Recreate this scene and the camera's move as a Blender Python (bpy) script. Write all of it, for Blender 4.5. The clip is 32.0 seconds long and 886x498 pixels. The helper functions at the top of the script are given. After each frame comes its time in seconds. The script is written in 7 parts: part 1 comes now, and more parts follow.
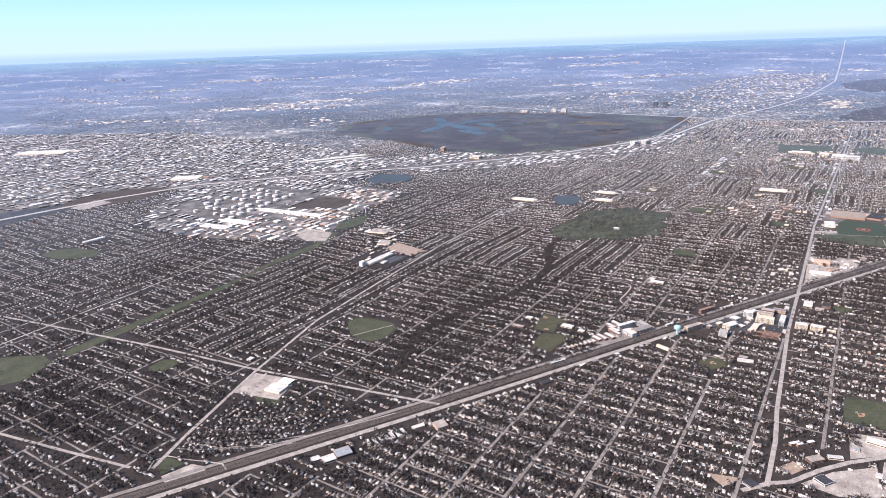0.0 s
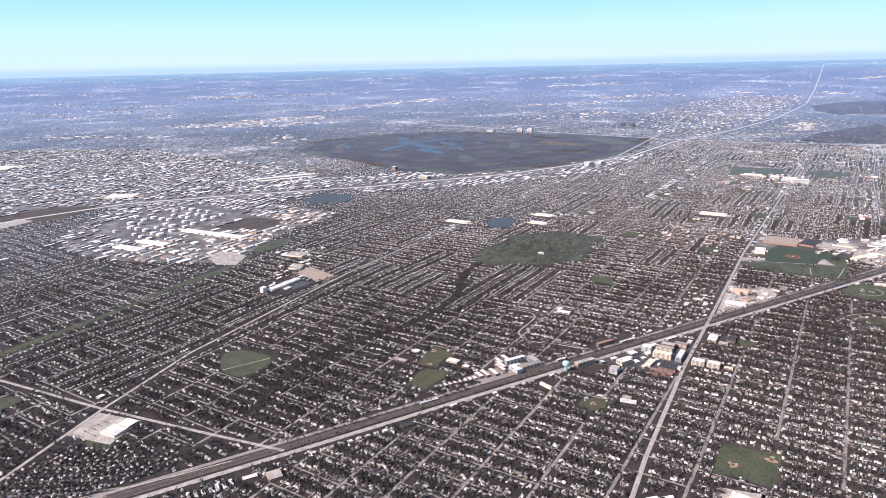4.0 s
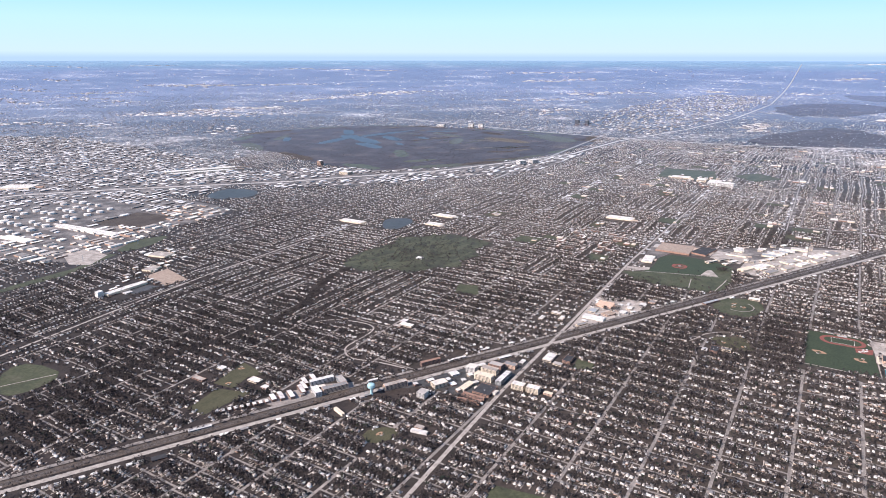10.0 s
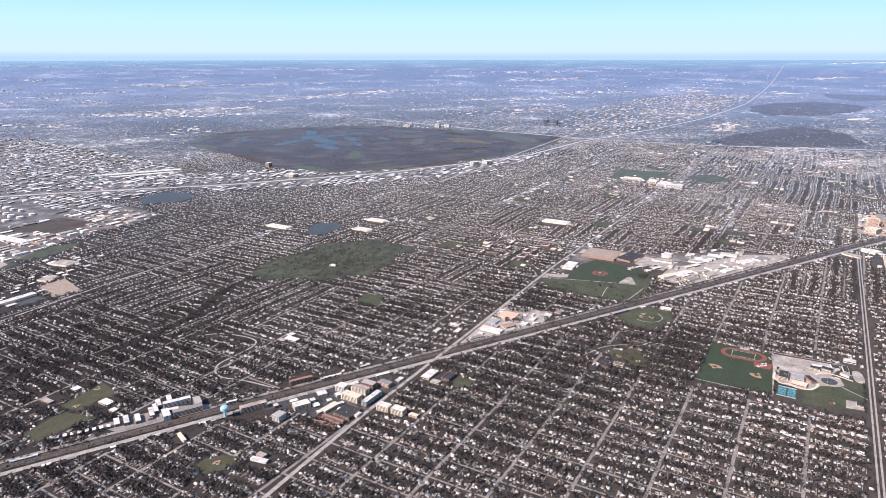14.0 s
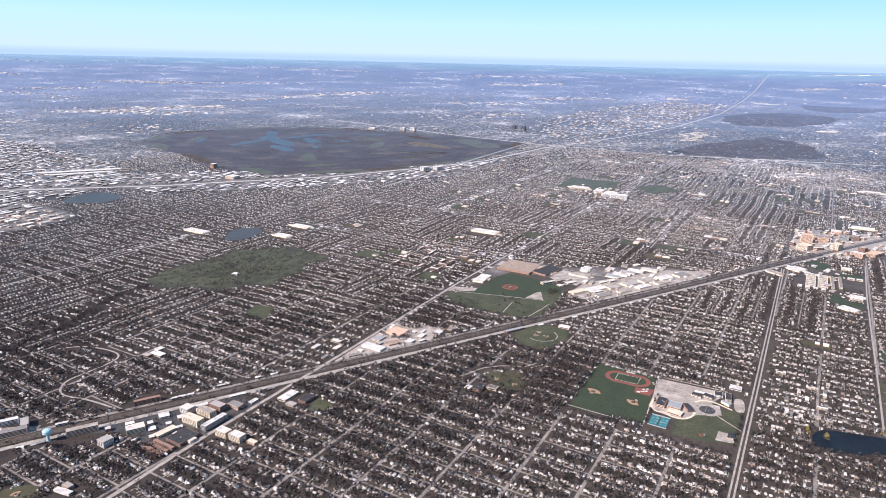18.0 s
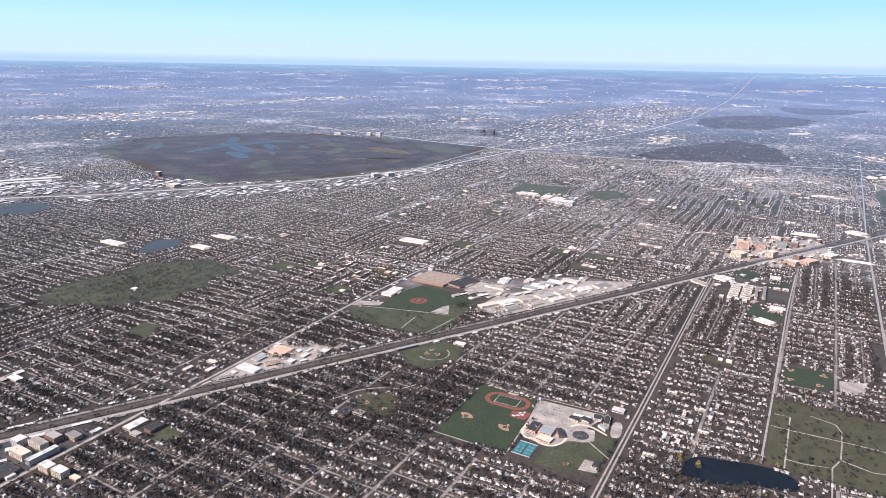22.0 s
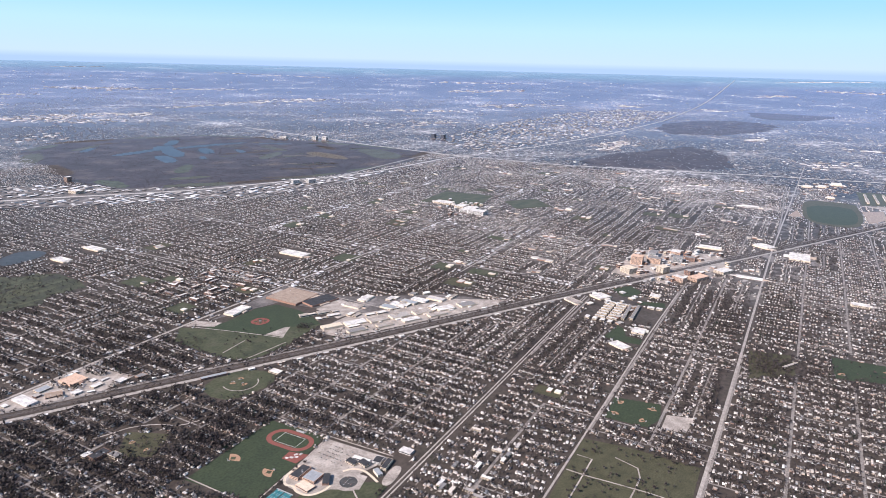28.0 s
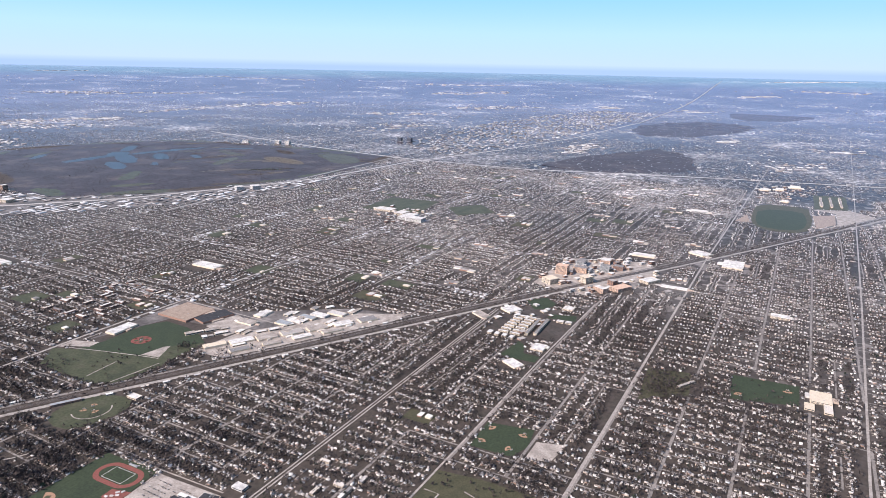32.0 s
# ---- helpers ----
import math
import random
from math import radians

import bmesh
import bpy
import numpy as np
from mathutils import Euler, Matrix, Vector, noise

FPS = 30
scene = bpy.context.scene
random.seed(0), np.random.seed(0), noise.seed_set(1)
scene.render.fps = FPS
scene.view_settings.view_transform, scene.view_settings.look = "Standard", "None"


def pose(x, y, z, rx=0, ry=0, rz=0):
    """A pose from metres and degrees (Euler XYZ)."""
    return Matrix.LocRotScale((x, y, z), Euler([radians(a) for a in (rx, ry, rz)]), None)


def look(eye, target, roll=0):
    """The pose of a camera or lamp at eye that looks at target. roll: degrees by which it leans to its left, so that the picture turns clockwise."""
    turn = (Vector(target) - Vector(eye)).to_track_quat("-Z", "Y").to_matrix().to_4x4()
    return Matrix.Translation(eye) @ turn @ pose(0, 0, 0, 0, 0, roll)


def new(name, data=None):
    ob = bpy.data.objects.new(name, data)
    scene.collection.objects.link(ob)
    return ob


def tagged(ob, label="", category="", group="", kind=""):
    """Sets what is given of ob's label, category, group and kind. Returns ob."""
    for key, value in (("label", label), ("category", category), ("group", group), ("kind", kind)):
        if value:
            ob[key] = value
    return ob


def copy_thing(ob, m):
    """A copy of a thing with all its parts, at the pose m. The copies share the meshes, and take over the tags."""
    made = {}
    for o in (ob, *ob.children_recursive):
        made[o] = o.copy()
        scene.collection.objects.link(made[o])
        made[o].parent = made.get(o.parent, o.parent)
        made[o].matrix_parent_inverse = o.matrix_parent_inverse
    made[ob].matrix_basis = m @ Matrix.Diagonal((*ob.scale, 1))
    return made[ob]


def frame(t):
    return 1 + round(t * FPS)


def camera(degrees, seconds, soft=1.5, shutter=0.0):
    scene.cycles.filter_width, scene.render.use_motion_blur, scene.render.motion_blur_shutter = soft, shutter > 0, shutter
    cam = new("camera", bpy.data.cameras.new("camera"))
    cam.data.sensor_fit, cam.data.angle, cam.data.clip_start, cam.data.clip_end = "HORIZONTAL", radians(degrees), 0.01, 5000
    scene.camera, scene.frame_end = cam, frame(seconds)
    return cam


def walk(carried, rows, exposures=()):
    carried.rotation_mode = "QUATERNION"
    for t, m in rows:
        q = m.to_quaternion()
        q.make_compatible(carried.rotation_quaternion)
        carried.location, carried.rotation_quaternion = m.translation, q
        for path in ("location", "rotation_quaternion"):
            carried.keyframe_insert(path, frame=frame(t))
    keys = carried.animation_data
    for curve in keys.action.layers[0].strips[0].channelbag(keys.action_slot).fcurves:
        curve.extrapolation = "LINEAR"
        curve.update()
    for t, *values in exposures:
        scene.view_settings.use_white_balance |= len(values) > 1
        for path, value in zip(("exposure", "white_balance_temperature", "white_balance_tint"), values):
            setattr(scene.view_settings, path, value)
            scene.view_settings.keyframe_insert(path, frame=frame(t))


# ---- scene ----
cam = camera(68.72, 32.0, soft=0.9)
PATH = [  # seconds, place, turn in degrees
    (0.0, -316.68, -14.84, 110.73, 72.603, 1.817, -57.402),
    (0.5, -311.97, -18.19, 110.45, 72.604, 1.852, -57.441),
    (1.0, -307.30, -21.55, 110.19, 72.681, 1.718, -57.566),
    (1.5, -302.65, -24.92, 109.94, 72.855, 1.610, -57.641),
    (2.0, -298.03, -28.30, 109.71, 73.162, 1.452, -57.736),
    (2.5, -293.44, -31.70, 109.49, 73.563, 1.328, -57.876),
    (3.0, -288.88, -35.11, 109.29, 73.950, 1.195, -58.010),
    (3.5, -284.35, -38.54, 109.10, 74.162, 1.164, -58.099),
    (5.5, -266.46, -52.37, 108.48, 73.890, 1.490, -58.312),
    (6.0, -262.05, -55.87, 108.36, 73.891, 1.467, -58.314),
    (6.5, -257.66, -59.37, 108.25, 73.957, 1.438, -58.320),
    (7.0, -253.29, -62.89, 108.16, 74.081, 1.357, -58.359),
    (7.5, -248.94, -66.43, 108.08, 74.150, 1.180, -58.406),
    (8.0, -244.61, -69.98, 108.01, 74.146, 0.906, -58.531),
    (8.5, -240.30, -73.54, 107.95, 74.022, 0.615, -58.621),
    (9.0, -236.01, -77.11, 107.90, 73.836, 0.457, -58.732),
    (9.5, -231.74, -80.70, 107.87, 73.667, 0.180, -58.849),
    (10.0, -227.48, -84.30, 107.84, 73.537, -0.039, -59.015),
    (10.5, -223.24, -87.91, 107.83, 73.485, -0.088, -59.139),
    (11.0, -219.01, -91.54, 107.83, 73.478, -0.056, -59.179),
    (11.5, -214.80, -95.18, 107.84, 73.543, -0.052, -59.270),
    (12.0, -210.60, -98.83, 107.86, 73.577, 0.024, -59.385),
    (12.5, -206.41, -102.50, 107.89, 73.574, 0.025, -59.499),
    (13.0, -202.23, -106.18, 107.93, 73.551, 0.072, -59.607),
    (13.5, -198.07, -109.88, 107.99, 73.505, 0.124, -59.609),
    (14.0, -193.91, -113.58, 108.05, 73.471, 0.051, -59.667),
    (14.5, -189.77, -117.30, 108.12, 73.515, -0.070, -59.734),
    (16.5, -173.26, -132.32, 108.49, 73.710, -0.879, -60.023),
    (17.0, -169.15, -136.10, 108.60, 73.716, -1.080, -60.112),
    (17.5, -165.04, -139.90, 108.72, 73.708, -1.133, -60.181),
    (18.0, -160.93, -143.72, 108.85, 73.708, -1.222, -60.196),
    (19.0, -152.73, -151.38, 109.14, 73.808, -1.115, -60.311),
    (19.5, -148.63, -155.23, 109.29, 73.868, -1.078, -60.445),
    (20.0, -144.53, -159.10, 109.45, 73.944, -1.090, -60.490),
    (20.5, -140.44, -162.98, 109.62, 73.972, -1.004, -60.482),
    (21.0, -136.33, -166.87, 109.79, 74.009, -0.978, -60.544),
    (21.5, -132.23, -170.77, 109.97, 74.005, -0.936, -60.598),
    (22.0, -128.13, -174.69, 110.16, 74.022, -0.934, -60.739),
    (22.5, -124.02, -178.62, 110.35, 74.022, -0.896, -60.821),
    (23.0, -119.90, -182.56, 110.54, 74.037, -0.839, -60.820),
    (23.5, -115.79, -186.52, 110.75, 74.053, -0.878, -60.884),
    (24.0, -111.66, -190.49, 110.96, 74.111, -0.870, -60.966),
    (24.5, -107.53, -194.47, 111.17, 74.171, -1.013, -61.086),
    (25.0, -103.39, -198.46, 111.39, 74.189, -1.030, -61.178),
    (25.5, -99.24, -202.47, 111.61, 74.203, -1.067, -61.190),
    (27.5, -82.54, -218.63, 112.54, 74.239, -1.407, -61.514),
    (28.0, -78.34, -222.70, 112.79, 74.227, -1.349, -61.507),
    (28.5, -74.12, -226.79, 113.03, 74.240, -1.404, -61.592),
    (29.0, -69.89, -230.88, 113.28, 74.231, -1.446, -61.698),
    (29.5, -65.64, -234.99, 113.53, 74.229, -1.475, -61.749),
    (30.0, -61.38, -239.12, 113.79, 74.217, -1.426, -61.755),
    (30.5, -57.10, -243.25, 114.05, 74.223, -1.360, -61.820),
    (31.0, -52.81, -247.40, 114.31, 74.247, -1.266, -61.869),
    (31.5, -48.49, -251.56, 114.57, 74.316, -1.150, -61.935),
    (32.0, -44.16, -255.74, 114.83, 74.392, -1.072, -61.969),
]
walk(cam, [(t, pose(x, y, z, rx, ry, rz)) for t, x, y, z, rx, ry, rz in PATH], exposures=((0, 0.69, 6300, 17), (10, 0.62, 6300, 16), (20, 0.60, 6300, 16), (32, 0.49, 6300, 15)))

# Plan: x runs west along the streets, y runs south, z up; one unit stands for ten metres of the town.

# ---- world, sun and light ----
SUN_TO = Vector((-0.68, 0.42, 0.60)).normalized()
world = bpy.data.worlds.new("sky")
scene.world = world
world.use_nodes = True
wn, wl = world.node_tree.nodes, world.node_tree.links
sky = wn.new("ShaderNodeTexSky")
sky.sky_type, sky.sun_disc = "NISHITA", False
sky.sun_elevation = math.asin(SUN_TO.z)
sky.sun_rotation = math.atan2(SUN_TO.x, SUN_TO.y)
sky.air_density, sky.dust_density, sky.ozone_density = 1.0, 0.3, 2.5
wn["Background"].inputs["Strength"].default_value = 0.10
# pale haze low over the whole horizon, clearing to blue a few degrees up
where = wn.new("ShaderNodeTexCoord")
split = wn.new("ShaderNodeSeparateXYZ")
wl.new(where.outputs["Generated"], split.inputs[0])
haze = wn.new("ShaderNodeValToRGB")
for k, (p, c) in enumerate(((0.0, (3.5, 4.9, 7.3)), (0.008, (4.6, 6.0, 7.3)), (0.05, (4.0, 6.2, 7.2)), (0.11, (2.2, 5.2, 7.3)))):
    el = haze.color_ramp.elements[k] if k < 2 else haze.color_ramp.elements.new(p)
    el.position, el.color = p, (*c, 1)
wl.new(split.outputs["Z"], haze.inputs["Fac"])
clear = wn.new("ShaderNodeMapRange")
clear.inputs["From Min"].default_value, clear.inputs["From Max"].default_value = 0.08, 0.35
wl.new(split.outputs["Z"], clear.inputs["Value"])
blend = wn.new("ShaderNodeMixRGB")
wl.new(clear.outputs["Result"], blend.inputs["Fac"])
wl.new(haze.outputs["Color"], blend.inputs[1])
wl.new(sky.outputs[0], blend.inputs[2])
wl.new(blend.outputs[0], wn["Background"].inputs["Color"])
sun = new("sun", bpy.data.lights.new("sun", "SUN"))
sun.data.energy, sun.data.angle, sun.data.color = 4.8, radians(0.55), (1.0, 0.885, 0.765)
sun.matrix_world = look((0, 0, 800), Vector((0, 0, 800)) - SUN_TO)


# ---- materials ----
# tint of the low-angle gloss that imitates haze, over distance from the town centre as a share of 4000
HAZE_TINTS = ((0.0, (0.97, 0.74, 0.63)), (1.0, (1.0, 0.92, 0.98)), (0.10, (1.0, 0.80, 0.78)), (0.19, (1.0, 0.77, 0.82)), (0.34, (1.0, 0.78, 0.90)), (0.6, (1.0, 0.79, 0.95)), (0.86, (1.0, 0.80, 0.96)))
def material(name, colors, scale=1.0, rough=0.85, by="noise", gloss=0.0, metal=0.0, bump=0.0, detail=6.0, spread=(0.3, 0.7)):
    """Node material: a ramp over noise in world metres (by='noise') or one shade for each island or object, with finer grain on top."""
    m = bpy.data.materials.new(name)
    m.use_nodes = True
    n, l = m.node_tree.nodes, m.node_tree.links
    b = n["Principled BSDF"]
    b.inputs["Roughness"].default_value, b.inputs["Metallic"].default_value = rough, metal
    b.inputs["Specular IOR Level"].default_value = 0.3
    geo = n.new("ShaderNodeNewGeometry")
    ramp = n.new("ShaderNodeValToRGB")
    els = ramp.color_ramp.elements
    while len(els) < len(colors):
        els.new(0.5)
    for k, c in enumerate(colors):
        els[k].position = spread[0] + (spread[1] - spread[0]) * k / max(1, len(colors) - 1) if by == "noise" else k / len(colors)
        els[k].color = (*c, 1)
    tex = n.new("ShaderNodeTexNoise")
    tex.inputs["Scale"].default_value, tex.inputs["Detail"].default_value = scale, detail
    l.new(geo.outputs["Position"], tex.inputs["Vector"])
    if by == "noise":
        l.new(tex.outputs["Fac"], ramp.inputs["Fac"])
    else:
        ramp.color_ramp.interpolation = "CONSTANT"
        if by == "island":
            l.new(geo.outputs["Random Per Island"], ramp.inputs["Fac"])
        else:
            info = n.new("ShaderNodeObjectInfo")
            l.new(info.outputs["Random"], ramp.inputs["Fac"])
    grain = n.new("ShaderNodeTexNoise")
    grain.inputs["Scale"].default_value, grain.inputs["Detail"].default_value = scale * 7, 3.0
    l.new(geo.outputs["Position"], grain.inputs["Vector"])
    rng = n.new("ShaderNodeMapRange")
    rng.inputs["From Min"].default_value, rng.inputs["From Max"].default_value = 0.3, 0.7
    rng.inputs["To Min"].default_value, rng.inputs["To Max"].default_value = 0.75, 1.25
    l.new(grain.outputs["Fac"], rng.inputs["Value"])
    mul = n.new("ShaderNodeVectorMath")
    mul.operation = "SCALE"
    l.new(ramp.outputs["Color"], mul.inputs[0])
    l.new(rng.outputs["Result"], mul.inputs["Scale"])
    l.new(mul.outputs["Vector"], b.inputs["Base Color"])
    if bump:
        bp = n.new("ShaderNodeBump")
        bp.inputs["Strength"].default_value, bp.inputs["Distance"].default_value = bump, 0.05
        l.new(grain.outputs["Fac"], bp.inputs["Height"])
        l.new(bp.outputs["Normal"], b.inputs["Normal"])
    # distance haze imitated by a tinted glossy layer that shows at grazing angles
    if gloss:
        g = n.new("ShaderNodeBsdfGlossy")
        g.inputs["Roughness"].default_value = 0.24
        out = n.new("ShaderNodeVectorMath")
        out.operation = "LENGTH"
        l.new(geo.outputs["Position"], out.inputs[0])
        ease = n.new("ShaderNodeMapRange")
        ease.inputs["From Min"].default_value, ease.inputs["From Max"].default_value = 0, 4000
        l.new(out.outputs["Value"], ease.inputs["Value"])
        haze_tint = n.new("ShaderNodeValToRGB")
        for k, (p, c) in enumerate(HAZE_TINTS):
            el = haze_tint.color_ramp.elements[k] if k < 2 else haze_tint.color_ramp.elements.new(p)
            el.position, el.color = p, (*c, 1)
        l.new(ease.outputs["Result"], haze_tint.inputs["Fac"])
        l.new(haze_tint.outputs[0], g.inputs["Color"])
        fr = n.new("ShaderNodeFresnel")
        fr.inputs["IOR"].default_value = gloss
        mix = n.new("ShaderNodeMixShader")
        l.new(fr.outputs[0], mix.inputs["Fac"])
        l.new(b.outputs[0], mix.inputs[1])
        l.new(g.outputs[0], mix.inputs[2])
        l.new(mix.outputs[0], n["Material Output"].inputs["Surface"])
    return m


GLOSS, GLOSS_LOW = 1.27, 1.14
M_ROAD = material("concrete_road", [(0.28, 0.25, 0.23), (0.38, 0.34, 0.31), (0.47, 0.43, 0.395)], 0.6, gloss=GLOSS_LOW)
M_HIGHWAY = material("worn_highway_concrete", [(0.27, 0.24, 0.22), (0.37, 0.335, 0.305), (0.46, 0.42, 0.385)], 0.6, gloss=GLOSS_LOW)
M_STREET = material("residential_street", [(0.21, 0.188, 0.174), (0.32, 0.287, 0.264)], 0.2, gloss=GLOSS_LOW)
M_EXPRESS = material("expressway_concrete", [(0.42, 0.39, 0.375), (0.56, 0.525, 0.50)], 0.1, gloss=1.03)
M_ASPHALT = material("asphalt", [(0.045, 0.045, 0.048), (0.09, 0.088, 0.085)], 0.5, gloss=GLOSS)
M_LOT = material("parking_concrete", [(0.27, 0.235, 0.21), (0.38, 0.335, 0.30), (0.52, 0.46, 0.42)], 0.28, gloss=1.08)
M_DIRT = material("bare_earth", [(0.30, 0.22, 0.17), (0.42, 0.33, 0.26)], 0.6, gloss=GLOSS_LOW)
M_INFIELD = material("infield_clay", [(0.34, 0.20, 0.13), (0.42, 0.27, 0.18)], 2.0)
M_REDCLAY = material("red_track", [(0.20, 0.070, 0.058), (0.26, 0.095, 0.078)], 2.0)
M_GRASS = material("mown_grass", [(0.048, 0.054, 0.034), (0.066, 0.074, 0.042), (0.085, 0.085, 0.055)], 0.15, gloss=1.06)
M_TURF = material("sports_turf", [(0.036, 0.050, 0.029), (0.046, 0.062, 0.034)], 0.2, gloss=1.06)
M_GOLF = material("golf_turf", [(0.040, 0.038, 0.030), (0.055, 0.060, 0.036), (0.085, 0.090, 0.055)], 0.12, gloss=1.08, detail=3)
M_FAIR = material("golf_fairway", [(0.066, 0.072, 0.042), (0.090, 0.095, 0.056)], 0.3, gloss=1.08)
M_DORMANT = material("dormant_grass", [(0.058, 0.058, 0.034), (0.088, 0.084, 0.05)], 0.3, gloss=1.06)
M_MARSH = material("marsh_woodland", [(0.046, 0.041, 0.052), (0.062, 0.054, 0.067), (0.12, 0.10, 0.098)], 0.03, gloss=1.03, spread=(0.35, 0.74))
M_REED = material("dry_reeds", [(0.11, 0.098, 0.085), (0.165, 0.148, 0.128)], 0.2)
M_SOIL = material("ploughed_soil", [(0.055, 0.046, 0.045), (0.095, 0.080, 0.072)], 0.12)
M_COURT = material("court_blue_green", [(0.03, 0.16, 0.20), (0.05, 0.22, 0.24)], 3.0)
M_BALLAST = material("railway_ballast", [(0.075, 0.058, 0.048), (0.13, 0.105, 0.088)], 0.8, gloss=GLOSS_LOW)
M_STEEL = material("rail_steel", [(0.25, 0.22, 0.20), (0.35, 0.32, 0.30)], 2.0, rough=0.4, metal=0.8)
M_ROOFS = material("house_roofs", [(0.26, 0.245, 0.24), (0.50, 0.465, 0.445), (0.16, 0.15, 0.15), (0.60, 0.565, 0.55), (0.33, 0.285, 0.26), (0.74, 0.71, 0.69), (0.22, 0.215, 0.22), (0.48, 0.44, 0.41)], 2.0, by="island")
M_WALLS = material("house_walls", [(0.70, 0.68, 0.65), (0.60, 0.565, 0.52), (0.38, 0.26, 0.21), (0.76, 0.755, 0.745), (0.55, 0.46, 0.38), (0.60, 0.64, 0.67)], 2.0, by="island")
M_ROOF_OB = material("shingle_roof", [(0.26, 0.245, 0.24), (0.50, 0.465, 0.445), (0.16, 0.15, 0.15), (0.60, 0.565, 0.55), (0.33, 0.285, 0.26), (0.74, 0.71, 0.69)], 2.0, by="object")
M_WALL_OB = material("siding_wall", [(0.80, 0.78, 0.75), (0.66, 0.62, 0.57), (0.42, 0.28, 0.22), (0.84, 0.84, 0.83), (0.55, 0.46, 0.38)], 2.0, by="object")
M_FLAT = material("flat_roofs", [(0.66, 0.62, 0.58), (0.44, 0.40, 0.37), (0.76, 0.73, 0.70), (0.28, 0.255, 0.24), (0.52, 0.46, 0.41), (0.15, 0.145, 0.14), (0.36, 0.33, 0.31), (0.20, 0.18, 0.17)], 0.6, by="island")
M_FLAT_OB = material("flat_membrane_roof", [(0.72, 0.70, 0.67), (0.55, 0.52, 0.50), (0.80, 0.79, 0.77), (0.40, 0.37, 0.35), (0.66, 0.60, 0.54), (0.24, 0.23, 0.23)], 0.6, by="object")
M_BLOCKW = material("masonry_wall", [(0.62, 0.56, 0.50), (0.50, 0.40, 0.33), (0.72, 0.69, 0.64), (0.40, 0.27, 0.21)], 0.8, by="object")
M_WHITE = material("white_paint", [(0.44, 0.415, 0.40), (0.64, 0.62, 0.60), (0.78, 0.76, 0.74)], 0.5)
M_CREAM = material("cream_brick", [(0.64, 0.54, 0.42), (0.72, 0.62, 0.50)], 0.8)
M_BRICK = material("red_brown_brick", [(0.26, 0.155, 0.12), (0.34, 0.21, 0.16)], 0.8)
M_TANBR = material("tan_brick", [(0.58, 0.40, 0.30), (0.68, 0.48, 0.37)], 0.8)
M_DARKROOF = material("dark_membrane", [(0.035, 0.036, 0.042), (0.06, 0.06, 0.066)], 0.8)
M_BLUE = material("pale_blue_paint", [(0.34, 0.54, 0.58), (0.40, 0.60, 0.64)], 1.0, rough=0.5)
M_GLASS = material("window_glass", [(0.03, 0.035, 0.045), (0.06, 0.07, 0.085)], 1.0, rough=0.15)
M_METAL = material("galvanised_metal", [(0.42, 0.43, 0.44), (0.55, 0.55, 0.55)], 1.0, rough=0.5, metal=0.4)
M_TWIG = material("bare_twigs", [(0.047, 0.039, 0.040), (0.062, 0.051, 0.050), (0.090, 0.073, 0.068), (0.034, 0.030, 0.033), (0.054, 0.045, 0.044)], 0.8, by="island", rough=0.95)
M_NEEDLE = material("evergreen_needles", [(0.014, 0.022, 0.014), (0.022, 0.034, 0.02), (0.018, 0.03, 0.02)], 0.8, by="island", rough=0.9)
M_BARK = material("bark", [(0.06, 0.05, 0.042), (0.10, 0.085, 0.07)], 2.0)
M_BUD = material("budding_willow_twigs", [(0.20, 0.15, 0.05), (0.26, 0.20, 0.07)], 1.0)


M_IND = material("industrial_paving", [(0.075, 0.067, 0.066), (0.135, 0.122, 0.118), (0.28, 0.255, 0.245)], 0.09, gloss=1.04)
M_WORKS = material("works_roofs", [(0.66, 0.655, 0.665), (0.46, 0.44, 0.44), (0.76, 0.76, 0.78), (0.31, 0.29, 0.285), (0.56, 0.535, 0.525), (0.20, 0.19, 0.19), (0.70, 0.695, 0.70), (0.38, 0.35, 0.335)], 0.6, by="island")
# roof greys given a slight cool cast that stands for distance haze
M_FARROOF = material("far_roofs", [(0.16, 0.155, 0.165), (0.30, 0.295, 0.31), (0.11, 0.108, 0.115), (0.48, 0.48, 0.50), (0.19, 0.185, 0.195), (0.70, 0.71, 0.75), (0.14, 0.137, 0.145), (0.24, 0.237, 0.25)], 2.0, by="island")




def water(name, color):
    m = material(name, [color, tuple(c * 1.3 for c in color)], 0.05, rough=0.12)
    m.node_tree.nodes["Principled BSDF"].inputs["Specular IOR Level"].default_value = 0.5
    return m


M_MERE = water("small_lake_water", (0.055, 0.060, 0.066))
M_MERE.node_tree.nodes["Principled BSDF"].inputs["Roughness"].default_value = 0.4
M_MERE.node_tree.nodes["Principled BSDF"].inputs["Specular IOR Level"].default_value = 0.15
M_POND = water("dark_pond_water", (0.010, 0.014, 0.020))
M_POND.node_tree.nodes["Principled BSDF"].inputs["Roughness"].default_value = 0.35
M_POND.node_tree.nodes["Principled BSDF"].inputs["Specular IOR Level"].default_value = 0.12
M_LAKE = water("lake_water", (0.060, 0.082, 0.120))
M_LAKE.node_tree.nodes["Principled BSDF"].inputs["Roughness"].default_value = 0.4
M_LAKE.node_tree.nodes["Principled BSDF"].inputs["Specular IOR Level"].default_value = 0.25
M_OFFICE = material("dark_office_glazing", [(0.05, 0.06, 0.08), (0.09, 0.10, 0.13)], 0.5, rough=0.4)


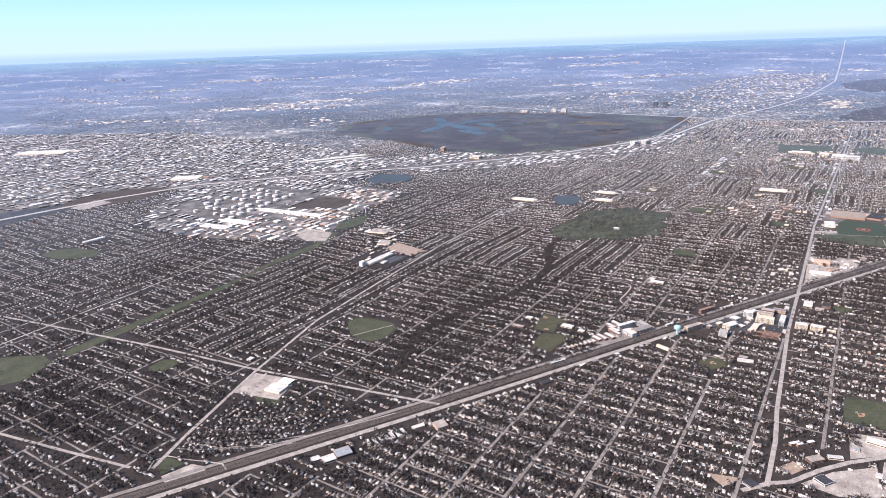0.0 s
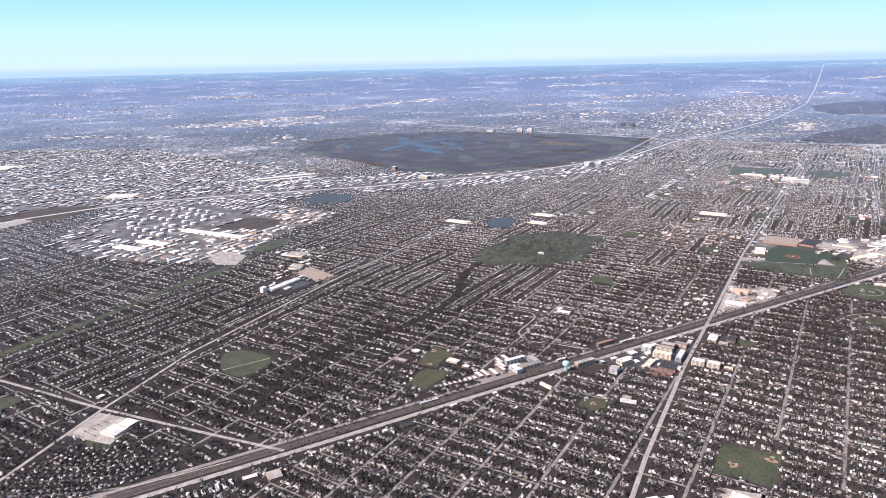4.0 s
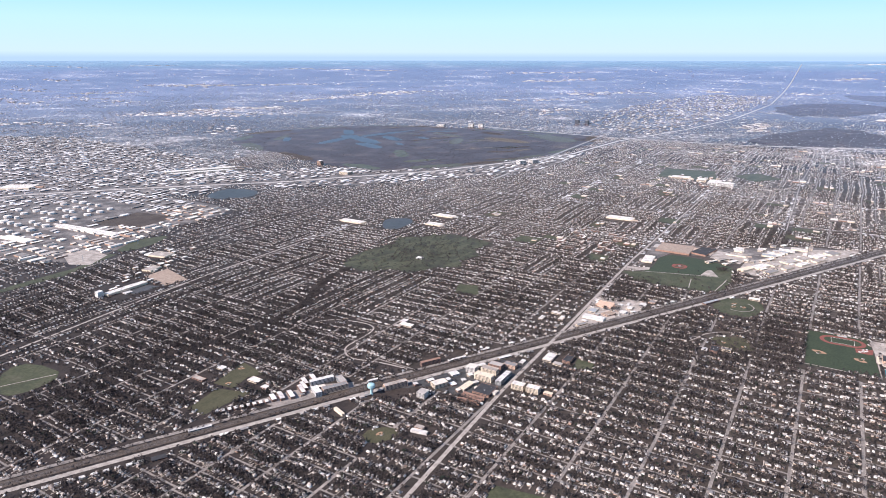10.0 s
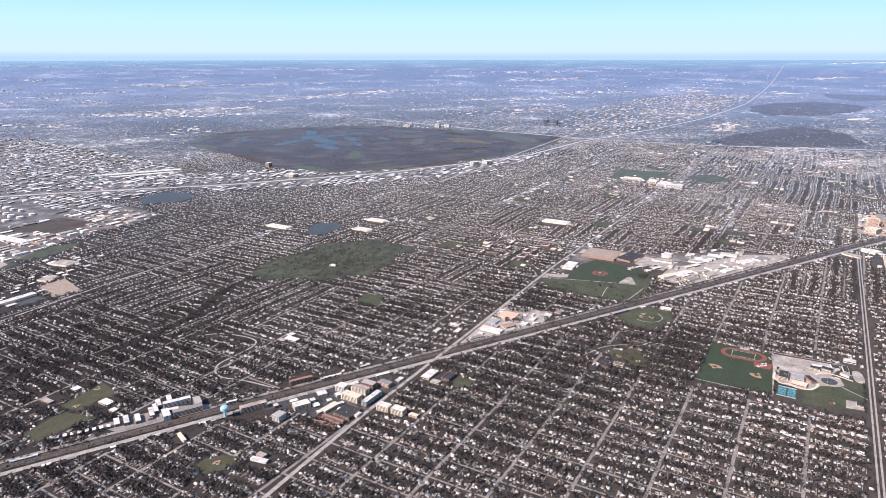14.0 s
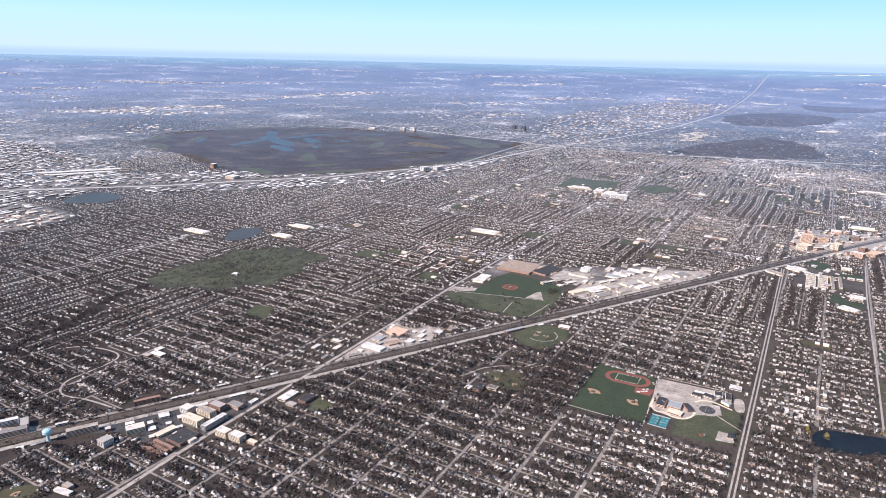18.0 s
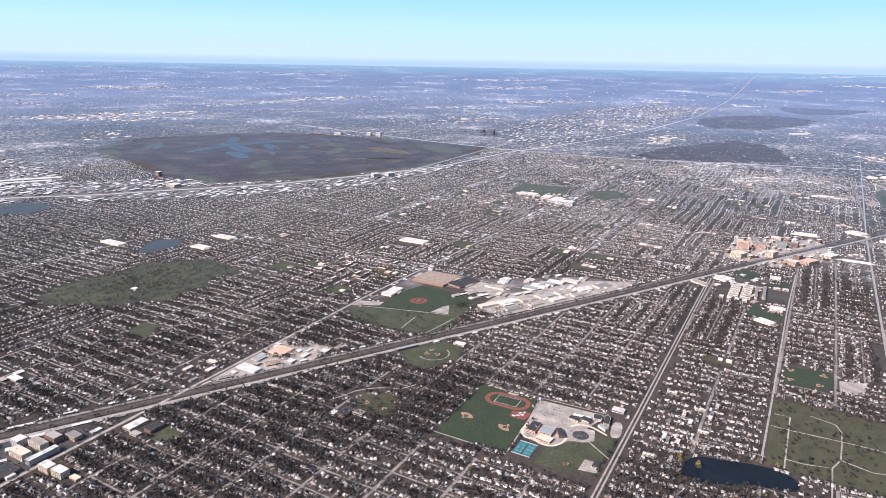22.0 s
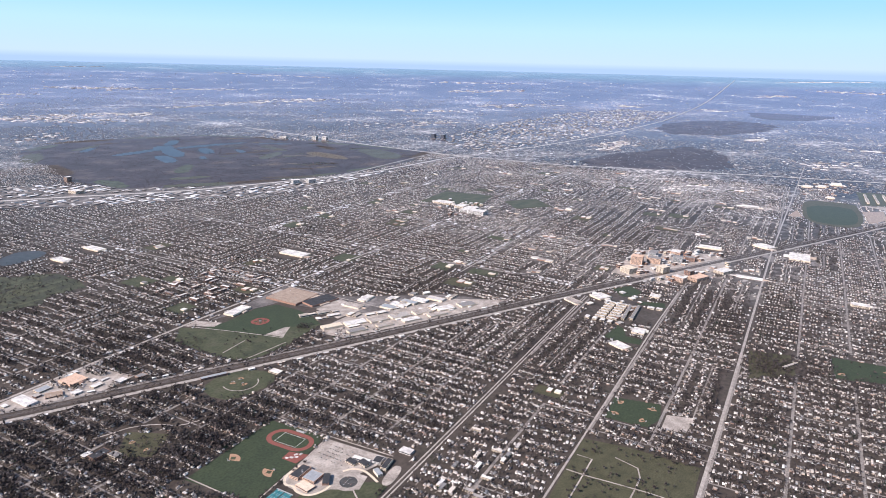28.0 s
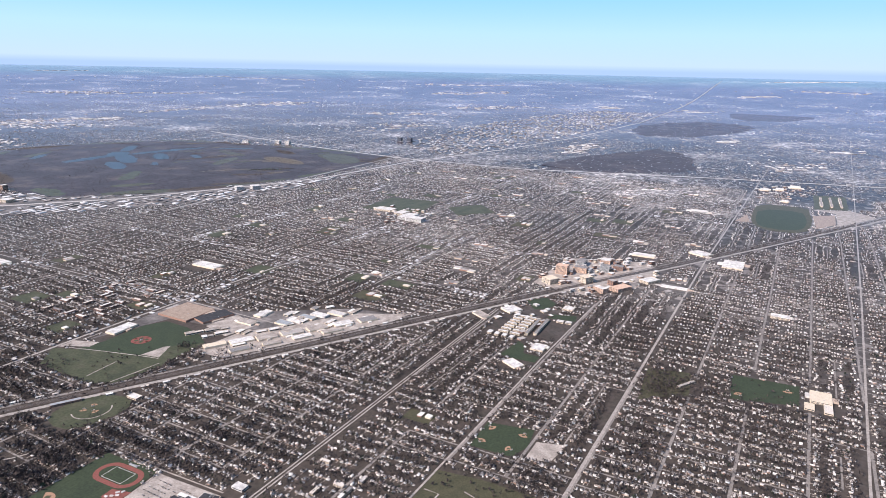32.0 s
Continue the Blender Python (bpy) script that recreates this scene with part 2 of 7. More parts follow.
def ground_material():
    """Dormant lawns and bare soil near by; woods, fields and paved tracts in large patches farther out."""
    m = material("open_land", [(0.040, 0.033, 0.029), (0.076, 0.061, 0.052), (0.054, 0.047, 0.038)], 0.09, gloss=1.085)
    n, l = m.node_tree.nodes, m.node_tree.links
    b = n["Principled BSDF"]
    base = b.inputs["Base Color"].links[0].from_socket
    geo = n.new("ShaderNodeNewGeometry")
    big = n.new("ShaderNodeTexNoise")
    big.inputs["Scale"].default_value, big.inputs["Detail"].default_value = 0.0045, 9.0
    big.inputs["Roughness"].default_value = 0.72
    l.new(geo.outputs["Position"], big.inputs["Vector"])
    ramp = n.new("ShaderNodeValToRGB")
    e = ramp.color_ramp.elements
    e[0].position, e[0].color = 0.42, (0.030, 0.029, 0.031, 1)
    e[1].position, e[1].color = 0.50, (0.085, 0.082, 0.084, 1)
    for p, c in ((0.56, (0.20, 0.19, 0.19, 1)), (0.66, (0.55, 0.53, 0.52, 1))):
        k = e.new(p)
        k.color = c
    l.new(big.outputs["Fac"], ramp.inputs["Fac"])
    cells = n.new("ShaderNodeTexVoronoi")
    cells.inputs["Scale"].default_value = 0.22
    l.new(geo.outputs["Position"], cells.inputs["Vector"])
    bits = n.new("ShaderNodeSeparateColor")
    l.new(cells.outputs["Color"], bits.inputs[0])
    roofs = n.new("ShaderNodeValToRGB")
    e2 = roofs.color_ramp.elements
    e2[0].position, e2[0].color = 0.35, (0.5, 0.5, 0.5, 1)
    e2[1].position, e2[1].color = 0.80, (1.1, 1.08, 1.05, 1)
    k2 = e2.new(0.88)
    k2.color = (2.6, 2.5, 2.4, 1)
    l.new(bits.outputs[0], roofs.inputs["Fac"])
    town = n.new("ShaderNodeMixRGB")
    town.blend_type = "MULTIPLY"
    town.inputs["Fac"].default_value = 1.0
    l.new(ramp.outputs["Color"], town.inputs[1])
    l.new(roofs.outputs["Color"], town.inputs[2])
    far = n.new("ShaderNodeVectorMath")
    far.operation = "DISTANCE"
    far.inputs[1].default_value = (-150, 0, 0)
    l.new(geo.outputs["Position"], far.inputs[0])
    reach = n.new("ShaderNodeMapRange")
    reach.inputs["From Min"].default_value, reach.inputs["From Max"].default_value = 380, 800
    l.new(far.outputs["Value"], reach.inputs["Value"])
    # shade of the older, wooded south-eastern districts, painted in as a darker ground colour
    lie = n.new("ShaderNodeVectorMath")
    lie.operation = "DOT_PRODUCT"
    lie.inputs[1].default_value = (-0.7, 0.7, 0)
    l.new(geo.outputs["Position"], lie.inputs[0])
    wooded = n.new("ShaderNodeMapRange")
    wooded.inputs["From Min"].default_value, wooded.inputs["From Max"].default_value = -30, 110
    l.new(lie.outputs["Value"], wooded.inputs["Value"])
    southeast_shade = n.new("ShaderNodeMixRGB")
    southeast_shade.blend_type = "MULTIPLY"
    southeast_shade.inputs[2].default_value = (0.56, 0.55, 0.60, 1)
    l.new(wooded.outputs["Result"], southeast_shade.inputs["Fac"])
    l.new(base, southeast_shade.inputs[1])
    mix = n.new("ShaderNodeMixRGB")
    l.new(reach.outputs["Result"], mix.inputs["Fac"])
    l.new(southeast_shade.outputs[0], mix.inputs[1])
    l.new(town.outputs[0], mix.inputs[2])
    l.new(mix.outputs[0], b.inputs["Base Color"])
    return m


def haze_gloss(m, near, far):
    """Imitates haze: the low-angle gloss of open land grows with distance from the town centre."""
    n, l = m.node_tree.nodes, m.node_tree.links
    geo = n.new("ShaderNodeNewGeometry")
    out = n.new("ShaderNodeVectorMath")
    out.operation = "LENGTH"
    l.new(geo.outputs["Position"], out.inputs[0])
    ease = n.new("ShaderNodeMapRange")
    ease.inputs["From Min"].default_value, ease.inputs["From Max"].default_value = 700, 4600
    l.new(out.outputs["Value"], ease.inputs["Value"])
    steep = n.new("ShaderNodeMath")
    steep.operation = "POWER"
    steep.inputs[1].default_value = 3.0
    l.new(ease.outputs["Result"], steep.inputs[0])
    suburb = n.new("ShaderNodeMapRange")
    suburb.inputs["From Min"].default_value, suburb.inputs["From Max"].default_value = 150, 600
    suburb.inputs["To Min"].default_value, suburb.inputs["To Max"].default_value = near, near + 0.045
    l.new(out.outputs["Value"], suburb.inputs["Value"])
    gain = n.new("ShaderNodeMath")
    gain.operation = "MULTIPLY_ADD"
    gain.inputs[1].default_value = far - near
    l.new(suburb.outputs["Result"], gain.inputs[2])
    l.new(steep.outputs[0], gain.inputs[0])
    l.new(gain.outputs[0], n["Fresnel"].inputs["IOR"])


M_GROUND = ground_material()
haze_gloss(M_GROUND, 1.06, 1.6)


# ---- builders ----
def mesh_object(name, verts, faces, mat, parent=None, label=""):
    me = bpy.data.meshes.new(name)
    me.from_pydata([tuple(v) for v in verts], [], faces)
    me.materials.append(mat)
    ob = new(name, me)
    if parent:
        ob.parent = parent
    if label:
        ob["label"] = label
    return ob


def quads_object(name, verts, quads, mat, tris=None):
    """A large mesh from arrays: quads (n,4) and, where given, tris (n,3)."""
    me = bpy.data.meshes.new(name)
    q = np.asarray(quads, dtype=np.int32).reshape(-1, 4)
    t = np.asarray(tris if tris is not None else [], dtype=np.int32).reshape(-1, 3)
    me.vertices.add(len(verts))
    me.vertices.foreach_set("co", np.asarray(verts, dtype=np.float32).ravel())
    me.loops.add(q.size + t.size)
    me.loops.foreach_set("vertex_index", np.concatenate([q.ravel(), t.ravel()]))
    me.polygons.add(len(q) + len(t))
    start = np.concatenate([np.arange(len(q)) * 4, q.size + np.arange(len(t)) * 3])
    me.polygons.foreach_set("loop_start", start.astype(np.int32))
    me.update(calc_edges=True)
    me.materials.append(mat)
    return new(name, me)


def prism(points, z0, z1):
    """Vertices and faces of an upright prism over a plan outline."""
    n = len(points)
    area = sum(points[i][0] * points[(i + 1) % n][1] - points[(i + 1) % n][0] * points[i][1] for i in range(n))
    if area < 0:
        points = points[::-1]
    v = [(x, y, z0) for x, y in points] + [(x, y, z1) for x, y in points]
    f = [tuple(range(n, 2 * n))] + [(i, (i + 1) % n, n + (i + 1) % n, n + i) for i in range(n)]
    return v, f


def rounded(points, cuts=2):
    """Corners cut off smoothly, so that an outline reads as natural."""
    for _ in range(cuts):
        out = []
        for i, p in enumerate(points):
            q = points[(i + 1) % len(points)]
            out += [(0.75 * p[0] + 0.25 * q[0], 0.75 * p[1] + 0.25 * q[1]), (0.25 * p[0] + 0.75 * q[0], 0.25 * p[1] + 0.75 * q[1])]
        points = out
    return points


def patch(name, points, z, mat, label, category, smooth=0, kind="structure", z0=-0.05):
    v, f = prism(rounded(points, smooth), z0, z)
    return tagged(mesh_object(name, v, f, mat), label, category, kind=kind)


def ribbon(points, width, z):
    """A strip with a little thickness along a plan line."""
    p = [Vector(q) for q in points]
    v, f = [], []
    for i, a in enumerate(p):
        d = (p[min(i + 1, len(p) - 1)] - p[max(i - 1, 0)]).normalized()
        s = Vector((-d.y, d.x)) * width / 2
        v += [(a.x + s.x, a.y + s.y, z), (a.x - s.x, a.y - s.y, z)]
    for i in range(len(p) - 1):
        f.append((2 * i + 1, 2 * i + 3, 2 * i + 2, 2 * i))
    return v, f


def road(name, points, width, z, mat, label, category="road"):
    v, f = ribbon(points, width, z)
    return tagged(mesh_object(name, v, f, mat), label, category, kind="structure")


def box(x0, x1, y0, y1, z0, z1):
    return [(x0, y0, z0), (x1, y0, z0), (x1, y1, z0), (x0, y1, z0), (x0, y0, z1), (x1, y0, z1), (x1, y1, z1), (x0, y1, z1)], \
        [(3, 2, 1, 0), (4, 5, 6, 7), (0, 1, 5, 4), (1, 2, 6, 5), (2, 3, 7, 6), (3, 0, 4, 7)]


def inside(px, py, points):
    """Which of the places lie inside a plan outline."""
    res = np.zeros(len(px), bool)
    n = len(points)
    for i in range(n):
        (x1, y1), (x2, y2) = points[i], points[(i + 1) % n]
        if y1 != y2:
            res ^= ((y1 > py) != (y2 > py)) & (px < (x2 - x1) * (py - y1) / (y2 - y1) + x1)
    return res


def near_line(px, py, points, dist):
    res = np.zeros(len(px), bool)
    for (x1, y1), (x2, y2) in zip(points[:-1], points[1:]):
        dx, dy = x2 - x1, y2 - y1
        t = np.clip(((px - x1) * dx + (py - y1) * dy) / (dx * dx + dy * dy + 1e-9), 0, 1)
        res |= np.hypot(px - x1 - t * dx, py - y1 - t * dy) < dist
    return res


# ---- ground ----
def swell(r):
    """Height of the land at a distance from the town: it rises to the horizon's level and flattens out there."""
    u = np.clip((np.asarray(r, float) - 2000) / 2800, 0, 1)
    return 85 * u * u * (3 - 2 * u)


def build_ground():
    rings = [0, 120, 250, 400, 600, 850, 1200, 1700] + list(range(2000, 4850, 100))
    seg = 128
    v = [(100, 0, 0)]
    f = []
    for r in rings[1:]:
        rise = swell(r)
        v += [(100 + r * math.cos(2 * math.pi * k / seg), r * math.sin(2 * math.pi * k / seg), rise) for k in range(seg)]
    for k in range(seg):
        f.append((0, 1 + k, 1 + (k + 1) % seg))
    for j in range(len(rings) - 2):
        a, b = 1 + j * seg, 1 + (j + 1) * seg
        for k in range(seg):
            f.append((a + k, b + k, b + (k + 1) % seg, a + (k + 1) % seg))
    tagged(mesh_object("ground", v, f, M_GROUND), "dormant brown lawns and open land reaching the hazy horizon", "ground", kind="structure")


build_ground()

# ---- roads and railway ----
def rounded_line(points):
    for _ in range(2):
        out = [points[0]]
        for p, q in zip(points[:-1], points[1:]):
            out += [(0.75 * p[0] + 0.25 * q[0], 0.75 * p[1] + 0.25 * q[1]), (0.25 * p[0] + 0.75 * q[0], 0.25 * p[1] + 0.75 * q[1])]
        points = out + [points[-1]]
    return points


RAIL = [(-330, 184.0), (-162, 90.0), (-73, 41.5), (0, 0.5), (120, -67), (250, -139), (386, -217), (560, -314), (900, -505)]
CENTRAL = [(-155, -6.2), (-146.7, -6.0), (-132, -5.6), (-113.7, -3.9), (-49.8, -0.5), (0, 0.1), (120.7, 2.5), (362.5, -1.1), (660, -4)]
GOLF = [(-231.7, 140.6), (-216.1, 146.6), (-176, 160), (-132.1, 171.9), (-65.6, 179), (-12.5, 184), (300, 190)]
MTPR = [(-215, 400), (-192.9, 275), (-182.8, 212.8), (-176, 160), (-169.2, 121.3), (-163.1, 88.9)]
ALGON = [(-240, 268), (-189.4, 272.4), (-146.6, 276), (-75.1, 286), (40, 290)]
EUCLID = [(60, -213), (116.1, -214.4), (199.9, -216), (386.3, -219.6), (875.7, -237.7)]
KEN = [(-60, -139.2), (73.3, -139.4), (236.3, -139.4)]
ROAD_F = [(60.6, -176.7), (98.5, -177.2), (203.1, -178.2), (267.7, -180)]
ROAD_G = [(100, -288), (159.4, -290.8), (339.6, -301.1), (900, -330), (1362, -354)]
DES = [(-250, 220), (-245.3, 198.7), (-239.6, 170.1), (-234.7, 146.7)]
RAND = [(-160, -1), (-153.4, -6.6), (-150.2, -11.2), (-141.2, -17.2), (-133.9, -23.3), (-123.7, -34.5), (-120.5, -39.3), (-112, -50), (-100, -64)]
HIGHWAY = [(-300, 520), (-107.9, 506), (-30, 497), (40, 478), (94.4, 433.6), (198.1, 334.1), (235.3, 309.1), (314.5, 250.6), (418.6, 204.7), (499.9, 176), (649.7, 165), (848, 116.8), (1093.5, 80), (1537, 58.9), (3229, 113), (4300, 150)]
HIGHWAY_B = [(780, 640), (702, 316), (680, 172.8), (684.5, 18), (744.5, -178), (800, -420)]
HIGGINS = [(300, 180), (397.2, 186), (707.2, 203.4), (1144.4, 250)]
BEND = rounded_line([(-36.5, 93.7), (-30, 88.6), (-26.8, 77.4), (-27.2, 69.5), (-32, 66.6), (-43, 66.6), (-49.2, 66.9), (-54.1, 63.3), (-56.3, 57.9), (-53.3, 48.4), (-52.2, 36)])

LOOP = rounded_line([(25.4, -46.5), (31, -49), (36, -50.5), (42, -56.5), (44, -63), (50, -66)])


def offset(points, d):
    out = []
    p = [Vector(q) for q in points]
    for i, a in enumerate(p):
        t = (p[min(i + 1, len(p) - 1)] - p[max(i - 1, 0)]).normalized()
        out.append((a.x - t.y * d, a.y + t.x * d))
    return out


road("railway_bed", RAIL, 3.2, 0.078, M_BALLAST, "dark ballast bed of a straight three-track railway", "railway")
for k, d in enumerate((-0.55, 0.0, 0.55)):
    for e in (-0.08, 0.08):
        road("railway_track", offset(RAIL, d + e), 0.05, 0.12, M_STEEL, "worn steel rail on the dark ballast", "rail")
road("road_highway_by_rail", offset(RAIL, -3.6), 1.9, 0.09, M_HIGHWAY, "pale concrete highway running beside the railway")
road("road_far_side_of_rail", offset(RAIL, 2.9), 1.5, 0.08, M_STREET, "narrow pale street along the far side of the railway")
ARTERIALS = [("road_central", CENTRAL, 1.3), ("road_golf", GOLF, 1.2), ("road_cross", MTPR, 1.2), ("road_south", ALGON, 1.1), ("road_euclid", EUCLID, 1.05),
             ("road_kensington", KEN, 1.8), ("road_collector", ROAD_F, 0.65), ("road_north", ROAD_G, 0.85), ("road_east", DES, 1.0), ("road_diagonal", RAND, 1.5),
             ("road_mile", [(125, 92), (560, 94)], 0.8), ("road_mile", [(166, -78), (167, 60), (165, 186)], 0.8), ("road_mile", [(250, -128), (252, 60), (248, 186)], 0.85),
             ("road_mile", [(336, -138), (337, 80), (335, 186)], 0.9), ("road_mile", [(500, -236), (502, 0), (500, 160)], 0.9), ("road_mile", [(236, -66), (420, -64), (660, -70)], 0.8), ("road_mile", [(590, -216), (592, 150)], 0.8),
             ("road_bend", BEND, 0.7), ("road_loop", LOOP, 0.55), ("road_far_diagonal", HIGGINS, 3.2)]
for k, (nm, pts, w) in enumerate(ARTERIALS):
    if nm == "road_kensington":
        for d in (-0.6, 0.6):
            road(nm, offset(pts, d), 0.55, 0.083 + 0.0012 * k, M_ROAD, "carriageway of a divided road with a grass median")
    else:
        road(nm, pts, w, 0.083 + 0.0012 * k, M_ROAD, "wide pale concrete arterial road through the suburb")
v, f = ribbon(HIGHWAY[:14], 4.2, 0.10)
w, f2 = ribbon([(1537 + 110 * k, 58.9 + 3.5 * k) for k in range(25)], 4.4, 0.10)
w = [(x, y, 0.6 + float(swell(math.hypot(x - 100, y)))) for x, y, z in w]
tagged(mesh_object("road_expressway", v + w, f + [tuple(i + len(v) for i in q) for q in f2], M_EXPRESS), "broad pale expressway curving past the marsh", "road", kind="structure")
road("road_expressway_branch", HIGHWAY_B, 5.0, 0.11, M_EXPRESS, "pale expressway branch crossing the suburb")


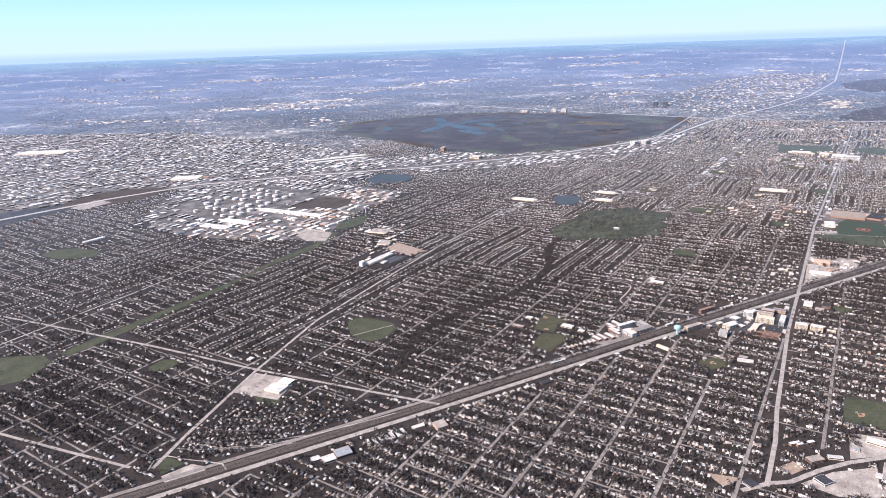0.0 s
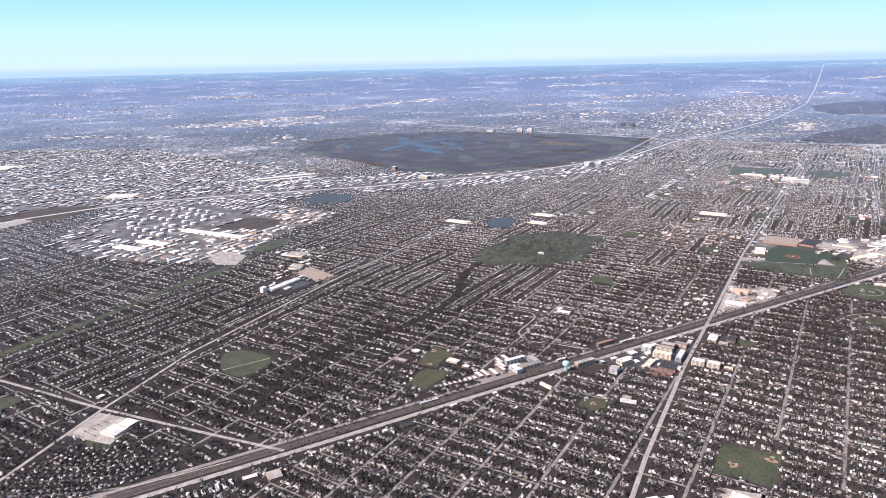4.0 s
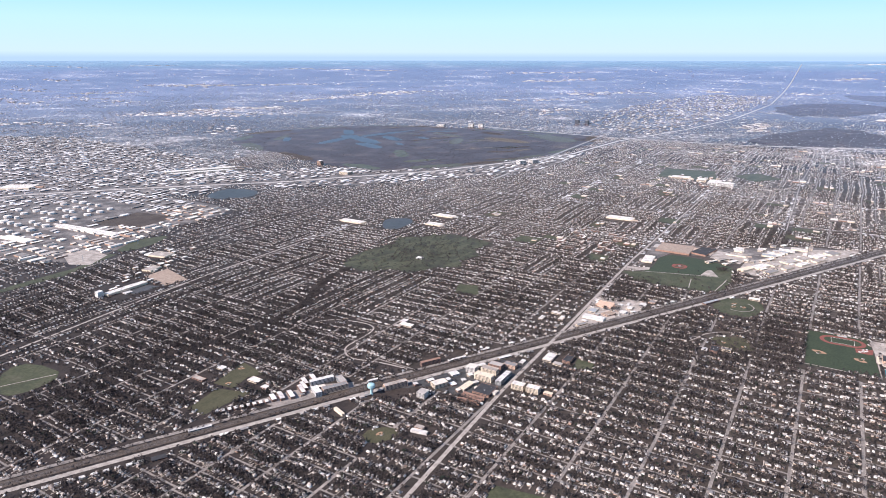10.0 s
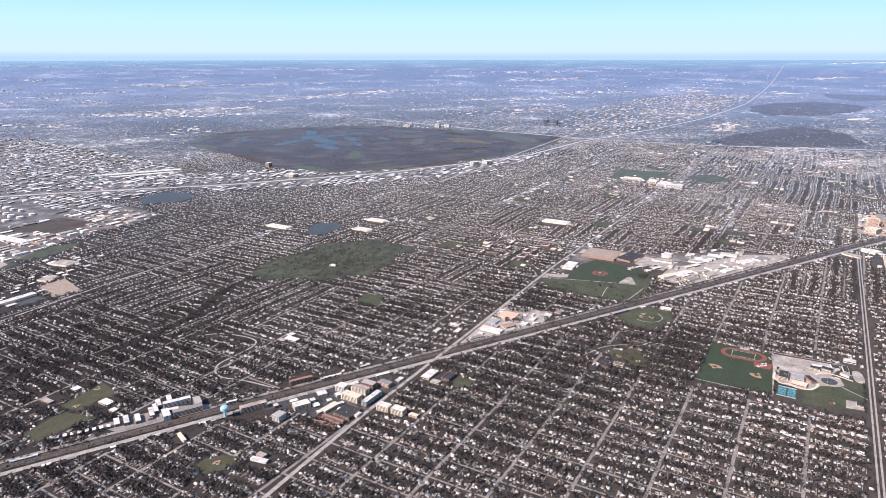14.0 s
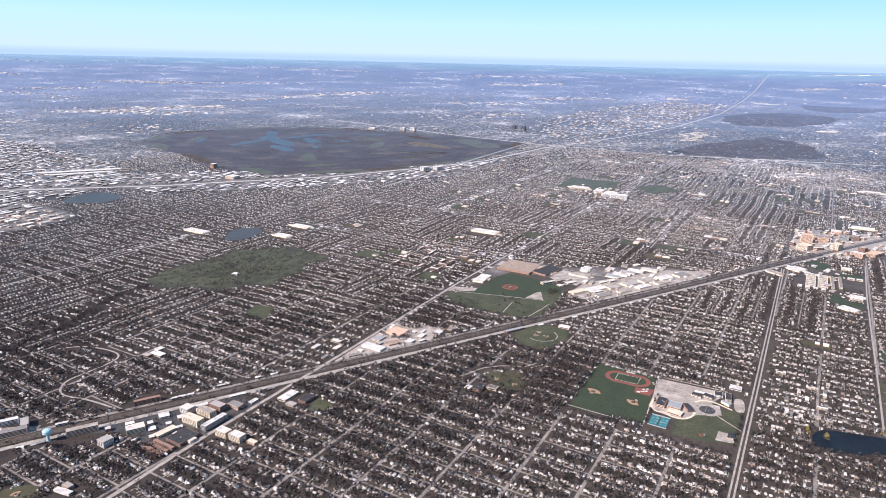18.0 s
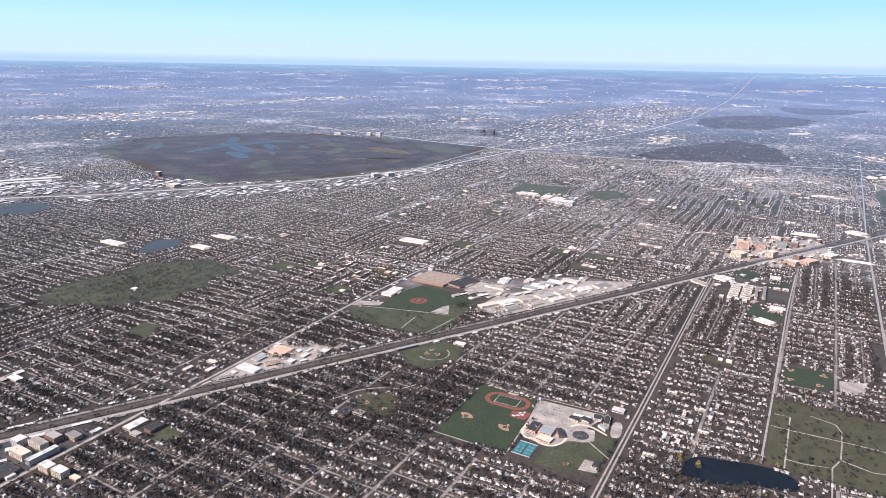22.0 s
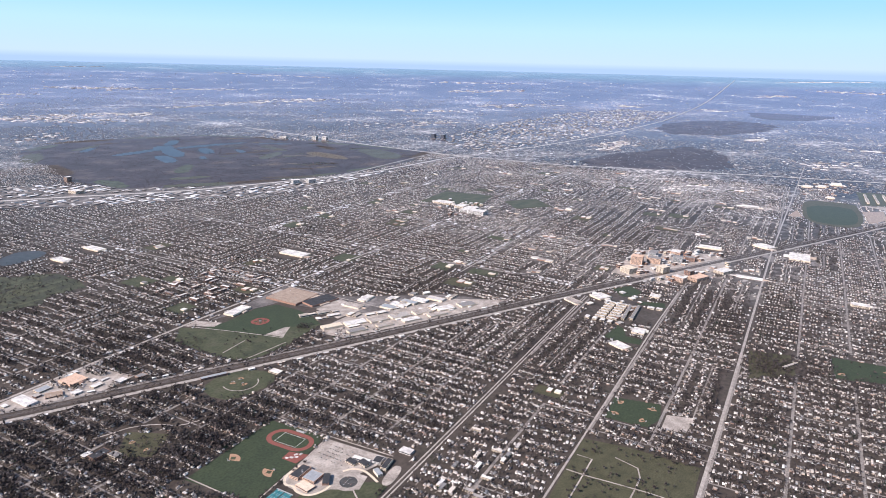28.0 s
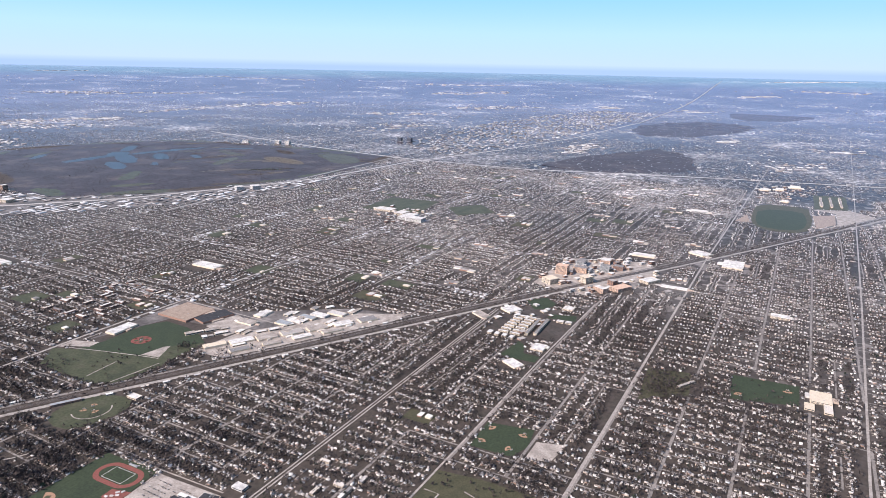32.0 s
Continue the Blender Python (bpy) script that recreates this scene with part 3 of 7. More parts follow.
# ---- plan of the larger buildings ----
RT = -29.4  # turn of the railway against the streets
TOWN = [
    # x, y, half length, half depth, height, turn, wall, roof, storeys, label
    (-65.8, 31.6, 4.2, 1.0, 2.0, RT, M_TANBR, M_LOT, 5, "long brown brick apartment block with a pale roof"),
    (-65.9, 20.4, 1.6, 1.5, 1.95, 0, M_WHITE, M_FLAT_OB, 5, "white five-storey apartment block"),
    (-57.0, 19.4, 2.6, 1.6, 1.6, RT, M_CREAM, M_FLAT_OB, 4, "cream brick apartment block"),
    (-45.0, 8.4, 1.4, 3.3, 2.1, 0, M_CREAM, M_CREAM, 5, "cream five-storey apartment block with bays"),
    (-41.7, 15.0, 1.5, 1.8, 2.1, 0, M_WHITE, M_FLAT_OB, 5, "white and brown apartment block"),
    (-39.5, 9.0, 1.3, 3.0, 1.9, 0, M_CREAM, M_LOT, 5, "tan apartment block with a pinkish roof"),
    (-42.2, 2.4, 4.3, 1.0, 1.7, 0, M_METAL, M_WHITE, 4, "slim grey apartment block with a white roof"),
    (-52.3, 4.3, 3.4, 3.0, 0.9, 0, M_BRICK, M_DARKROOF, 2, "low parking deck with a black roof"),
    (-53.0, 11.0, 3.2, 1.2, 0.8, -6, M_CREAM, M_CREAM, 2, "low block with a yellow-tan roof"),
    (-44.9, -4.6, 1.3, 2.2, 2.0, 0, M_CREAM, M_WHITE, 5, "cream five-storey apartment block"),
    (-44.4, -9.8, 1.3, 2.2, 2.0, 0, M_CREAM, M_WHITE, 5, "cream five-storey apartment block"),
    (-43.4, -14.8, 0.8, 1.5, 0.7, 0, M_TANBR, M_CREAM, 2, "small tan brick block beside flats"),
    (-35.3, 8.6, 1.4, 2.5, 1.9, 0, M_BRICK, M_FLAT_OB, 5, "brown brick apartment block"),
    (-31.6, 4.6, 1.3, 2.3, 1.3, 0, M_TANBR, M_FLAT_OB, 3, "tan brick apartment block"),
    (-17.6, -4.9, 3.4, 1.7, 0.7, 0, M_CREAM, M_WHITE, 1, "white-roofed school wings"),
    (-16.0, -11.6, 2.6, 1.5, 1.0, 0, M_BRICK, M_DARKROOF, 2, "dark-roofed school hall beside a small field"),
    (-21.0, -9.4, 1.0, 1.6, 0.6, 0, M_CREAM, M_FLAT_OB, 1, "low pale school wing"),
    (-26.0, 2.4, 1.6, 0.8, 0.5, 0, M_WHITE, M_WHITE, 1, "low white shop building"),
    (-26.0, 9.6, 2.7, 0.6, 0.6, RT, M_CREAM, M_WHITE, 1, "low strip of shops"),
    (-36.2, 24.3, 3.8, 0.6, 0.5, RT, M_WHITE, M_FLAT_OB, 1, "low strip of shops along the railway"),
    (-44.4, 30.9, 4.0, 0.7, 1.5, RT, M_BRICK, M_BRICK, 4, "dark red brick row of flats"),
    (-66.4, 40.6, 1.9, 0.5, 0.9, RT, M_WHITE, M_WHITE, 2, "narrow white building beside the railway"),
    (-88.4, 37.4, 2.6, 0.5, 0.9, 70, M_CREAM, M_CREAM, 2, "row of tan flats among trees"),
    (-84.8, 9.6, 2.6, 0.7, 0.7, 100, M_WHITE, M_WHITE, 1, "white-roofed church hall among trees"),
    (-83.0, 10.6, 0.8, 1.4, 0.9, 0, M_TANBR, M_LOT, 2, "small tan hall among trees"),
    (-76.0, 55.4, 4.2, 0.9, 1.7, RT, M_WHITE, M_WHITE, 4, "white courtyard apartment wing"),
    (-19.6, 58.2, 1.4, 3.0, 0.6, 0, M_CREAM, M_FLAT_OB, 1, "long low pale-roofed school"), (-16.6, 61.4, 1.6, 1.2, 0.6, 0, M_CREAM, M_WHITE, 1, "low white-roofed school wing"), (-22.4, 60.6, 1.0, 1.4, 0.6, 0, M_BRICK, M_LOT, 1, "low brick school wing"),
    (21.4, -56.6, 2.6, 1.6, 0.9, 0, M_BRICK, M_DARKROOF, 2, "school with a dark roof among trees"), (23.6, -60.4, 1.2, 1.8, 0.8, 0, M_CREAM, M_FLAT_OB, 1, "pale school wing among trees"), (19.6, -53.2, 1.4, 1.0, 0.6, 0, M_CREAM, M_WHITE, 1, "small white-roofed school wing"),
    (-77.6, 48.2, 4.4, 1.1, 1.7, RT, M_TANBR, M_FLAT_OB, 4, "grey-brown courtyard apartment wing"),
    (-72.6, 49.6, 1.1, 2.4, 1.7, RT, M_METAL, M_FLAT_OB, 4, "grey courtyard apartment wing"),
    (-82.8, 51.8, 1.1, 2.6, 1.7, RT, M_WHITE, M_WHITE, 5, "white five-storey apartment block"),
    (-84.0, 57.4, 0.75, 2.9, 1.0, RT, M_BRICK, M_WHITE, 3, "row of townhouses with white flat roofs"),
    (-81.8, 58.4, 0.75, 2.8, 1.0, RT, M_BRICK, M_WHITE, 3, "row of townhouses with white flat roofs"),
    (-79.2, 60.4, 0.75, 2.2, 1.0, RT, M_BRICK, M_WHITE, 3, "row of townhouses with white flat roofs"),
    (-75.6, 59.8, 0.75, 2.0, 1.0, RT, M_BRICK, M_WHITE, 3, "row of townhouses with white flat roofs"),
    (-88.4, 58.0, 0.75, 2.5, 1.0, RT, M_BRICK, M_WHITE, 3, "row of townhouses with white flat roofs"),
    (-90.8, 60.2, 0.75, 2.5, 1.0, RT, M_BRICK, M_WHITE, 3, "row of townhouses with white flat roofs"),
    (-93.0, 61.6, 0.75, 2.0, 1.0, RT, M_BRICK, M_WHITE, 3, "row of townhouses with white flat roofs"),
    (-87.0, 76.0, 1.4, 2.4, 0.6, 0, M_CREAM, M_WHITE, 1, "white-roofed school beside a park"),
    (-88.8, 69.4, 1.0, 1.2, 0.6, 0, M_TANBR, M_WHITE, 1, "small white-roofed hall"),
    (-86.5, 93.4, 1.2, 1.4, 0.5, 0, M_CREAM, M_WHITE, 1, "small white-roofed club house"),
    (-96.2, 93.8, 1.0, 2.6, 0.5, 0, M_BRICK, M_LOT, 1, "low brick school"),
    (-117.4, 67.4, 3.4, 0.6, 0.5, RT, M_WHITE, M_WHITE, 1, "long low white shed beside the railway"),
    (-133.4, 64.9, 2.0, 1.0, 0.5, RT, M_BRICK, M_DARKROOF, 1, "low dark-roofed shop beside the highway"),
    (-205.6, 103.2, 1.3, 1.0, 0.7, RT, M_CREAM, M_WHITE, 1, "small white shop beside the railway"),
    (-203.6, 100.0, 1.9, 1.5, 0.7, RT, M_CREAM, M_WHITE, 1, "white warehouse beside the railway"),
    (-199.4, 98.4, 2.4, 2.0, 0.9, RT, M_BRICK, M_METAL, 1, "grey-roofed warehouse beside the railway"),
    (-173.6, 81.8, 1.9, 2.0, 0.9, RT, M_TANBR, M_LOT, 2, "tan-roofed hall beside the highway"),
    (-177.4, 87.4, 2.0, 0.8, 0.5, RT, M_CREAM, M_FLAT_OB, 1, "low pale shop beside the highway"),
    (-156.2, -2.4, 1.4, 1.3, 0.6, -32, M_WHITE, M_DARKROOF, 1, "white store with a black roof"),
    (-137.0, -15.8, 2.2, 1.2, 0.8, -44, M_BRICK, M_LOT, 2, "red brick building with a greyish roof"),
    (-133.2, -20.4, 1.9, 0.7, 0.6, -70, M_CREAM, M_WHITE, 1, "small cream building by the diagonal road"),
    (-145.8, -18.4, 1.7, 1.7, 0.7, -35, M_WHITE, M_DARKROOF, 1, "store with a dark blue roof"),
    (-134.6, -35.0, 4.2, 3.8, 0.8, -4, M_WHITE, M_LOT, 1, "large store with a pinkish roof"),
    (-119.8, -30.8, 1.4, 3.5, 0.6, -6, M_CREAM, M_WHITE, 1, "long low store with a white roof"),
    (-126.2, -25.0, 0.6, 0.9, 0.5, 0, M_WHITE, M_METAL, 1, "small filling station with a grey roof"),
    (-131.6, -10.4, 0.5, 1.6, 0.8, 45, M_BRICK, M_WHITE, 2, "row of white-roofed flats"), (-131.0, -12.1, 0.5, 1.6, 0.8, 45, M_BRICK, M_WHITE, 2, "row of white-roofed flats"), (-129.4, -13.6, 0.5, 1.8, 0.8, 45, M_BRICK, M_WHITE, 2, "row of white-roofed flats"),
    (-182.4, 143.2, 2.6, 3.2, 0.7, 8, M_CREAM, M_WHITE, 1, "plaza supermarket with a pale roof"),
    (-177.4, 143.6, 2.0, 2.4, 0.65, 8, M_CREAM, M_FLAT_OB, 1, "plaza store with a flat roof"), (-171.5, 168.5, 1.2, 0.9, 0.6, 8, M_CREAM, M_WHITE, 1, "small white bank building"),
    # school by the sports field
    (44.4, -112.9, 3.0, 1.5, 1.0, 0, M_TANBR, M_DARKROOF, 2, "school gymnasium with a dark roof and tan walls"),
    (44.6, -117.2, 2.2, 2.1, 0.9, 0, M_TANBR, M_METAL, 2, "school hall with a grey roof"),
    (40.4, -118.0, 1.5, 2.4, 0.6, -8, M_TANBR, M_CREAM, 1, "tan school field house"),
    (45.6, -121.2, 2.2, 0.9, 0.9, 32, M_BRICK, M_DARKROOF, 2, "school wing with a navy roof"),
    (55.9, -122.4, 1.0, 1.6, 0.9, -8, M_CREAM, M_DARKROOF, 2, "school wing with a dark roof"),
    (57.2, -125.9, 1.1, 1.6, 0.9, -14, M_CREAM, M_DARKROOF, 2, "school wing with a dark roof"),
    (60.6, -128.6, 1.6, 1.3, 0.8, 10, M_WHITE, M_DARKROOF, 2, "school wing with a dark roof and pale walls"),
    (60.2, -131.8, 2.6, 0.9, 0.8, 8, M_CREAM, M_DARKROOF, 2, "school wing with a dark roof and pale walls"),
    (55.6, -131.8, 1.6, 0.8, 0.8, 60, M_CREAM, M_METAL, 2, "school wing with a grey roof"),
    (58.6, -124.0, 0.6, 2.8, 0.7, 4, M_WHITE, M_FLAT_OB, 1, "pale school wing"),
    (69.0, -133.2, 1.3, 2.0, 0.7, 0, M_WHITE, M_WHITE, 1, "white building beside the school car park"),
    (35.2, -135.6, 1.6, 0.9, 0.5, 0, M_CREAM, M_DARKROOF, 1, "small dark-roofed building at the school gate"),
    # second town centre
    (310.0, -149.0, 2.6, 3.4, 5.2, 0, M_TANBR, M_TANBR, 10, "tall tan brick apartment tower"),
    (290.0, -148.6, 3.4, 3.4, 3.0, RT, M_CREAM, M_CREAM, 6, "yellow-tan parking block"),
    (318.5, -157.5, 2.5, 4.0, 3.2, 0, M_TANBR, M_FLAT_OB, 6, "tan apartment block"),
    (326.6, -170.0, 2.0, 2.8, 4.0, 0, M_METAL, M_FLAT_OB, 8, "grey glassy apartment tower"),
    (335.0, -176.0, 2.4, 3.0, 2.4, 0, M_BRICK, M_FLAT_OB, 5, "brick apartment block"),
    (289.0, -177.0, 2.0, 3.6, 2.6, RT, M_TANBR, M_WHITE, 5, "tan and pink apartment block"),
    (297.6, -186.0, 5.5, 3.0, 2.0, RT, M_TANBR, M_TANBR, 4, "wide tan apartment block with a court"),
    (304.0, -180.0, 2.0, 2.0, 2.8, RT, M_BRICK, M_FLAT_OB, 5, "red brick apartment block"),
    (320.0, -197.0, 5.0, 3.2, 1.6, RT, M_CREAM, M_WHITE, 3, "cream apartment block"),
    (316.4, -211.0, 1.6, 7.0, 0.6, 0, M_WHITE, M_WHITE, 1, "long low white store"),
    (374.0, -183.0, 3.4, 7.0, 0.9, 0, M_CREAM, M_WHITE, 1, "wide white-roofed hall"),
    (398.0, -215.0, 5.0, 6.0, 0.8, RT, M_CREAM, M_WHITE, 1, "wide pale-roofed store"),
    (381.0, -236.0, 9.0, 6.0, 0.8, 0, M_CREAM, M_WHITE, 1, "pale-roofed school"),
    (202.0, -173.6, 3.4, 2.8, 0.7, 0, M_CREAM, M_WHITE, 1, "white-roofed school beside a green field"),
    (182.0, -170.0, 2.6, 4.0, 0.6, RT, M_CREAM, M_WHITE, 1, "white-roofed school buildings"),
    (224.4, -136.2, 2.4, 4.2, 0.6, RT, M_CREAM, M_LOT, 1, "low warehouse beside the railway"),
    (238.6, -146.2, 4.0, 3.8, 0.8, RT, M_CREAM, M_WHITE, 1, "pale warehouse beside the railway"),
    (222.4, -163.4, 10.0, 0.7, 1.0, 2, M_CREAM, M_FLAT_OB, 2, "long tan brick apartment block with a flat roof"),
    (224.0, -167.0, 10.0, 0.7, 1.0, 2, M_CREAM, M_FLAT_OB, 2, "long tan brick apartment block with a flat roof"),
    (198.2, -234.2, 4.6, 0.55, 0.8, -31, M_CREAM, M_FLAT_OB, 2, "long pale apartment block beside a wooded park"), (235.4, -172.2, 1.2, 1.6, 0.7, 0, M_CREAM, M_WHITE, 1, "white-roofed block beside a lawn"), (235.8, -176.2, 1.2, 1.4, 0.7, 0, M_CREAM, M_WHITE, 1, "white-roofed block beside a lawn"), (254.0, -170.6, 2.6, 2.6, 0.8, 0, M_CREAM, M_WHITE, 1, "wide white-roofed store below the town centre"),
    (211.6, -279.4, 4.6, 3.6, 0.9, 0, M_CREAM, M_CREAM, 2, "large cream school beside a green field"), (203.2, -281.6, 3.4, 1.4, 0.7, 0, M_CREAM, M_FLAT_OB, 1, "low school wing with a flat roof"), (202.6, -275.6, 2.4, 1.6, 0.7, 0, M_CREAM, M_CREAM, 1, "low cream school wing"),
    # park side
    (126.5, -5.2, 6.2, 2.8, 0.8, 4, M_CREAM, M_WHITE, 1, "large white-roofed ice hall by the park"),
    (155.0, -13.6, 8.6, 9.4, 0.9, 0, M_BRICK, M_DIRT, 1, "huge store with a pinkish brown roof"),
    (157.6, -29.0, 8.0, 4.4, 0.9, -14, M_BRICK, M_DARKROOF, 1, "wide store with a black roof"),
    (134.4, -54.0, 4.6, 1.9, 0.9, RT, M_CREAM, M_CREAM, 1, "yellow-tan warehouse beside the railway"),
    (143.6, -60.2, 5.0, 2.4, 0.8, RT, M_CREAM, M_WHITE, 1, "wide white warehouse beside the railway"),
    (136.6, -66.0, 4.2, 1.6, 0.8, RT, M_CREAM, M_FLAT_OB, 1, "pale warehouse beside the railway"),
    (152.0, -66.6, 4.4, 2.6, 0.8, RT, M_CREAM, M_LOT, 1, "tan-roofed warehouse beside the railway"),
    (148.0, -73.0, 3.8, 1.6, 0.8, RT, M_CREAM, M_LOT, 1, "pale warehouse beside the railway"),
    (161.4, -72.6, 4.8, 2.6, 0.8, RT, M_CREAM, M_FLAT_OB, 1, "pale warehouse beside the railway"),
    (160.0, -79.6, 4.2, 1.8, 0.8, RT, M_CREAM, M_WHITE, 1, "white warehouse beside the railway"),
    (171.2, -79.0, 4.6, 2.6, 0.8, RT, M_CREAM, M_LOT, 1, "tan-roofed warehouse beside the railway"),
    (172.0, -86.6, 4.6, 1.8, 0.8, RT, M_CREAM, M_LOT, 1, "pale warehouse beside the railway"),
    (181.0, -86.0, 4.4, 2.6, 0.8, RT, M_CREAM, M_WHITE, 1, "white warehouse beside the railway"),
    (191.4, -92.6, 4.4, 2.6, 0.8, RT, M_CREAM, M_FLAT_OB, 1, "pale workshop beside the railway"),
    (168.0, -62.0, 2.2, 3.6, 0.8, 0, M_CREAM, M_METAL, 1, "long grey workshop"), (173.6, -64.4, 2.0, 4.0, 0.8, 0, M_WHITE, M_WHITE, 1, "long white workshop"),
    (179.0, -67.0, 2.0, 4.0, 0.8, 0, M_CREAM, M_METAL, 1, "long grey workshop"), (184.4, -70.0, 2.0, 4.2, 0.8, 0, M_WHITE, M_WHITE, 1, "long white workshop"), (190.0, -76.0, 2.0, 4.4, 0.8, 0, M_CREAM, M_FLAT_OB, 1, "long pale workshop"),
    (160.6, -47.0, 2.4, 4.4, 0.7, 0, M_CREAM, M_LOT, 1, "low pale store beside the yards"), (172.0, -46.0, 4.4, 2.2, 0.8, 0, M_CREAM, M_WHITE, 1, "white store beside the yards"),
    (74.0, -46.6, 4.8, 0.9, 0.8, RT, M_BRICK, M_METAL, 2, "long grey-roofed hall by the ball park"),
    (88.7, -63.2, 1.4, 2.4, 0.6, 0, M_CREAM, M_WHITE, 1, "white-roofed pavilion by the ball park"),
    (28.6, -6.4, 1.9, 4.6, 0.7, 0, M_WHITE, M_WHITE, 1, "long bright white store between road and railway"),
    (46.0, -6.0, 3.4, 3.6, 0.7, 0, M_TANBR, M_TANBR, 1, "tan building with a brown roof between road and railway"),
    (36.4, -3.6, 2.4, 1.6, 0.6, 0, M_CREAM, M_METAL, 1, "grey-roofed shop beside the main road"),
    (36.0, -10.6, 2.6, 1.8, 0.6, RT, M_TANBR, M_DIRT, 1, "workshop with a rust-brown roof beside the railway"),
    (19.0, -4.4, 2.6, 0.9, 0.6, RT, M_CREAM, M_FLAT_OB, 1, "shop beside the railway"),
    (17.2, 12.8, 2.0, 0.9, 0.5, 0, M_CREAM, M_WHITE, 1, "white-roofed shop among houses"), (25.4, 9.4, 1.0, 2.2, 0.6, 0, M_CREAM, M_WHITE, 1, "white-roofed shop beside the main road"),
    (12.0, 4.0, 1.6, 0.7, 0.5, 0, M_CREAM, M_FLAT_OB, 1, "shop beside the main road"), (20.6, 5.2, 1.8, 1.0, 0.5, 0, M_TANBR, M_FLAT_OB, 1, "tan shop beside the main road"),
    (62.7, 105.0, 1.3, 1.8, 0.7, 0, M_WHITE, M_WHITE, 1, "white golf club house"),
    (-53.0, 199.4, 10.5, 1.9, 1.0, 0, M_CREAM, M_WHITE, 1, "large bright white L-shaped factory"),
    (-65.6, 201.0, 1.4, 1.2, 2.6, 0, M_WHITE, M_WHITE, 0, "tall white factory block"),
    (-27.0, 216.0, 4.0, 3.0, 0.8, 12, M_CREAM, M_LOT, 1, "wide pale store"),
    (-8.0, 234.0, 4.0, 6.0, 0.8, 12, M_CREAM, M_LOT, 1, "wide pale store"),
    # campus and far towers
    (386.0, 2.0, 8.0, 5.0, 2.2, 0, M_WHITE, M_WHITE, 4, "bright white hospital block"),
    (380.0, -8.0, 4.0, 7.0, 2.8, 0, M_WHITE, M_WHITE, 5, "bright white hospital block"),
    (396.0, 14.0, 6.0, 4.0, 1.6, 0, M_CREAM, M_WHITE, 3, "pale hospital wing"),
    (402.0, 34.0, 5.0, 8.0, 1.2, 0, M_CREAM, M_WHITE, 2, "pale campus building"),
    (400.5, 196.5, 3.6, 3.6, 3.8, RT, M_WHITE, M_WHITE, 8, "white office tower, one of a pair"),
    (412.0, 187.0, 4.0, 3.8, 4.0, RT, M_WHITE, M_WHITE, 8, "white office tower, one of a pair"),
    (708.0, 424.0, 2.6, 4.0, 5.0, 0, M_WHITE, M_WHITE, 10, "bright white hotel slab"),
    (712.0, 408.0, 2.6, 4.0, 5.2, 0, M_WHITE, M_WHITE, 10, "bright white hotel slab"),
    (690.0, 470.0, 2.6, 6.0, 3.0, 0, M_WHITE, M_FLAT_OB, 8, "pale office block"),
    (850.0, 296.0, 2.8, 3.2, 6.6, 0, M_OFFICE, M_METAL, 0, "dark glass office tower"),
    (856.0, 281.0, 2.8, 3.0, 5.8, 0, M_OFFICE, M_METAL, 0, "dark glass office tower"),
    (286.0, 374.0, 2.4, 2.4, 4.2, 0, M_BLOCKW, M_FLAT_OB, 8, "office tower by the expressway"),
    (256.0, 315.0, 4.0, 5.0, 2.5, 0, M_CREAM, M_WHITE, 4, "pale office block"),
    (214.0, 36.0, 4.0, 9.0, 0.8, 0, M_CREAM, M_WHITE, 1, "white-roofed school"),
    (156.4, 143.9, 3.0, 7.0, 0.8, 0, M_CREAM, M_WHITE, 1, "white-roofed school"),
    (132.0, 138.0, 3.0, 6.0, 0.8, 0, M_CREAM, M_WHITE, 1, "white-roofed store"),
    (110.0, 190.0, 3.0, 9.0, 0.8, 0, M_CREAM, M_WHITE, 1, "white-roofed school"),
    (650.0, -290.0, 26.0, 0.9, 0.8, 0, M_CREAM, M_LOT, 1, "long pale stable shed"), (652.0, -298.0, 26.0, 0.9, 0.8, 0, M_CREAM, M_LOT, 1, "long pale stable shed"), (655.0, -306.0, 26.0, 0.9, 0.8, 0, M_CREAM, M_LOT, 1, "long pale stable shed"),
    (694.0, -240.0, 6.0, 4.0, 1.0, 0, M_CREAM, M_WHITE, 1, "wide white-roofed store"), (704.0, -254.0, 7.0, 4.0, 1.0, 0, M_CREAM, M_WHITE, 1, "wide white-roofed store"), (728.0, -268.0, 8.0, 5.0, 1.0, 0, M_CREAM, M_FLAT_OB, 1, "wide pale-roofed store"), (634.0, -260.0, 4.0, 3.0, 1.0, 0, M_CREAM, M_WHITE, 1, "white racetrack building"),
    (296.4, -264.0, 2.6, 4.2, 1.0, 0, M_CREAM, M_WHITE, 2, "wide pale school among small houses"),
    (-106.0, 387.0, 6.6, 1.6, 0.8, 0, M_WHITE, M_WHITE, 1, "long bright white store"),
    (2.0, 322.0, 3.0, 28.0, 1.0, 5, M_WHITE, M_WHITE, 1, "very long white warehouse"),
    (-33.0, 338.0, 3.0, 13.0, 1.0, 5, M_WHITE, M_FLAT_OB, 1, "long pale warehouse"),
    (-48.5, 341.0, 3.0, 12.0, 1.0, 5, M_WHITE, M_WHITE, 1, "long white warehouse"),
    (56.0, 512.0, 9.0, 13.0, 1.2, 35, M_CREAM, M_WHITE, 1, "huge white-roofed warehouse"),
    (90.0, 832.0, 14.0, 30.0, 1.4, 33, M_CREAM, M_WHITE, 1, "huge white-roofed warehouse"),
    (198.0, 452.0, 4.5, 33.0, 1.2, 60, M_CREAM, M_WHITE, 1, "very long white warehouse"),
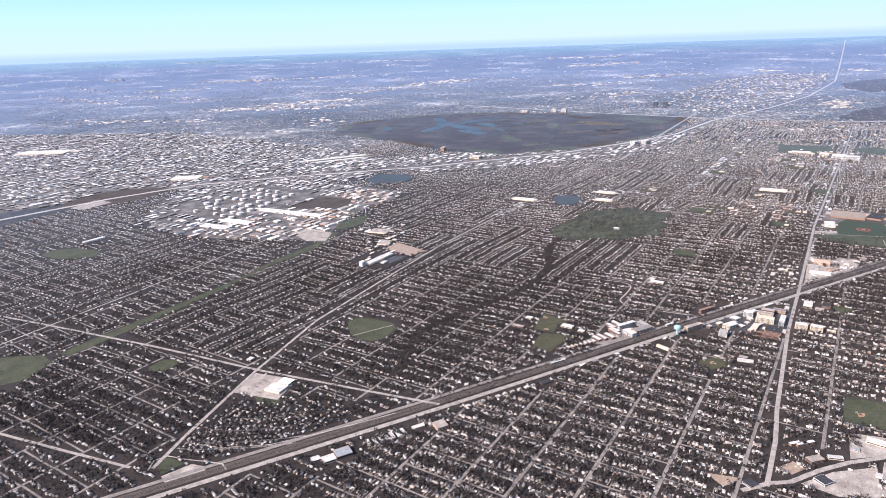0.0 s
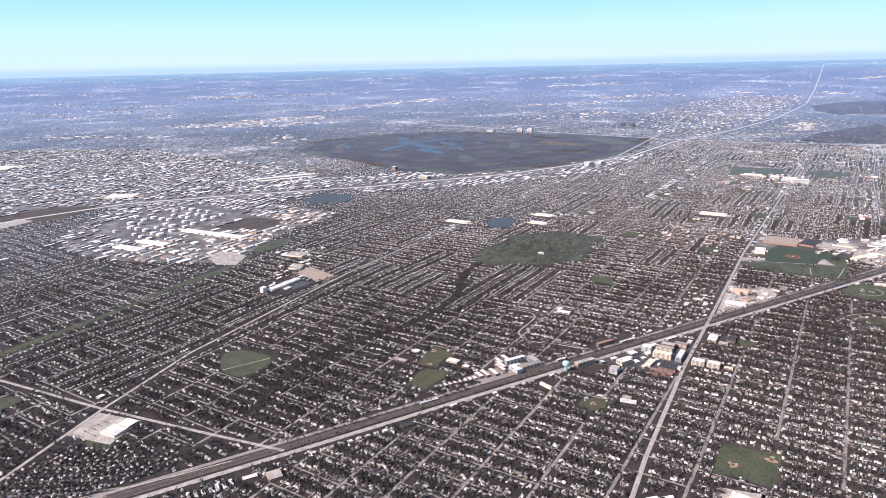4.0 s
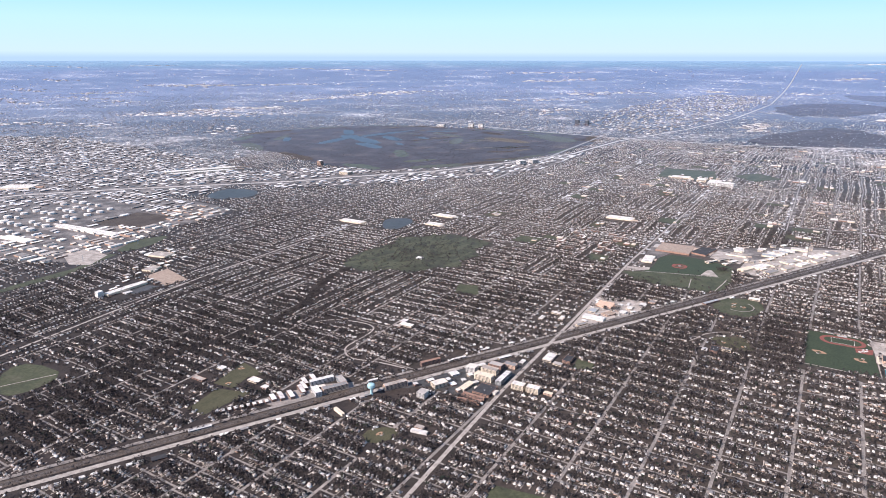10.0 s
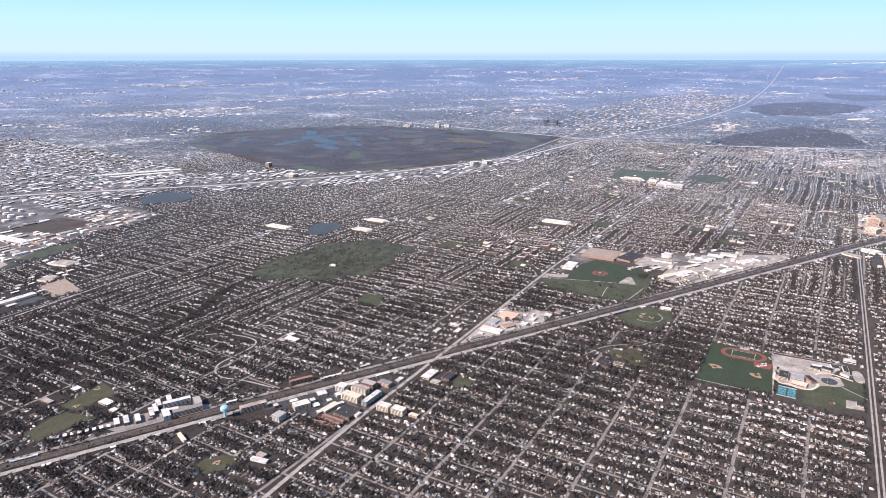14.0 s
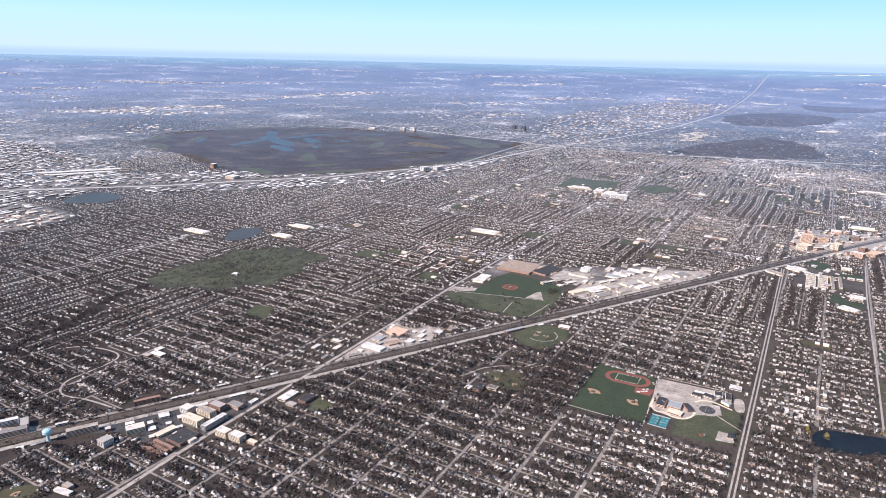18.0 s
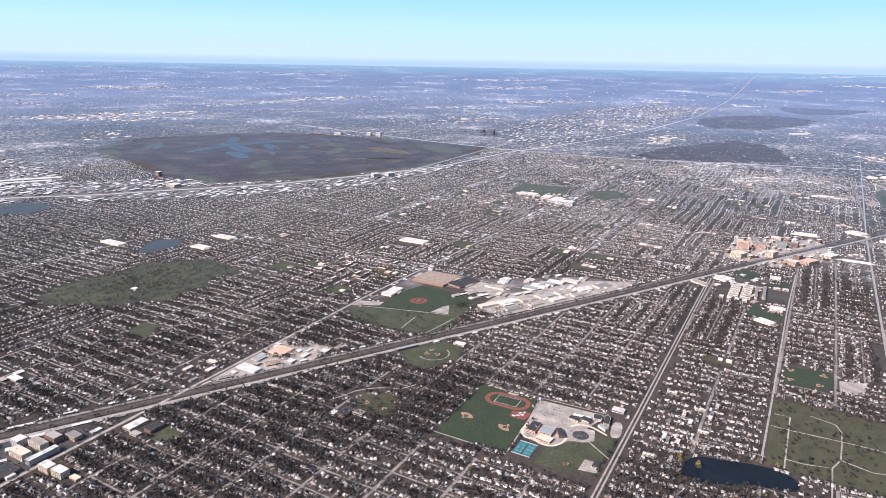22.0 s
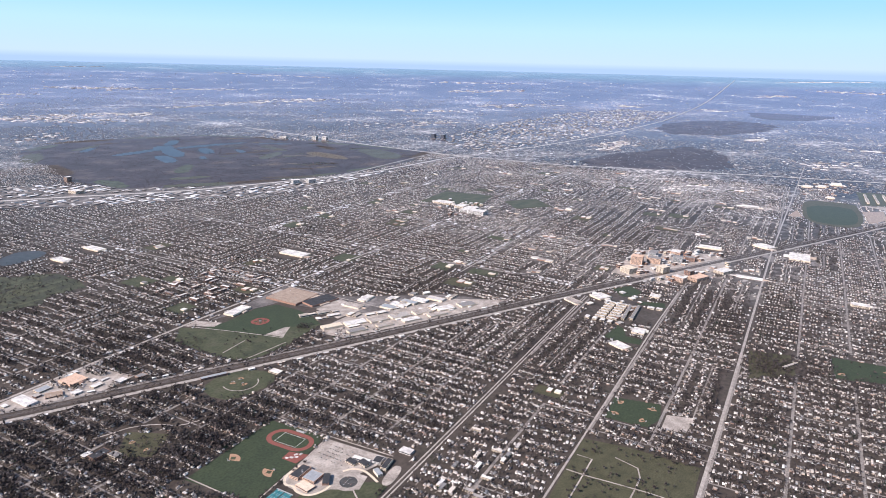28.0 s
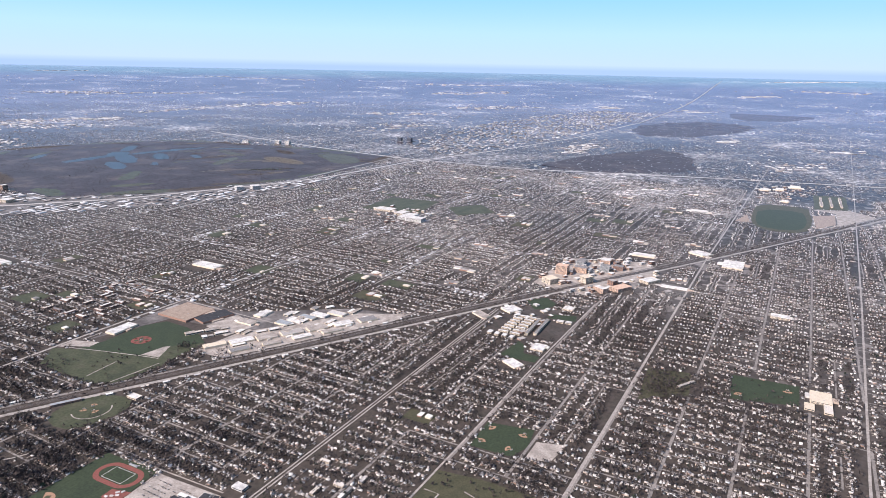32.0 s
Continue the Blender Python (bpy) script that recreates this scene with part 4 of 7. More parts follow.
    (190.0, 440.0, 3.5, 26.0, 1.2, 60, M_CREAM, M_WHITE, 1, "very long white warehouse"),
    (301.0, -166.0, 3.0, 2.4, 3.6, RT, M_CREAM, M_CREAM, 6, "yellow-tan office block"),
    (333.0, -154.0, 4.0, 2.4, 3.0, 0, M_METAL, M_FLAT_OB, 6, "grey office block"),
    (345.0, -166.0, 3.6, 3.0, 2.4, 0, M_TANBR, M_WHITE, 5, "tan apartment block"),
    (540.0, -196.0, 4.0, 7.0, 1.2, 0, M_WHITE, M_WHITE, 2, "white school"),
]
gw = random.Random(3)
for k in range(30):
    u, w = gw.uniform(0, 1), gw.uniform(0, 1)
    TOWN.append((136 + 62 * u, -60 - 36 * u + w * 30, gw.uniform(1.0, 3.2), gw.uniform(0.7, 1.5), gw.uniform(0.5, 0.9), RT if k % 2 else 0, M_CREAM, (M_WHITE, M_FLAT_OB, M_LOT)[k % 3], 1, "small pale workshop beside the railway yards"))
# smaller blocks that fill the town centres
for area, n, top, seed in (([(-66, 30), (-56, 22), (-58, 12), (-30, -1), (-24, 3), (-40, 18)], 26, 1.0, 1), ([(-98, 65), (-78, 55), (-70, 46), (-74, 44), (-97, 58)], 12, 1.0, 2), ([(284, -140), (345, -142), (362, -190), (335, -202), (279, -172)], 60, 2.4, 3),
                           ([(204, -142), (248, -142), (258, -166), (236, -170), (206, -168)], 16, 1.0, 4), ([(16, -3), (54, 1), (62, -24), (30, -12)], 14, 0.7, 5), ([(392, 40), (420, 36), (412, -14), (372, -16), (360, 10)], 22, 1.8, 6),
                           ([(-66, 196), (-8, 250), (14, 232), (-48, 184)], 22, 0.8, 7), ([(640, -236), (720, -238), (740, -282), (640, -280)], 30, 0.8, 8)):
    gf = random.Random(seed)
    xs, ys = [q[0] for q in area], [q[1] for q in area]
    for _ in range(n * 6):
        x, y, a, b2 = gf.uniform(min(xs), max(xs)), gf.uniform(min(ys), max(ys)), gf.uniform(0.7, 2.0), gf.uniform(0.6, 1.5)
        if n > 0 and inside(np.array([x]), np.array([y]), area)[0] and all(math.hypot(x - q[0], y - q[1]) > max(a, b2) + min(q[2], q[3]) + 1.1 for q in TOWN) and not near_line(np.array([x]), np.array([y]), RAIL, 5.4)[0] and not near_line(np.array([x]), np.array([y]), CENTRAL, 1.8)[0]:
            TOWN.append((x, y, a, b2, gf.uniform(0.45, top), RT if seed < 5 else 0, (M_BRICK, M_CREAM, M_TANBR, M_WHITE)[_ % 4], (M_FLAT_OB, M_WHITE)[_ % 2], 2, "flat-roofed shop block in the town centre"))
            n -= 1


# ---- parks, lots, water ----
def oval(cx, cy, rx, ry, turn):
    c, s = math.cos(radians(turn)), math.sin(radians(turn))
    pts = []
    for k in range(28):
        t = 2 * math.pi * k / 28
        u, w = rx * math.copysign(abs(math.cos(t)) ** 0.75, math.cos(t)), ry * math.copysign(abs(math.sin(t)) ** 0.75, math.sin(t))
        pts.append((cx + u * c - w * s, cy + u * s + w * c))
    return pts


LAWN_A = [(396, 55), (450, 58), (456, 12), (408, 4)]
LAWN_B = [(438, -6), (465, -25), (442, -49), (414, -28)]
WOODS = [[(1517, 45), (1704, -86), (1561, -204), (1255, -126), (1196, 18)], [(746, 35), (1005, -65), (953, -134), (775, -163), (735, -110), (695, -24)], [(2167, -73), (2431, -325), (1865, -291), (1760, -120)]]
PARKS = [
    # name, outline, material, height, smoothing, label, category, trees inside (0..1), blocks houses
    ("park_lawn", [(-127.1, 160.2), (-119, 157), (-118, 136), (-136, 135.5), (-138.4, 146.1)], M_GRASS, 0.05, 1, "green park lawn among bare trees", "park"),
    ("park_lawn", [(-111.6, 80.6), (-97.5, 83.0), (-93.8, 71.0), (-103, 72.4), (-111.7, 73)], M_DORMANT, 0.05, 0, "dull olive park field beside the railway", "park"),
    ("park_lawn", [(-95.6, 87.0), (-79, 90.6), (-81.6, 76.6), (-86.4, 80.4), (-94.6, 78.6)], M_DORMANT, 0.05, 0, "worn brown-green field with a ball diamond", "park"),
    ("park_lawn", [(25.6, 60.8), (36.6, 65.2), (39.6, 56.0), (28.2, 49.0)], M_GRASS, 0.05, 0, "small green park among houses", "park"),
    ("park_lawn", [(-20.9, -14.9), (-12.9, -14.2), (-13.4, -20.6), (-19.2, -22.0)], M_GRASS, 0.05, 0, "small green school field", "park"),
    ("station_green", [(-228.9, 143.2), (-226.2, 141.4), (-225.2, 134.6), (-232.3, 136.0)], M_GRASS, 0.055, 0, "green triangle beside the station car park", "lawn"),
    ("park_lawn", [(-193.3, 139.2), (-189.5, 146.6), (-185.0, 138.6), (-189.6, 134.6)], M_GRASS, 0.055, 0, "green corner beside the shopping plaza", "park"),
    ("golf_course", [(30, 133.7), (50, 141), (68.6, 139), (80, 135), (92, 140), (104, 128), (117, 117), (115, 98), (111, 83), (95, 88), (83, 78), (70, 84), (62.5, 77), (52, 89), (38.7, 95), (38, 110), (27, 118)], M_GOLF, 0.05, 1, "mottled green golf course with pale fairways", "golf course"),
    ("park_lawn", [(88.1, -8.3), (99.4, 1.6), (103.6, -7.6), (109.9, -26.7), (112.7, -36.9), (123.8, -37.6), (134.8, -47.7), (109.9, -50.4), (90.6, -48.2), (87, -38)], M_GRASS, 0.05, 0, "broad worn green park beside the railway", "park"),
    ("ball_field", [(103.6, -7.6), (114.4, -10.3), (133.7, -9.6), (143.0, -14.3), (142.6, -28.3), (139.7, -38.6), (134.8, -47.7), (123.8, -37.6), (112.7, -36.9), (109.9, -26.7)], M_TURF, 0.051, 0, "deep green ball fields of the broad park", "park"),
    ("parking_lot", [(113.3, -35), (123.2, -36.6), (125.2, -38.2), (115.1, -43.2)], M_LOT, 0.07, 0, "pale car park beside the ball fields", "car park"),
    ("bare_lot", [(102.4, 1.2), (107.8, -10.2), (112.8, -9.4), (108.6, 1.4)], M_LOT, 0.06, 0, "pale bare lot at the corner of the park", "bare earth"),
    ("wooded_park", [(206, -218.4), (210, -234.4), (190.3, -236.4), (178.1, -220.4)], M_DORMANT, 0.05, 0, "olive park under leafless trees", "park"),
    ("park_lawn", [(69.8, -47), (84.6, -50), (88, -63), (81.5, -69), (64.5, -66), (62.5, -54)], M_GRASS, 0.05, 1, "round green ball park", "park"),
    ("school_field", [(62, -86), (63, -107), (52, -108.5), (28.4, -110.5), (26, -87)], M_TURF, 0.05, 0, "deep green school sports field", "sports field"),
    ("school_lawn", [(27, -119.5), (41, -119), (52, -133), (52, -137.5), (31, -137.5), (28, -128.6)], M_GRASS, 0.05, 0, "green lawn in front of the school", "lawn"),
    ("cemetery_lawn", [(104, -177.5), (106, -191.4), (106, -212.5), (60, -212.5), (61, -190), (61, -178)], M_DORMANT, 0.05, 0, "olive cemetery lawn with pale paths", "cemetery"),
    ("park_lawn", [(136, -179.4), (139, -195), (128.6, -196.5), (121, -194), (120.5, -180)], M_TURF, 0.05, 0, "green park with four ball diamonds", "park"),
    ("park_lawn", [(204.8, -163.4), (201.6, -167.4), (194.0, -169.6), (193.6, -177), (187.6, -177), (187, -167.6), (188, -161.4)], M_TURF, 0.05, 0, "green playing field beside flats", "park"),
    ("park_lawn", [(217, -249), (219, -272.5), (202, -272.5), (195, -250)], M_TURF, 0.05, 0, "green school playing field", "park"),
    ("park_lawn", [(33.8, -52.0), (40, -65), (28.9, -70), (23, -61.7)], M_DORMANT, 0.05, 0, "small olive school field with two clay diamonds", "park"),
    ("park_lawn", [(-93.6, 25), (-86, 19.2), (-89, 13), (-98, 18.3)], M_DORMANT, 0.05, 1, "small worn brown park", "park"),
    ("power_line_strip", [(-205, 240), (-151.6, 243), (-112, 245.5), (-79, 252), (-47, 253), (-22, 262), (-20, 257), (-57, 245), (-88, 246), (-128, 239), (-205, 234)], M_GRASS, 0.05, 0, "long green strip under the power lines", "lawn"),
    ("meadow", [(-262, 262), (-222, 262), (-205, 238), (-228, 226)], M_GRASS, 0.05, 1, "green meadow under the power lines", "meadow"),
    ("racetrack_infield", [(584, -240), (592, -274), (558, -278), (520, -276), (508, -268), (505, -256), (510, -244), (535, -240)], M_TURF, 0.07, 1, "green field of the former racetrack", "field"),
    ("racetrack_ground", [(612, -238), (612, -279), (590, -280), (545, -282), (500, -276), (496, -250), (516, -238), (560, -236)], M_DORMANT, 0.05, 1, "pale grass ring round the racetrack field", "field"),
    ("bare_yard", [(576, -282), (590, -299), (548, -298), (524, -284)], M_DIRT, 0.06, 0, "tan bare yard beside the racetrack", "bare earth"),
    ("bare_yard", [(548, -299), (598, -300), (606, -282), (618, -313), (588, -336), (556, -310), (500, -284), (500, -278)], M_LOT, 0.045, 0, "pinkish bare ground beside the railway", "bare earth"),
    ("bare_yard", [(520, -226), (552, -233), (520, -237)], M_DIRT, 0.06, 0, "tan bare corner beside the road", "bare earth"),
    ("racetrack_yard", [(688, -284), (694, -312), (620, -311), (610, -284)], M_GRASS, 0.06, 0, "grey-green lots between former stables", "field"),
    ("marsh", [(395, 634), (353, 575), (330, 480), (285, 370), (287, 300), (342, 247), (420, 214), (496, 187), (600, 186), (678, 203), (702, 300), (700, 348), (672, 458), (672, 500), (640, 585), (598, 612), (500, 655)], M_MARSH, 0.05, 2, "wide brown wooded marsh round a lake", "marsh"),
    ("lawn_tract", LAWN_A, M_GRASS, 0.05, 0, "grey-green playing fields beside the campus", "lawn"),
    ("lawn_tract", LAWN_B, M_GRASS, 0.05, 0, "grey-green playing fields beside the campus", "lawn"),
    ("parking_lot", [(62.5, -108.2), (63.7, -131), (52, -127), (51, -109.5)], M_LOT, 0.07, 0, "pale concrete school car park", "car park"),
    ("parking_lot", [(132.6, -198), (135.5, -207), (124.4, -205.5), (122, -198)], M_LOT, 0.07, 0, "pale empty car park beside the ball diamonds", "car park"),
    ("parking_lot", [(-232.7, 135.3), (-224.7, 132.7), (-223.6, 128.7), (-225.3, 125.5), (-234.8, 129.3)], M_LOT, 0.07, 0, "pale station car park", "car park"),
    ("parking_lot", [(-191.3, 154.2), (-178, 158.5), (-174, 141.6), (-187.5, 137.5)], M_LOT, 0.07, 0, "shopping plaza car park", "car park"),
    ("parking_lot", [(-149.4, -13.6), (-140.2, -20.2), (-132.2, -30.0), (-141.0, -30.6), (-141.8, -38.6), (-150.4, -22)], M_LOT, 0.07, 0, "wide store car park beside the diagonal road", "car park"),
    ("park_lawn", [(-95.6, -20.9), (-92.8, -36.8), (-110.1, -37.4), (-111.4, -21.6)], M_GRASS, 0.05, 0, "olive neighbourhood park with two clay diamonds", "park"),
    ("clay_lot", [(-144.3, -8.2), (-140.2, -10.8), (-142.2, -14.0), (-146.6, -11.2)], M_DIRT, 0.06, 0, "bare clay building plot by the diagonal road", "bare earth"),
    ("bare_lot", [(-157.0, 8.4), (-154.8, -0.2), (-160.6, 3.2)], M_DIRT, 0.06, 0, "bare reddish wedge between two roads", "bare earth"),
    ("bare_lot", [(-36, 284), (-22, 283), (-24, 260), (-40, 251), (-45, 262)], M_LOT, 0.06, 0, "bare pale building lot", "bare earth"),
    ("bare_lot", [(-36, 209), (-22, 210), (-28, 186), (-40, 188)], M_DIRT, 0.06, 0, "bare pinkish building lot", "bare earth"),
    ("parking_lot", [(-57, 196.4), (-44, 196.4), (-42, 189), (-55, 190)], M_ASPHALT, 0.06, 0, "dark asphalt car park beside the white factory", "car park"),
    ("park_lawn", [(-21, 262), (5, 276), (25, 266), (-4, 255)], M_GRASS, 0.06, 1, "green park below a white water tower", "park"),
    ("soil_field", [(11, 338), (52, 341), (57, 305), (26, 301)], M_SOIL, 0.06, 0, "bare brown soil field between the warehouses", "field"),
    ("soil_field", [(-72, 510), (-9, 534), (29, 483), (-16, 472), (-50, 477)], M_SOIL, 0.06, 1, "bare brown soil field beside the expressway", "field"),
    ("bare_lot", [(-63, 494), (-38, 503), (-35, 484), (-61, 478)], M_LOT, 0.07, 0, "pale graded strip inside the brown field", "bare earth"),
    ("park_lawn", [(-140, 389), (-123, 387), (-116, 358), (-127, 352), (-139, 367)], M_GRASS, 0.06, 1, "green meadow among houses", "park"),
    ("park_lawn", [(-197, 197), (-188, 199), (-185, 191), (-194, 189)], M_GRASS, 0.06, 1, "small green playing field", "park"),
    ("park_lawn", [(242.9, -163.8), (246.4, -176.9), (239.7, -178.4), (237.6, -165.4)], M_TURF, 0.06, 0, "narrow green lawn below the town centre", "park"),
    ("park_lawn", [(255.1, -147.8), (264.8, -155.4), (257.0, -163.8), (247.6, -159.4), (245.3, -155.7)], M_TURF, 0.06, 0, "green field below the town centre", "park"),
    ("crescent_gardens", [(-222, 147), (-195, 149), (-184, 127), (-176, 116), (-196, 105), (-213, 117), (-223, 136)], M_GROUND, 0.02, 0, "brown lawns round curved streets", "gardens"),
]
CEMETERY, SCHOOL_FIELD, COURSE = [[p[1] for p in PARKS if p[0] == nm][0] for nm in ("cemetery_lawn", "school_field", "golf_course")]
WATERS = [
    ("pond", [(43.2, -158.0), (46.0, -157.0), (52.3, -157.8), (55.6, -161.2), (57.6, -170.0), (59.4, -176.5), (59.2, -182.0), (57.0, -186.2), (53.6, -187.4), (50.4, -185.4), (49.0, -179.0), (48.2, -174.4), (45.4, -171.6), (43.8, -166.4), (42.2, -162.6)], M_POND, 0.09, "dark still pond with a wooded bank"),
    *[("lake", oval(x, y, rx, ry, turn), M_LAKE, 0.082 + 0.002 * k, "blue lake basin winding among marsh reeds") for k, (x, y, rx, ry, turn) in enumerate((
        (452, 496, 36, 9, 8), (500, 506, 24, 13, 48), (545, 545, 32, 8, 42), (478, 462, 40, 11, 60), (436, 424, 32, 9, 62), (548, 487, 42, 8, -8),
        (516, 446, 30, 9, 55), (592, 478, 24, 5, -15), (540, 410, 16, 5, 60), (628, 430, 24, 5, -55), (430, 560, 22, 5, 40), (470, 400, 14, 4, 50)))],
    ("golf_pond", [(116.6, 170.6), (130.7, 176), (139, 162), (129.4, 153), (109.1, 151.7), (104, 160)], M_MERE, 0.09, "blue-green pond beside the golf course"),
    ("pond", [(117, 349), (148, 357), (156, 327), (133.6, 310), (110, 328)], M_MERE, 0.09, "blue retention pond beside the warehouses"),
]


def uneven(points, amp, cuts=5):
    """A natural outline: each side broken up by small bays and points."""
    out = []
    for i, p in enumerate(points):
        q = points[(i + 1) % len(points)]
        for k in range(cuts):
            x, y = p[0] + (q[0] - p[0]) * k / cuts, p[1] + (q[1] - p[1]) * k / cuts
            out.append((x + amp * noise.noise(Vector((x * 1.3 / amp, y * 1.3 / amp, 1.0))), y + amp * noise.noise(Vector((x * 1.3 / amp, y * 1.3 / amp, 5.0)))))
    return out


for nm, pts, mat, z, sm, lab, cat in PARKS:
    patch(nm, uneven(rounded(pts, 1), 16, 6) if nm == "marsh" else uneven(pts, 3, 3) if nm == "golf_course" else pts, z, mat, lab, cat, 0 if nm in ("marsh", "golf_course") else sm)
for nm, pts, mat, z, lab in WATERS:
    patch(nm, uneven(pts, 4, 2) if nm == "lake" else pts, z, mat, lab, "water", 0 if nm == "lake" else 1 if mat is M_POND else 2)

patch("pond_island", oval(50.1, -161.1, 1.3, 0.8, 20), 0.12, M_DORMANT, "small grassy island in the dark pond", "island")

INDUSTRY = [
    [(164, 1114), (294, 833), (250, 480), (196, 380), (116, 351), (18, 490), (-99, 530), (-160, 560), (-100, 900)],
    [(32.5, 481), (92, 400), (100, 319), (86.6, 281), (20, 282), (-37, 255), (-53, 284), (-70, 320), (-70, 400)],
    [(166, 452), (255, 372), (284, 340), (300, 290), (455, 195), (522, 160), (372, 165), (272, 225), (174, 310)],
    [(740, 150), (800, 270), (1150, 330), (1580, 330), (1960, 250), (1900, 90), (1500, 78), (1100, 100), (860, 128)],
]
DOWNTOWNS = [
    [(-76, 40), (-60, 24), (-60, 8), (-52, -1), (-24, -1), (-22, 6), (-60, 34)],
    [(-99, 67), (-78, 56), (-68, 48), (-72, 42), (-98, 56)],
    [(283, -138), (345, -140), (362, -190), (335, -202), (277, -172)],
    [(204, -145), (246, -145), (250, -168), (206, -168)],
    [(24, -110), (64, -108), (66, -138), (24, -138)],
    [(112, -3), (166, 1), (170, -36), (200, -78), (206, -108), (150, -78), (132, -44)],
]
NO_HOUSE = [p[1] for p in PARKS] + [w[1] for w in WATERS] + INDUSTRY + DOWNTOWNS

# schools, fields and stores scattered through the farther suburb
gm = random.Random(17)
while len(NO_HOUSE) < len(PARKS) + len(WATERS) + len(INDUSTRY) + len(DOWNTOWNS) + 80:
    x, y, a, b_ = gm.uniform(110, 660), gm.uniform(-215, 290), gm.uniform(3, 8), gm.uniform(3, 9)
    px, py = np.array([x, x - a, x + a, x + a, x - a]), np.array([y, y - b_, y - b_, y + b_, y + b_])
    if y > 190 - 0.12 * (x - 100) or any(inside(px, py, p).any() for p in NO_HOUSE) or near_line(px, py, RAIL, 9).any() or near_line(px, py, HIGHWAY, 9).any() or any(near_line(px, py, p, w / 2 + 1).any() for _, p, w in ARTERIALS) or any(abs(x - q[0]) < a + q[2] + 2 and abs(y - q[1]) < b_ + q[3] + 2 for q in TOWN):
        continue
    NO_HOUSE.append([(x - a, y - b_), (x + a, y - b_), (x + a, y + b_), (x - a, y + b_)])
    kind = gm.random()
    patch("school_lawn" if kind < 0.55 else "parking_lot", NO_HOUSE[-1], 0.05, M_GRASS if kind < 0.3 else M_DORMANT if kind < 0.55 else M_IND, "dull green school lawn" if kind < 0.55 else "worn grey car park between stores", "lawn" if kind < 0.55 else "car park")
    for k in range(1 if kind < 0.3 else 2 if kind < 0.55 else 3):
        a2, b3 = gm.uniform(0.8, 0.3 * a + 0.8), gm.uniform(0.8, 0.3 * b_ + 0.8)
        TOWN.append((x + gm.uniform(-0.6, 0.6) * (a - a2), y + (k - 1) * b_ * 0.62, a2, min(b3, b_ * 0.28), gm.uniform(0.5, 0.9), 0, (M_CREAM, M_BRICK, M_BLOCKW)[k], M_FLAT_OB, 0, "low pale-roofed school wing" if kind < 0.55 else "low flat-roofed store among houses"))

CREEK = [(-150, 114), (-134.7, 121.6), (-118.2, 126.1), (-93.1, 121.5), (-67, 111.7), (-42.6, 109.6), (-18.1, 113.8), (6.2, 126), (28, 128)]

# ---- street grid ----
STEP_X = 8.9
# the long streets, from north to south
YS = [-347, -328, -310, -291, -273.5, -254, -234.5, -214.5, -196, -177.3, -158.4, -139.3, -121.9, -104.4, -87.0, -69.5, -52.0, -34.6, -17.2, 0.1, 17.5, 34.5, 50.0, 63.5,
      80.5, 97.5, 114.5, 131.5, 148.5, 165.5, 182.5, 199.5, 216.5, 233.5, 250.5, 267.5, 284.5, 301.5, 318.5, 335.5, 352.5, 369.5, 386.5, 403.5, 420.5, 437.5, 454.5, 471.5, 488.5]
WEST, EAST = 680, -345
rng = np.random.default_rng(7)
SHIFT = 3.0 + rng.uniform(-1.3, 1.3, 64)  # each band of blocks has its streets a little to one side


def visible(px, py):
    """The part of the plan that lies before the flight line."""
    return (py < 120 + 2.5 * (px + 330)) & (py > -330 - 0.16 * px) & (0.84 * px + 0.54 * py > -210)


def free(px, py, grow=0.0):
    bad = near_line(px, py, offset(RAIL, -0.9), 4.9 + grow) | near_line(px, py, HIGHWAY, 5 + grow) | near_line(px, py, HIGHWAY_B, 4 + grow)
    for _, pts, w in ARTERIALS:
        bad |= near_line(px, py, pts, w / 2 + 0.75 + grow)
    for p in NO_HOUSE:
        bad |= inside(px, py, p)
    for q in TOWN:
        bad |= (np.abs(px - q[0]) < max(q[2], q[3]) + 0.7 + grow) & (np.abs(py - q[1]) < max(q[2], q[3]) + 0.7 + grow)
    return ~bad


def crosswise(i, j):
    """Some blocks of four columns have their rows of houses the other way round."""
    return (i * STEP_X * 0.56 + YS[j] > 70 or i * STEP_X > 130) and noise.noise(Vector(((i // 4) * 3.7 + 0.5, j * 5.3 + 0.5, 2.5))) > (0.14 if i * STEP_X < 130 else 0.10)


def warp(x, y):
    """Gentle bends of the street grid, stronger south of the railway."""
    x, y = np.asarray(x, float), np.asarray(y, float)
    amp = np.clip((y + 0.56 * x - 30) * 0.008, 0.06, 0.9)
    dx = amp * (np.sin(x * 0.021 + y * 0.034 + 1.0) + 0.6 * np.sin(y * 0.071 - x * 0.03))
    dy = amp * 0.8 * (np.sin(x * 0.037 - y * 0.02) + 0.5 * np.sin(x * 0.083 + 2.0)) - 0.018 * np.clip(x - 80, 0, 400)
    return x + dx, y + dy


